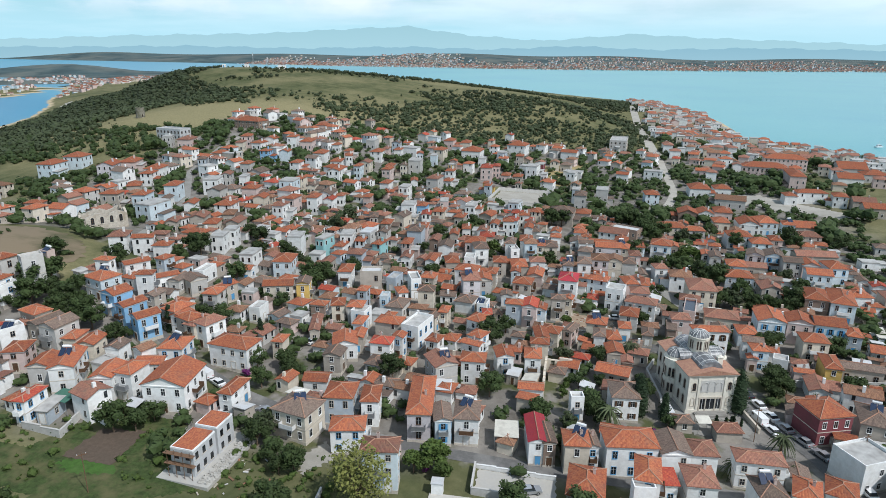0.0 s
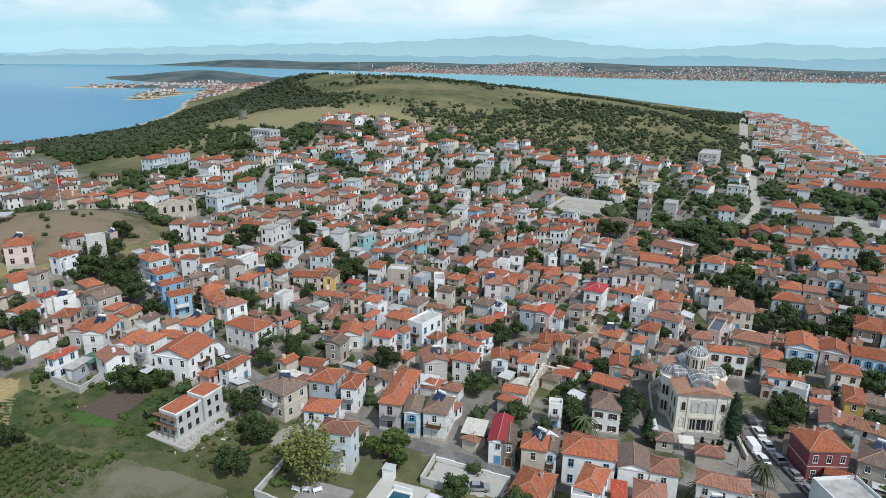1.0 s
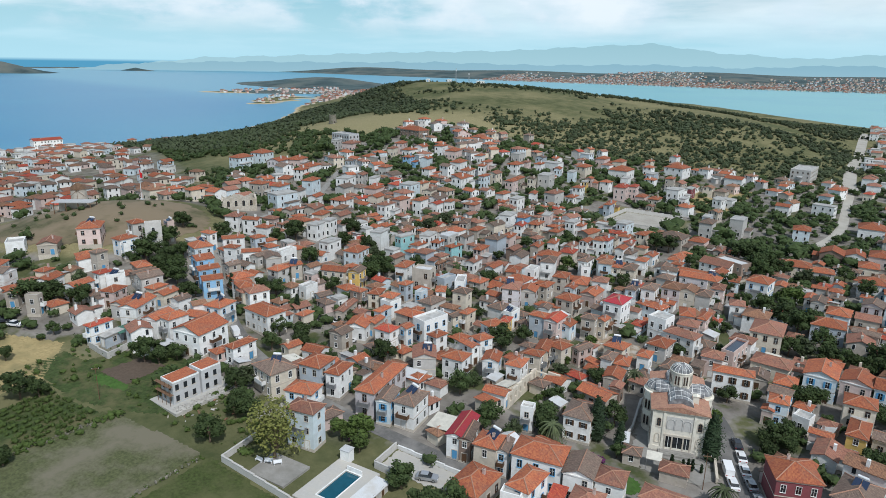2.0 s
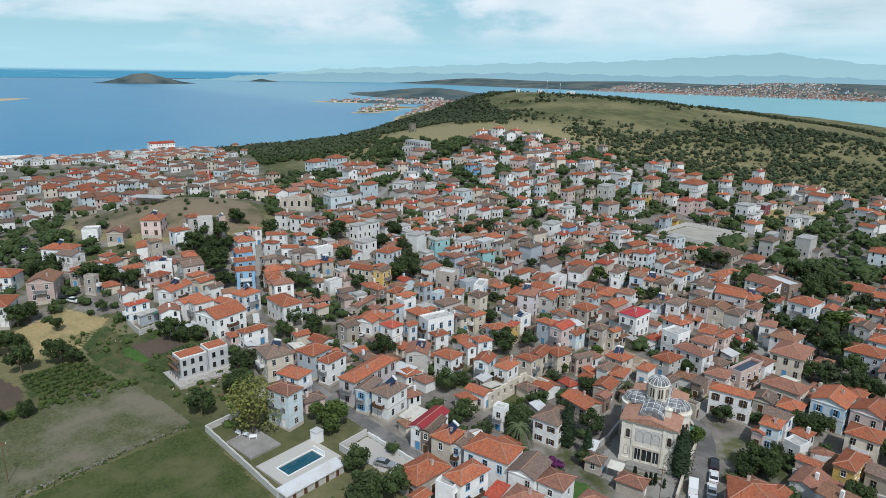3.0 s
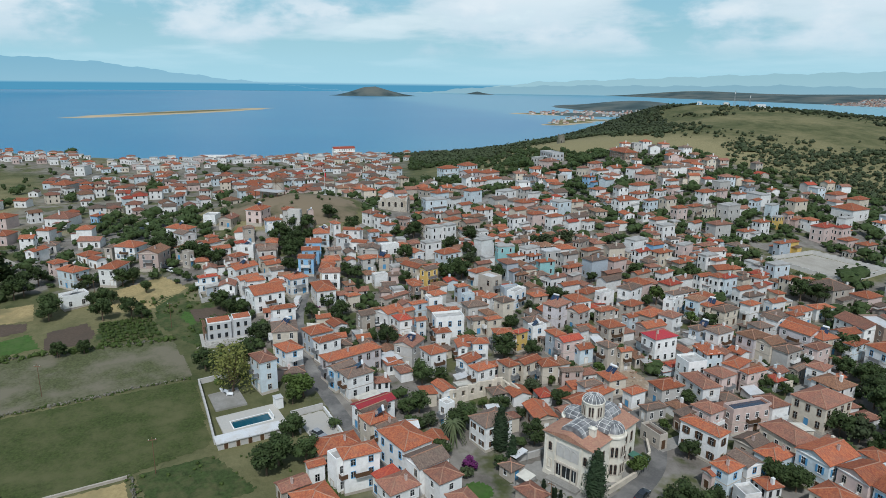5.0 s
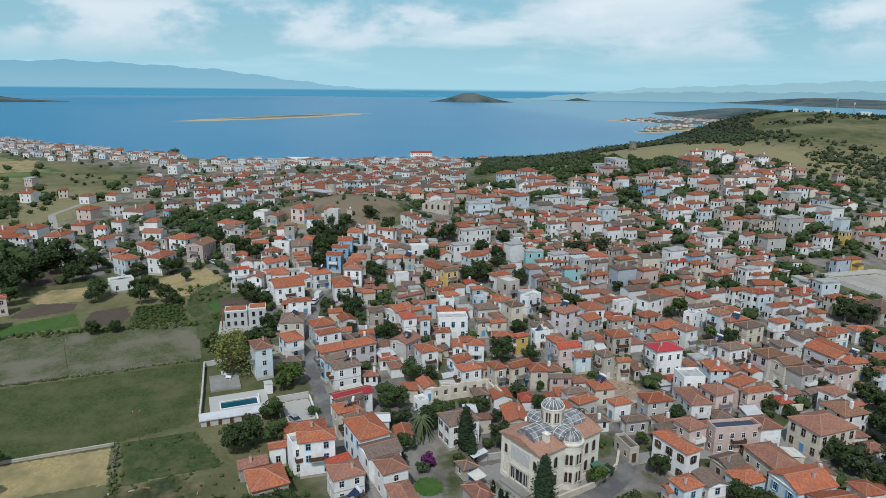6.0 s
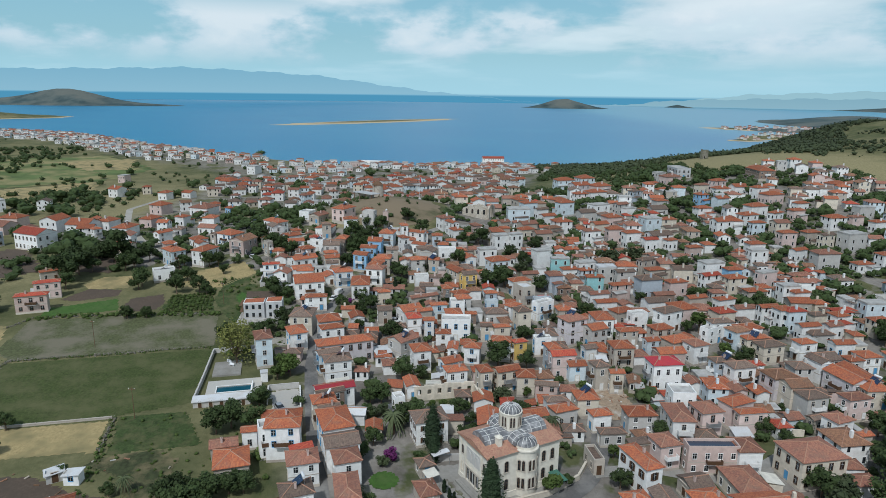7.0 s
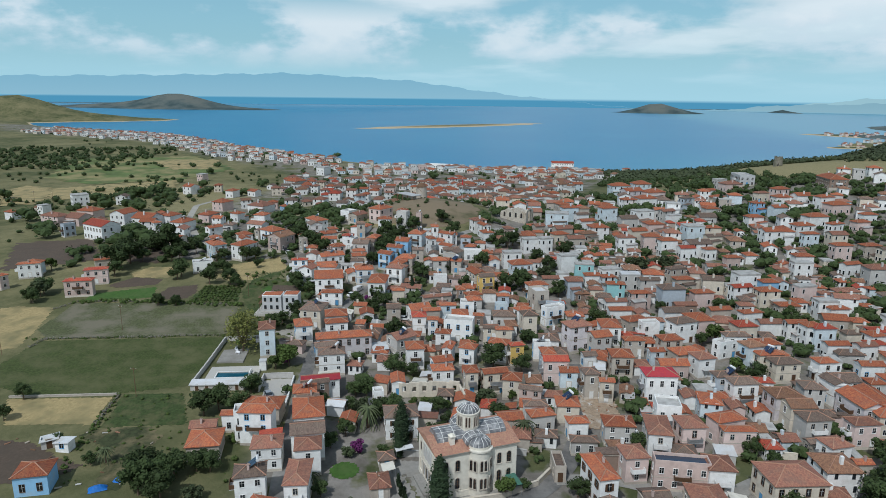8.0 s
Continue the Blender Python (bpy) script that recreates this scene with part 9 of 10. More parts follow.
# ---- unfinished building ----
def shell_building():
    top = tagged(new("unfinished_building"), "unfinished grey concrete two-storey building with empty window openings", "building")
    for y0, y1, h in ((-6.0, 0.4, 5.1), (1.0, 6.0, 5.4), (0.4, 1.0, 4.9)):
        s = Shape()
        s.box(-2.3, 2.3 if h > 5 else 1.5, y0, y1, -1.5, h)
        block_ = put("wall", s.mesh("wall", "wall_concrete"), top)
        for a, b, c, d in ((-2.3, -2.1, y0, y1), (2.1, 2.3, y0, y1), (-2.1, 2.1, y0, y0 + 0.2), (-2.1, 2.1, y1 - 0.2, y1)):
            if h > 5:
                s = Shape()
                s.box(a, b, c, d, h, h + 0.3)
                put("parapet", s.mesh("parapet", "wall_white"), block_)
    for y0, y1, h in ((-5.8, 0.2, 5.1), (1.2, 5.8, 5.4)):
        s = Shape()
        s.face([(-2.1, y0, h + 0.25), (2.1, y0, h + 0.25), (2.1, y1, h + 0.45), (-2.1, y1, h + 0.45)])
        put("roof", s.mesh("roof", "orange"), top)
    # the walls are solid: dark panels stand in for shade inside the empty openings
    for f in (0.6, 3.2):
        for yy in (-5.0, -3.0, -1.0, 2.3, 4.4):
            s = Shape()
            s.box(-0.42, 0.42, -0.02, 0.02, 0, 1.35, 1)
            s.box(-0.62, 0.62, -0.08, 0.02, -0.12, 0)
            put("window_opening", s.mesh("window_opening", "trim_stone", "glass_dark", uv=False), top, pose(0, 0, 0, 0, 0, 90) @ pose(yy, -2.3, f))
        for xx in (-1.1, 1.1):
            s = Shape()
            s.box(-0.42, 0.42, -0.02, 0.02, 0, 1.35, 0)
            put("window_opening", s.mesh("window_opening", "glass_dark", uv=False), top, pose(xx, -6.0, f))
    top.matrix_basis = pose(-60.4, 93.6, ground_z(-60, 93) + 0.3, 0, 0, -6)
    s = Shape()
    at = pose(-59.6, 93.4, ground_z(-60, 93), 0, 0, -6)
    s.box(-5.2, 5.2, -7.8, 8.6, -1.5, 0.3, 0, at)
    tagged(new("foundation_slab", s.mesh("foundation_slab", "deck")), "pale concrete slab strewn with rubble", "slab", kind="structure")
    rack = tagged(new("scaffold"), "timber scaffold poles and planks against the end wall", "scaffold")
    for xx in (-2.4, -0.8, 0.8, 2.4):
        s = Shape()
        s.tube((xx, -6.9, -0.5), (xx, -6.9, 5.0), 0.06, sides=5)
        put("pole", s.mesh("pole", "wood", uv=False), rack)
    for zz in (2.2, 4.2):
        s = Shape()
        s.box(-3.0, 3.0, -7.2, -6.3, zz, zz + 0.06)
        put("plank", s.mesh("plank", "wood", uv=False), rack)
    rack.matrix_basis = pose(-60.4, 93.6, ground_z(-60, 93) + 0.8, 0, 0, -6)
    r_ = random.Random(3)
    s = Shape()
    for k in range(260):
        e = r_.uniform(0.08, 0.3)
        xx, yy = r_.uniform(2.6, 5.0), r_.uniform(-7, 8)
        q = at @ Vector((xx, yy, 0.3 + e * 0.4))
        s.box(-e, e, -e * 0.8, e * 0.8, -e * 0.5, e * 0.5, 0, pose(*q, r_.uniform(0, 40), r_.uniform(0, 40), r_.uniform(0, 360)))
    tagged(new("building_rubble", s.mesh("building_rubble", "deck", uv=False)), "heaps of pale broken blocks on the slab", "rubble", kind="stuff")


shell_building()

# ---- landmarks on the hills ----
def round_tower(x, y):
    top = tagged(new("ruined_tower"), "round ruined stone windmill tower on the dry slope", "tower")
    s = Shape()
    prof = [(3.1, -2.0), (2.95, 2.0), (2.8, 4.0), (2.7, 6.2)]
    s.lathe(prof, 20)
    s.lathe([(2.7, 6.2), (2.1, 6.0), (2.1, 3.0)], 20)
    r_ = random.Random(2)
    for k in range(26):
        a = 2 * math.pi * k / 26
        s.box(-0.35, 0.35, -0.3, 0.3, 6.0, 6.0 + r_.uniform(0.2, 1.0), 0, pose(2.4 * math.cos(a), 2.4 * math.sin(a), 0, 0, 0, math.degrees(a) + 90))
    put("wall", s.mesh("wall", "fieldstone"), top)
    # dark pane on the closed wall, painted shade for the tower's opening
    put("opening", arch_mesh(1.0, 2.0, "trim_stone"), top, pose(0, 0, 0, 0, 0, 60) @ pose(0, -3.02, 0.4))
    top.matrix_basis = pose(x, y, ground_z(x, y))


round_tower(-281.8, 407.0)


def lattice_mast(x, y, high, label):
    top = tagged(new("radio_mast"), label, "mast", "radio masts")
    leg = [(math.cos(a) * 1.1, math.sin(a) * 1.1) for a in (0.5, 2.6, 4.7)]
    for px, py in leg:
        s = Shape()
        s.tube((px, py, -1), (px * 0.35, py * 0.35, high), 0.14, 0.09, 5)
        put("leg", s.mesh("leg", "metal_grey", uv=False), top)
    s = Shape()
    n = int(high / 1.6)
    for k in range(n):
        for i in range(3):
            t0, t1 = 1 - 0.65 * k / n, 1 - 0.65 * (k + 1) / n
            p, q = leg[i], leg[(i + 1) % 3]
            s.tube((p[0] * t0, p[1] * t0, high * k / n), (q[0] * t1, q[1] * t1, high * (k + 1) / n), 0.05, sides=3)
    put("bracing", s.mesh("bracing", "metal_grey", uv=False), top)
    for k in range(3):
        s = Shape()
        s.box(-0.25, 0.25, -0.5, -0.15, high * 0.8, high * 0.8 + 2.0, 0, pose(0, 0, 0, 0, 0, 120 * k))
        put("antenna", s.mesh("antenna", "metal_white", uv=False), top)
    top.matrix_basis = pose(x, y, ground_z(x, y))


lattice_mast(-337.5, 698.8, 17, "tall grey lattice radio mast on the hilltop")
lattice_mast(-324, 706, 13, "shorter grey lattice radio mast on the hilltop")

for x, y, w, d, h in ((-341, 690, 5, 4, 3), (-300, 690, 9, 6, 3), (-352, 660, 4, 4, 2.6)):
    home(x, y, w, d, 15, h, "flat", "roof", "white", name="equipment_hut", label="small white equipment hut near the masts", full=False)


def knoll_top():
    z = ground_z(-186, 146)
    mill = tagged(new("windmill"), "round stone windmill with bare wooden sails on the knoll", "windmill")
    s = Shape()
    s.lathe([(3.2, -2.5), (3.0, 1.5), (2.75, 5.0), (2.7, 5.6)], 18)
    put("wall", s.mesh("wall", "wall_stone"), mill)
    s = Shape()
    s.lathe([(3.0, 5.6), (1.5, 7.2), (0.05, 7.9)], 18)
    put("cap", s.mesh("cap", "wood"), mill)
    hub = Vector((2.9, -0.6, 5.4))
    for k in range(8):
        a = math.pi * k / 4
        s = Shape()
        s.tube(hub, hub + Vector((0.1, math.cos(a) * 4.2, math.sin(a) * 4.2)), 0.07, 0.05, 4)
        put("sail_arm", s.mesh("sail_arm", "wood", uv=False), mill)
    mill.matrix_basis = pose(-192, 149, z, 0, 0, -30)
    cafe = tagged(new("cafe_pavilion"), "low dark pavilion with a flat roof on posts", "pavilion")
    s = Shape()
    s.box(-7, 7, -3, 3, 2.8, 3.1)
    put("roof", s.mesh("roof", "wall_concrete", uv=False), cafe)
    for a in (-6.5, -2.2, 2.2, 6.5):
        for b in (-2.7, 2.7):
            s = Shape()
            s.box(a - 0.12, a + 0.12, b - 0.12, b + 0.12, -1.5, 2.8)
            put("post", s.mesh("post", "wood", uv=False), cafe)
    s = Shape()
    s.box(-6, 3, 0.2, 2.4, -1.5, 2.8)
    put("bar", s.mesh("bar", "wall_stone", uv=False), cafe)
    cafe.matrix_basis = pose(-183, 142, ground_z(-183, 142), 0, 0, 35)
    pole = tagged(new("flagpole"), "white flagpole with a hanging red flag", "flagpole")
    s = Shape()
    s.tube((0, 0, -1), (0, 0, 13), 0.14, 0.07, 8)
    put("mast", s.mesh("mast", "metal_white", uv=False), pole)
    s = Shape()
    for k in range(6):
        a, b = k / 6, (k + 1) / 6
        s.face([(0.1 + 1.5 * a, 0.25 * math.sin(a * 7), 12.8 - 1.6 * a), (0.1 + 1.5 * b, 0.25 * math.sin(b * 7), 12.8 - 1.6 * b), (0.1 + 1.3 * b, 0.3 * math.sin(b * 7 + 1), 9.9 - 0.9 * b), (0.1 + 1.3 * a, 0.3 * math.sin(a * 7 + 1), 9.9 - 0.9 * a)])
    put("flag", s.mesh("flag", "flag_red", uv=False), pole)
    s = Shape()
    s.lathe([(0.9, -1), (0.9, 0.4), (0.5, 0.6), (0.02, 0.6)], 12)
    put("base", s.mesh("base", "wall_concrete", uv=False), pole)
    pole.matrix_basis = pose(-184, 170, ground_z(-184, 170))


knoll_top()


def ruined_church(x, y, turn):
    top = tagged(new("ruined_church"), "roofless grey stone church ruin with a tall arch", "ruin")
    s = Shape()
    r_ = random.Random(5)
    w, d = 8.0, 13.0
    def run(p, q, tops):
        """One thick wall with a ragged top from p to q."""
        p, q = Vector((*p, 0)), Vector((*q, 0))
        n = len(tops) - 1
        side = (q - p).normalized().cross(Vector((0, 0, 1))) * 0.4
        c = [p + (q - p) * k / n for k in range(n + 1)]
        up_ = [Vector((0, 0, t)) for t in tops]
        down = Vector((0, 0, -2))
        for k in range(n):
            s.face([c[k] + side + down, c[k + 1] + side + down, c[k + 1] + side + up_[k + 1], c[k] + side + up_[k]])
            s.face([c[k + 1] - side + down, c[k] - side + down, c[k] - side + up_[k], c[k + 1] - side + up_[k + 1]])
            s.face([c[k] + side + up_[k], c[k + 1] + side + up_[k + 1], c[k + 1] - side + up_[k + 1], c[k] - side + up_[k]])
        for k in (0, n):
            s.face([c[k] + side + down, c[k] + side + up_[k], c[k] - side + up_[k], c[k] - side + down])

    for sx in (-1, 1):
        run((sx * w / 2, -d / 2), (sx * w / 2, d / 2), [4.9 + 0.5 * math.sin(k * 0.9 + sx) + r_.uniform(-0.4, 0.3) for k in range(14)])
    run((-w / 2, d / 2), (w / 2, d / 2), [2.8 + 1.0 * abs(k - 5) / 5 + r_.uniform(-0.5, 0.5) for k in range(11)])
    run((-w / 2, -d / 2), (-2.0, -d / 2), [4.6, 5.2, 5.7, 6.0])
    run((2.0, -d / 2), (w / 2, -d / 2), [6.0, 5.8, 5.1, 4.8])
    for k in range(10):
        a, b = math.pi * k / 10, math.pi * (k + 1) / 10
        s.face([(-2.0 * math.cos(a), -d / 2 - 0.4, 3.4 + 2.0 * math.sin(a)), (-2.0 * math.cos(b), -d / 2 - 0.4, 3.4 + 2.0 * math.sin(b)), (-2.6 * math.cos(b), -d / 2 - 0.4, 3.7 + 2.6 * math.sin(b)), (-2.6 * math.cos(a), -d / 2 - 0.4, 3.7 + 2.6 * math.sin(a))])
        s.face([(-2.0 * math.cos(a), -d / 2 - 0.4, 3.4 + 2.0 * math.sin(a)), (-2.0 * math.cos(a), -d / 2 + 0.5, 3.4 + 2.0 * math.sin(a)), (-2.0 * math.cos(b), -d / 2 + 0.5, 3.4 + 2.0 * math.sin(b)), (-2.0 * math.cos(b), -d / 2 - 0.4, 3.4 + 2.0 * math.sin(b))])
    put("wall", s.mesh("wall", "rubble"), top)
    # dark arched panes laid on unpierced walls: the openings' shade as colour
    for side in (-1, 1):
        for yy in (-4.6, -1.6, 1.4, 4.4):
            put("arched_opening", arch_mesh(1.1, 2.4, "trim_stone"), top, pose(0, 0, 0, 0, 0, 90 * side) @ pose(side * yy, -w / 2 - 0.4, 1.8))
    top.matrix_basis = pose(x, y, ground_z(x, y), 0, 0, turn)


ruined_church(-153, 193, 142)

# faint self-glowing mountain ridges on the horizon, haze painted in paler towards the foot
def ridge(name, label, table, far, glow, seed, foot=-30):
    m_ = bpy.data.materials.new(name)
    m_.use_nodes = True
    n = Nodes(m_.node_tree)
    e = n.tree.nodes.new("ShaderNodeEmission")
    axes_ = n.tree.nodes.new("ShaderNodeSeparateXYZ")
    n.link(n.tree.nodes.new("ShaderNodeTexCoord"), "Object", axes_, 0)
    # glow mixed with pale haze colour low down, full colour at the crest
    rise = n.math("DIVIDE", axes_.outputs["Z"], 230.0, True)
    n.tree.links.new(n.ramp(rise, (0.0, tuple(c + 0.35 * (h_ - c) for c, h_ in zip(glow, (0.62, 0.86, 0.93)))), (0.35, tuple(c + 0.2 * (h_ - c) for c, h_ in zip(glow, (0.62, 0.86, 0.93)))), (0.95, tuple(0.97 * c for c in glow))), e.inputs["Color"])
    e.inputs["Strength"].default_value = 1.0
    n.link(e, 0, n.tree.nodes.new("ShaderNodeOutputMaterial"), 0)
    az, el = [a for a, _ in table], [b for _, b in table]
    s = Shape()
    pts = []
    for k in range(int((az[-1] - az[0]) * 4) + 1):
        a = az[0] + k / 4
        up_ = float(np.interp(a, az, el)) + 0.05 * math.sin(a * 1.7 + seed) + 0.03 * math.sin(a * 4.1 + seed * 2) + 0.015 * math.sin(a * 9.7)
        pts.append((75 + far * math.cos(radians(a)), 60 + far * math.sin(radians(a)), 80 + far * math.tan(radians(up_))))
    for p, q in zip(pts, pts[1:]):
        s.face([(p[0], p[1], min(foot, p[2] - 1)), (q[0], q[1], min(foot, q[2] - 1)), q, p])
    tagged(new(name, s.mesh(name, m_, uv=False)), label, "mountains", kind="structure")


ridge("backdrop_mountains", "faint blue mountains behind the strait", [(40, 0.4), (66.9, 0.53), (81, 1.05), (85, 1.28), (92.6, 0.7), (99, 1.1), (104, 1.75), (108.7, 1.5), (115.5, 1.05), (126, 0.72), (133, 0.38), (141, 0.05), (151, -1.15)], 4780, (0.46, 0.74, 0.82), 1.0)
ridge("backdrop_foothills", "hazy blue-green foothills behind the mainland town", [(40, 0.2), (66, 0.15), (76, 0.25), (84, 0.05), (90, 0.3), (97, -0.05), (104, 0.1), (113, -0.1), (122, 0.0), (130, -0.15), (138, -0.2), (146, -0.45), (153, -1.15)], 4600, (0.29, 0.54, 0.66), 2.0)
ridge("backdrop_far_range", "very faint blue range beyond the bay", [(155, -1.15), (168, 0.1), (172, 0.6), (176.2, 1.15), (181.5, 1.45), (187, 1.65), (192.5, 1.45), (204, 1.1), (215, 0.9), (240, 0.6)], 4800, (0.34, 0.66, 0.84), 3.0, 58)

# ---- parked cars ----
def car_stock(paint, label, length=4.2, high=1.45, van=False):
    top = tagged(new("car" if not van else "van"), label, "car" if not van else "van", "parked cars")
    w = 0.86
    L = length / 2
    s = Shape()
    if van:
        prof = [(-L, 0.35), (L, 0.35), (L, 0.9), (L - 0.5, 1.15), (L - 1.0, 1.9), (-L, 1.95)]
        belt = 1.1
    else:
        prof = [(-L, 0.35), (L, 0.35), (L, 0.72), (L - 0.95, 0.92), (-L + 0.35, 0.98), (-L, 0.85)]
    n = len(prof)
    for side in (-w, w):
        pts = [(x, side, z) for x, z in prof]
        s.face(pts if side < 0 else pts[::-1])
    for k in range(n):
        (a, b), (c, d) = prof[k], prof[(k + 1) % n]
        s.face([(a, -w, b), (a, w, b), (c, w, d), (c, -w, d)])
    body = put("body", weld(s.mesh("body", paint, uv=False)), top)
    if not van:
        s = Shape()
        low_ = [(L - 1.15, 0.90), (-L + 0.40, 0.95)]
        roof_ = [(L - 1.9, high - 0.03), (-L + 0.95, high - 0.03)]
        for y0 in (-1, 1):
            s.face([(low_[0][0], y0 * 0.8, low_[0][1]), (low_[1][0], y0 * 0.8, low_[1][1]), (roof_[1][0], y0 * 0.62, roof_[1][1]), (roof_[0][0], y0 * 0.62, roof_[0][1])])
        for k in (0, 1):
            s.face([(low_[k][0], -0.8, low_[k][1]), (low_[k][0], 0.8, low_[k][1]), (roof_[k][0], 0.62, roof_[k][1]), (roof_[k][0], -0.62, roof_[k][1])])
        put("glasshouse", weld(s.mesh("glasshouse", "glass_dark", uv=False)), top, label="dark tinted car glass")
        s = Shape()
        s.box(-L + 0.9, L - 1.85, -0.64, 0.64, high - 0.04, high)
        put("roof", s.mesh("roof", paint, uv=False), top)
    else:
        s = Shape()
        s.face([(L - 0.52, -0.75, 1.2), (L - 0.52, 0.75, 1.2), (L - 0.97, 0.7, 1.85), (L - 0.97, -0.7, 1.85)])
        put("windscreen", s.mesh("windscreen", "glass_dark", uv=False), top, pose(0.02, 0, 0.02))
        for y0 in (-1, 1):
            s = Shape()
            s.face([(L - 1.0, y0 * (w + 0.01), 1.2), (L - 1.9, y0 * (w + 0.01), 1.2), (L - 1.9, y0 * (w + 0.01), 1.7), (L - 1.15, y0 * (w + 0.01), 1.7)])
            put("side_window", s.mesh("side_window", "glass_dark", uv=False), top)
    for a in (L - 0.8, -L + 0.8):
        for b in (-1, 1):
            s = Shape()
            s.tube((a, b * 0.68, 0.31), (a, b * 0.88, 0.31), 0.31, sides=12)
            wheel = put("wheel", s.mesh("wheel", "rubber", uv=False), top)
            s = Shape()
            s.tube((a, b * 0.87, 0.31), (a, b * 0.895, 0.31), 0.19, sides=10)
            put("rim", s.mesh("rim", "metal_grey", uv=False), wheel)
    for b in (-0.6, 0.6):
        s = Shape()
        s.box(L - 0.03, L + 0.02, b - 0.17, b + 0.17, 0.6, 0.74)
        put("headlight", s.mesh("headlight", "metal_white", uv=False), top)
        s = Shape()
        s.box(-L - 0.02, -L + 0.03, b - 0.15, b + 0.15, 0.65, 0.8)
        put("tail_light", s.mesh("tail_light", "lamp_red", uv=False), top)
    return top


CARS = {"white": car_stock("paint_white", "white parked car"), "silver": car_stock("paint_silver", "silver parked hatchback car"), "dark": car_stock("paint_dark", "dark parked saloon car"), "van": car_stock("paint_white", "white parked delivery van", 4.8, van=True)}
CARS["white"]["label"] = "white parked hatchback car"
USED_CARS = set()


def park(kind, x, y, heading, lift=0.1):
    ob = CARS[kind]
    m = pose(x, y, ground_z(x, y) + lift, 0, 0, heading)
    if kind in USED_CARS:
        copy_thing(ob, m)
    else:
        ob.matrix_basis = m
        USED_CARS.add(kind)


park("dark", 47.6, 146.0, 108)
park("white", 49.0, 141.2, 107)
park("white", 50.2, 136.4, 108)
park("silver", 51.8, 132.0, 112)
park("van", 47.2, 134.8, 108)
park("white", 48.8, 130.4, 110)
park("silver", 54.0, 127.4, 116)
park("silver", 56.0, 122.8, 114)
park("white", 59.8, 111.6, 100)
park("van", 60.2, 106.0, 100)
park("white", 61.4, 101.0, 100)
park("silver", -1.0, 98.6, 20)
park("van", -74.5, 118.8, 150)
park("white", -70.2, 116.6, 148)
park("white", -63.0, 107.5, 190)
park("silver", -56.0, 109.8, 160)
park("white", -85.5, 130.5, 145)
park("white", 41.5, 224.2, 75)
park("dark", 37.2, 226.0, 80)
park("white", 20.5, 184.5, 5)
park("dark", -127.0, 86.5, 60)
park("white", -122.0, 87.6, 20)
park("van", -196, 90, 30)
park("dark", -192, 86, 20)
park("silver", -186, 90, 25)
park("dark", -187, 95, 25)
park("white", -181, 93, 200)
park("white", -48, 134.5, 80)
park("white", -24, 139, 100)
park("white", -58, 142, 70)


# ---- on the roofs and in the yards ----
def heater_stock():
    top = tagged(new("solar_water_heater"), "solar water heater with dark panel and white tank on a roof", "solar heater", "solar heaters")
    for a in (-0.62, 0.62):
        s = Shape()
        s.face([(a - 0.55, -0.9, 0.15), (a + 0.55, -0.9, 0.15), (a + 0.55, 0.7, 1.25), (a - 0.55, 0.7, 1.25)])
        s.face([(a - 0.55, 0.74, 1.19), (a + 0.55, 0.74, 1.19), (a + 0.55, -0.86, 0.09), (a - 0.55, -0.86, 0.09)])
        put("panel", s.mesh("panel", "solar", uv=False), top)
    s = Shape()
    s.tube((-0.9, 0.95, 1.5), (0.9, 0.95, 1.5), 0.28, sides=12)
    put("tank", s.mesh("tank", "metal_white", uv=False), top)
    for a in (-0.9, 0.9):
        s = Shape()
        s.tube((a, 0.95, -0.6), (a, 0.95, 1.3), 0.04, sides=4)
        s.tube((a, -0.85, -0.6), (a, -0.85, 0.15), 0.04, sides=4)
        put("stand", s.mesh("stand", "metal_grey", uv=False), top)
    return top


HEATER = heater_stock()
first = True
for ob in [o for o in scene.objects if o.parent is None and o.name.startswith("house")]:
    if rng.random() > 0.08:
        continue
    lid = [c for c in ob.children if c.name.startswith("roof")]
    if not lid:
        continue
    box = [Vector(c) for c in lid[0].bound_box]
    hz = lid[0].location.z + (max(c.z for c in box)) * 0.55
    p = ob.matrix_basis @ Vector((rng.uniform(-0.8, 0.8), rng.uniform(-0.8, 0.8), hz))
    m = pose(*p, 0, 0, rng.choice([-20, 10, 25]))
    if first:
        HEATER.matrix_basis, first = m, False
    else:
        copy_thing(HEATER, m)


def shed_stock(k):
    r_ = random.Random(k)
    w, d, h = r_.uniform(2.4, 4.2), r_.uniform(2.2, 3.6), r_.uniform(2.2, 2.8)
    top = tagged(new("shed"), ("small lean-to shed under " + ("a pale sheet roof", "orange tiles", "a canvas cover")[k % 3]), "shed", "yard sheds")
    s = Shape()
    s.box(-w / 2, w / 2, -d / 2, d / 2, -0.8, h)
    put("wall", s.mesh("wall", ("wall_grey", "wall_cream", "wall_white", "wall_stone")[k % 4]), top)
    r, _ = roof_shape("mono", w, d, 1.0, 0.2, 0.1)
    put("roof", r.mesh("roof", ("sheet", "orange", "canvas")[k % 3]), top, pose(0, 0, h + 0.1))
    put("door", door_mesh(0.8, 1.9, "trim_brown"), top, pose(0, -d / 2, 0.05))
    return top, max(w, d)


SHEDS = [shed_stock(k) for k in range(6)]
used_sheds = set()
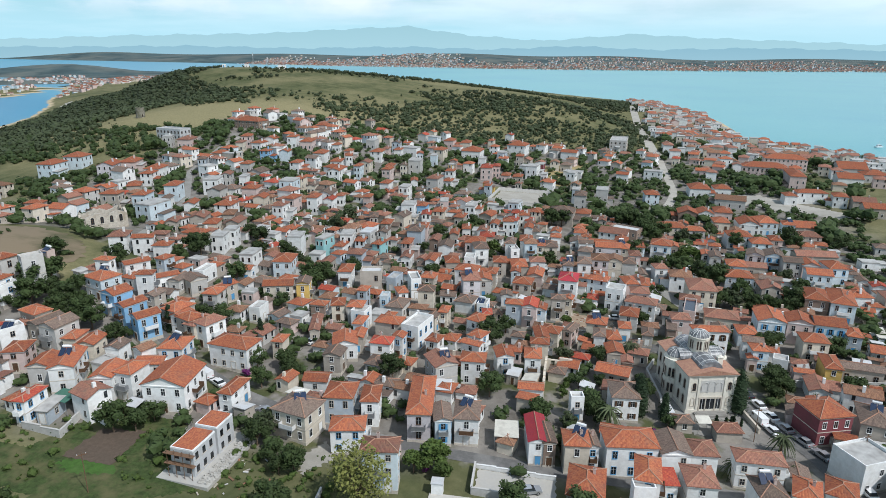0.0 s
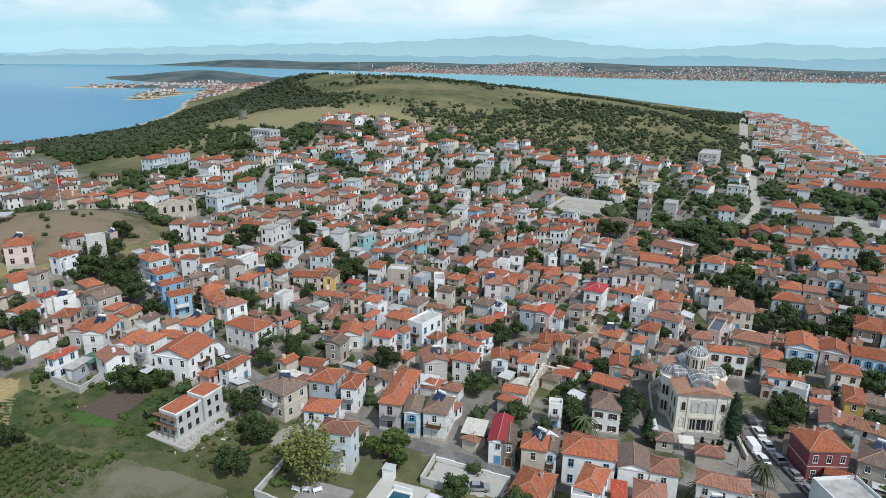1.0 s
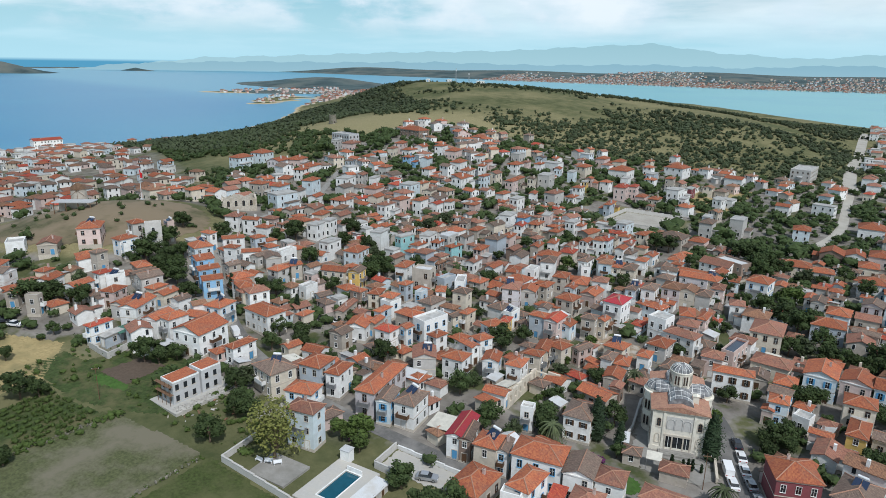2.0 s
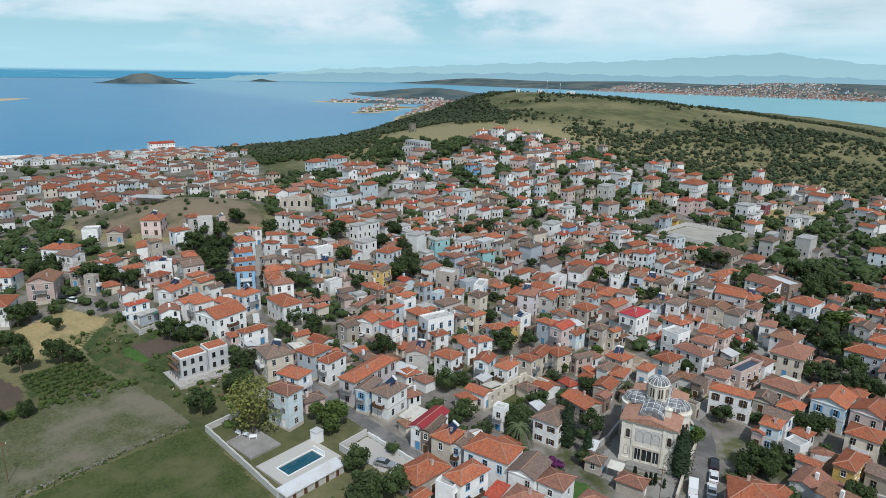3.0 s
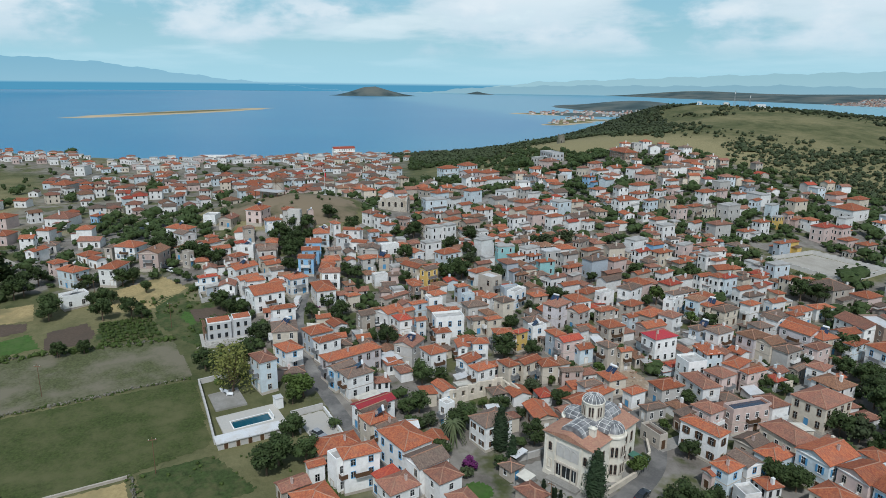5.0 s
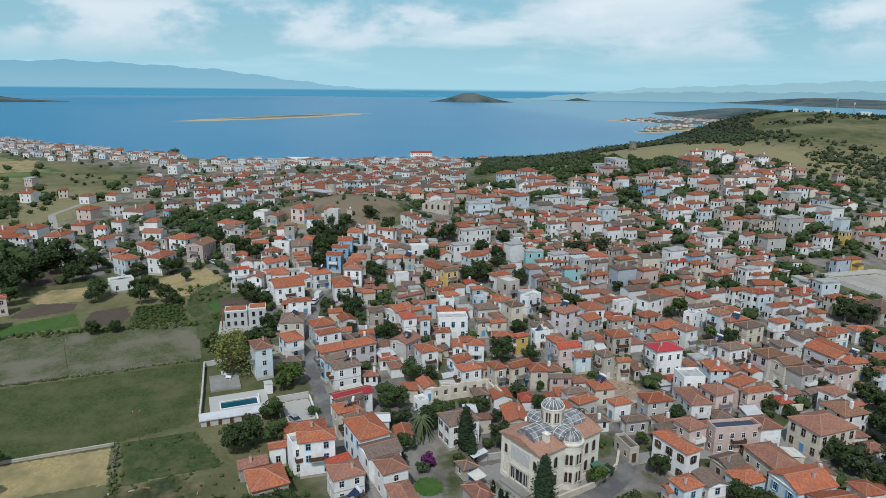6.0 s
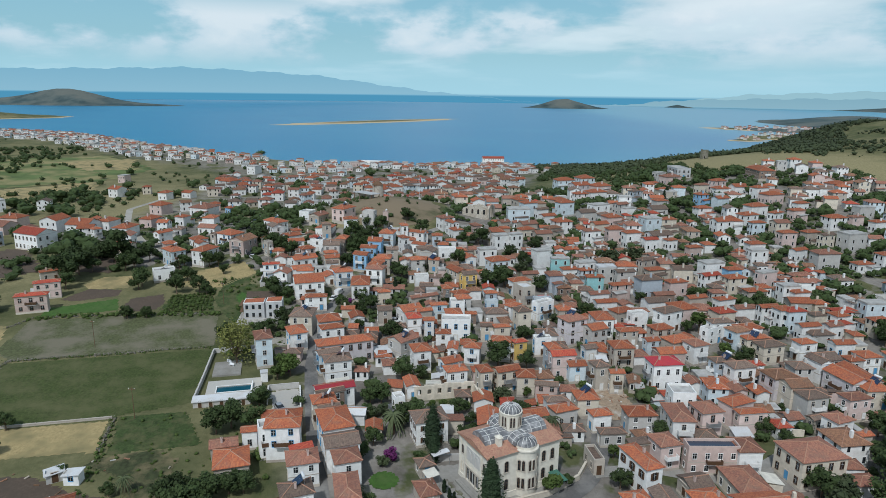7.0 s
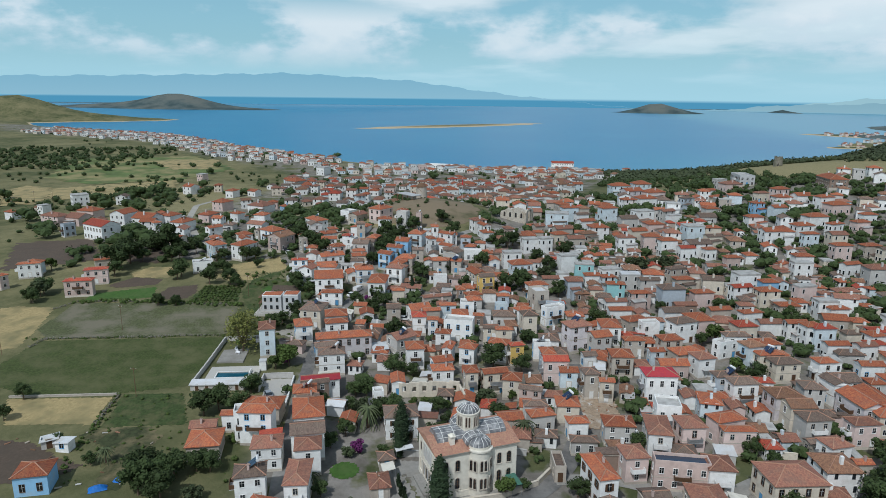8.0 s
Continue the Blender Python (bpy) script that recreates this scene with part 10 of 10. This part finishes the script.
for x, y, t in GARDENS:
    if len(used_sheds) > 62 or math.hypot(x - 50, y - 90) > 210:
        break
    if rng.random() < 0.45 and is_free(x, y, 1.9):
        k = rng.randrange(6)
        ob, wide = SHEDS[k]
        m = pose(x, y, ground_z(x, y), 0, 0, -13 + rng.choice([0, 90, 180, 270]))
        if k in used_sheds:
            copy_thing(ob, m)
        else:
            ob.matrix_basis = m
        used_sheds.add(k)
        used_sheds.add((x, y))
        block(x, y, wide, wide)

# a roofless house: pierced walls of pale rubble stone
def ruined_shell(points, high):
    top = tagged(new("ruined_house"), "roofless ruined house with pierced pale stone walls", "ruin")
    r_ = random.Random(5)
    for (x0, y0), (x1, y1) in zip(points, points[1:]):
        run, n = math.hypot(x1 - x0, y1 - y0), max(1, int(math.hypot(x1 - x0, y1 - y0) / 2.3))
        at = pose(x0, y0, ground_z(x0, y0), 0, 0, math.degrees(math.atan2(y1 - y0, x1 - x0)))
        for k in range(n):
            a, b = run * k / n, run * (k + 1) / n
            c, hh = (a + b) / 2, high + r_.uniform(-0.7, 0.3)
            for name, box in (("pier", (a, c - 0.5, -1.2, hh)), ("pier", (c + 0.5, b - 0.01, -1.2, hh - 0.2)), ("sill_wall", (c - 0.5, c + 0.5, -1.2, 1.5)), ("lintel", (c - 0.5, c + 0.5, 3.0, hh - 0.1))):
                s = Shape()
                s.box(box[0], box[1], -0.25, 0.25, box[2], box[3])
                put(name, s.mesh(name, "wall_cream"), top, at)


ruined_shell([(0.3, 131.2), (0.4, 138.9), (0.7, 146.6), (7.0, 147.1)], 4.0)
# awnings of the cafe gardens
def awning(x, y, w, d, turn, h, mat, label):
    top = tagged(new("awning"), label, "awning", "garden awnings")
    s = Shape()
    s.face([(-w / 2, -d / 2, h), (w / 2, -d / 2, h), (w / 2, d / 2, h + 0.35), (-w / 2, d / 2, h + 0.35)])
    s.face([(-w / 2, d / 2, h + 0.29), (w / 2, d / 2, h + 0.29), (w / 2, -d / 2, h - 0.06), (-w / 2, -d / 2, h - 0.06)])
    put("cover", s.mesh("cover", mat, uv=False), top)
    for a in (-1, 1):
        for b in (-1, 1):
            s = Shape()
            s.tube((a * (w / 2 - 0.1), b * (d / 2 - 0.1), -0.5), (a * (w / 2 - 0.1), b * (d / 2 - 0.1), h + 0.17 * (b + 1)), 0.05, sides=5)
            put("post", s.mesh("post", "metal_grey", uv=False), top)
    top.matrix_basis = pose(x, y, ground_z(x, y), 0, 0, turn)


awning(-6.4, 113.2, 4.8, 5.6, 4, 3.2, "canvas", "cream canvas awning over a cafe yard")
awning(34.2, 128.0, 3.0, 2.6, 10, 2.6, "canvas", "white canvas awning beside the church yard")
awning(27.5, 131.5, 1.6, 3.8, 12, 2.6, "sheet", "white sheet canopy along the church yard")
awning(39.8, 152.5, 2.2, 4.4, 104, 2.6, "awning_green", "green canvas awning behind the church")
awning(-93.5, 99.5, 4.6, 4.0, -8, 3.0, "awning_green", "green canvas awning beside a house")
awning(-80.0, 101.8, 3.4, 2.8, -8, 2.7, "sheet", "pale sheet canopy beside a house")
awning(-23.0, 126.5, 6.5, 4.6, 6, 3.2, "sheet", "large white sheet canopy in a yard")
home(29.9, 127.6, 3.8, 3.6, 8, 2.6, "hip", "old", "stone", name="garden_kiosk", label="small kiosk under a weathered tile roof", full=False)
home(38.5, 126.2, 5.6, 4.2, 6, 2.6, "hip", "pinktile", "stone", name="garden_kiosk", label="wide garden pavilion under a faded tile roof", full=False)
home(19.2, 56.0, 3.0, 3.6, 20, 1.9, "mono", "sheet", "grey", name="garden_hut", label="white garden hut with a pale sheet roof", full=False)

# ---- chosen trees ----
def lone(name, label, leaf, high, wide, seed, x, y, **more):
    plant(tree_stock(name, label, leaf, high, wide, seed, **more), x, y)


lone("eucalyptus", "tall loose eucalyptus with yellow-green leaves", "leaf_gold", 14.0, 6.0, 22, -28.8, 87.0, lobes=26, leaves=80, size=0.30, stem=0.12, squash=1.5, core=0.02)
tall = [cypress_stock(10.5, 3.1, 31), cypress_stock(8.0, 1.9, 32)]
plant(tall[0], 43.4, 137.6, 1.05)
plant(BROAD[2], 42.0, 150.6, 1.1)
plant(tall[0], 21.2, 131.2, 1.0)
plant(tall[1], 26.6, 130.4, 0.9)
plant(tall[1], -92, 134, 0.9)
plant(tall[1], -70, 138, 0.8)
plant(tall[0], -160, 300, 0.9)
plant(tall[1], -156, 296, 0.9)
small = cypress_stock(3.6, 0.55, 33)
plant(small, 37.3, 130.0)
plant(small, 39.4, 130.5, 0.85)
plant(small, 40.4, 130.3, 0.9)
plant(small, 41.1, 131.0, 0.95)
plant(small, 42.8, 131.3, 0.7)
palm = palm_stock(4.6, 41)
plant(palm, 47.9, 121.9)
plant(palm, 14.2, 123.6, 1.1)
plant(palm, 21.9, 158.7, 1.0)
plant(palm, 36.5, 112.5, 0.8)
plant(palm, 26, 70, 0.7)
bougainvillea = tree_stock("bougainvillea", "purple flowering bougainvillea over a wall", "flowers", 2.4, 2.0, 61, lobes=6, leaves=60, stem=0.1)
plant(bougainvillea, 24.5, 121.5, 1.15)
plant(bougainvillea, -20, 100.5, 0.7)
plant(bougainvillea, -66, 122, 0.8)
# along the strait: a jetty, a row of palms and a boat
jetty = tagged(new("jetty"), "long low timber jetty over the water", "jetty")
s = Shape()
s.box(0, 32, -1.3, 1.3, 0.9, 1.15)
put("deck", s.mesh("deck", "wood", uv=False), jetty)
for k in range(9):
    for b in (-1.1, 1.1):
        s = Shape()
        s.tube((1 + 3.8 * k, b, -3), (1 + 3.8 * k, b, 0.95), 0.14, sides=6)
        put("pile", s.mesh("pile", "wood", uv=False), jetty)
jetty.matrix_basis = pose(179, 590, 0, 0, 0, 20)
for k in range(9):
    plant(palm, 214 + 3.0 * k, 562 - 3.2 * k, 1.1)
boat = tagged(new("motor_boat"), "white motor yacht moored off the shore", "boat")
s = Shape()
hull = [(-4.2, 1.4), (2.0, 1.5), (5.0, 0.0), (2.0, -1.5), (-4.2, -1.4)]
for (a, b), (c, d) in zip(hull, hull[1:] + hull[:1]):
    s.face([(a * 0.9, b * 0.7, -0.3), (c * 0.9, d * 0.7, -0.3), (c, d, 1.1), (a, b, 1.1)])
s.face([(a, b, 1.1) for a, b in hull])
put("hull", s.mesh("hull", "paint_white", uv=False), boat)
s = Shape()
s.box(-2.4, 1.4, -1.0, 1.0, 1.1, 2.4)
s.box(-2.0, 0.4, -0.9, 0.9, 2.4, 2.5)
put("cabin", s.mesh("cabin", "paint_white", uv=False), boat)
s = Shape()
s.box(-1.9, 1.45, -1.02, 1.02, 1.6, 2.1)
put("cabin_window", s.mesh("cabin_window", "glass_dark", uv=False), boat)
s = Shape()
s.tube((-0.5, 0, 2.5), (-0.5, 0, 6.5), 0.07, 0.04, 6)
put("mast", s.mesh("mast", "metal_white", uv=False), boat)
boat.matrix_basis = pose(281, 632, 0, 0, 0, 25)


# the kitchen gardens below the street
def tarp(x, y, w, d, turn):
    top = tagged(new("tarpaulin"), "blue tarpaulin thrown over a heap in the yard", "tarpaulin", "yard covers")
    s, n = Shape(), 7
    def at(i, j):
        u, v = i / (n - 1) * 2 - 1, j / (n - 1) * 2 - 1
        return (u * w / 2, v * d / 2, 0.9 * (1 - u * u) * (1 - v * v) + 0.12 * math.sin(5 * u + 3 * v) * (1 - u * u) + 0.05)
    for i in range(n - 1):
        for j in range(n - 1):
            s.face([at(i, j), at(i + 1, j), at(i + 1, j + 1), at(i, j + 1)])
    put("cover", weld(s.mesh("cover", "tarp_blue", uv=False)), top)
    top.matrix_basis = pose(x, y, ground_z(x, y), 0, 0, turn)


tarp(35.2, 72.0, 2.2, 3.4, 20)
tarp(32.6, 75.0, 1.6, 2.2, -15)
home(34.2, 60.5, 6.0, 6.4, 8, 4.2, "hip", "orange", "blue", full=False)
home(20.8, 59.8, 2.8, 3.4, -10, 2.2, "mono", "sheet", "white", name="garden_hut", label="small white hut with a pale sheet roof", full=False)


def pole_at(x, y, high=8.5, turn=0):
    top = tagged(new("utility_pole"), "wooden utility pole with a crossarm", "pole", "utility poles")
    s = Shape()
    s.tube((0, 0, -1), (0, 0, high), 0.085, 0.055, 7)
    put("post", s.mesh("post", "wood", uv=False), top)
    s = Shape()
    s.box(-0.8, 0.8, -0.06, 0.06, high - 0.7, high - 0.56)
    put("crossarm", s.mesh("crossarm", "wood", uv=False), top)
    for a in (-0.65, 0.0, 0.65):
        s = Shape()
        s.tube((a, 0, high - 0.56), (a, 0, high - 0.36), 0.05, sides=6)
        put("insulator", s.mesh("insulator", "metal_white", uv=False), top)
    top.matrix_basis = pose(x, y, ground_z(x, y), 0, 0, turn)


pole_at(-29, 20.7, 9, 10)
pole_at(-46, 47, 8.5, 60)
pole_at(-2.8, 66, 8, 80)
pole_at(-74, 80, 8, 40)
pole_at(-104, 62, 8.5, 20)
pole_at(-249, -77, 14)
pole_at(-248, -66, 13)
pole_at(44, 126, 8, 20)
pole_at(62, 120, 8, 30)
# clutter in the yards: planks and blocks lying about
r_ = random.Random(9)
s = Shape()
for k in range(90):
    x, y = ((r_.uniform(14, 36), r_.uniform(46, 78)), (r_.uniform(3, 19), r_.uniform(173, 185)), (r_.uniform(-57, -46), r_.uniform(84, 97)))[k % 3]
    a, b, c = r_.uniform(0.1, 0.7), r_.uniform(0.08, 0.2), r_.uniform(0.05, 0.2)
    s.box(-a, a, -b, b, 0, c, k % 4, pose(x, y, ground_z(x, y) + 0.1, r_.uniform(-12, 12), r_.uniform(-12, 12), r_.uniform(0, 360)))
tagged(new("yard_clutter", s.mesh("yard_clutter", "wood", "rubble", "wall_grey", "brown")), "planks, blocks and broken tiles lying in the yards", "rubble", kind="stuff")
rows_ = []
for i in range(9):           # low bushes in rows, and weeds over the rough plots
    for j in range(11):
        rows_.append((-85.5 + i * 1.9 + rng.uniform(-0.4, 0.4), 62.0 + j * 1.35 + rng.uniform(-0.4, 0.4), rng.uniform(0.45, 0.8)))
weeds = []
for k in range(2600):
    x, y = rng.uniform(-100, 36), rng.uniform(40, 101)
    inside = (-104 < x < -62 and 64 < y < 100 and y > -0.4 * x + 36) or (-4 < x < 34 and 62 < y < 96) or (-72 < x < -42 and 82 < y < 92) or (-56 < x < -30 and 84 < y < 100)
    if inside and is_free(x, y, -3.0) and rng.random() < 0.7:
        weeds.append((x, y, 0.2 + 0.9 * rng.random() ** 2))
for k in range(150):
    y = rng.uniform(20, 79)
    weeds.append((float(np.interp(y, [17, 22, 45, 78], [-66, -73.4, -71.5, -66])) + rng.gauss(0, 0.8), y, rng.uniform(0.3, 0.9)))
    weeds.append((-40.3 + rng.gauss(0, 0.5), y, rng.uniform(0.15, 0.4)))
    weeds.append((rng.uniform(-4, 34), 62 + rng.gauss(0, 0.6) if rng.random() < 0.5 else rng.uniform(62, 90), rng.uniform(0.2, 0.55)))
weeds = [p for p in weeds if not (-84.5 < p[0] < -75 and 86 < p[1] < 97.5)]
thicket("vineyard_bushes", "low green bushes in rows", rows_, "leaf_light", 16, 0.3, 71)
thicket("weeds", "weeds and brambles on rough ground", weeds, "leaf_light", 12, 0.33, 72, "weeds")
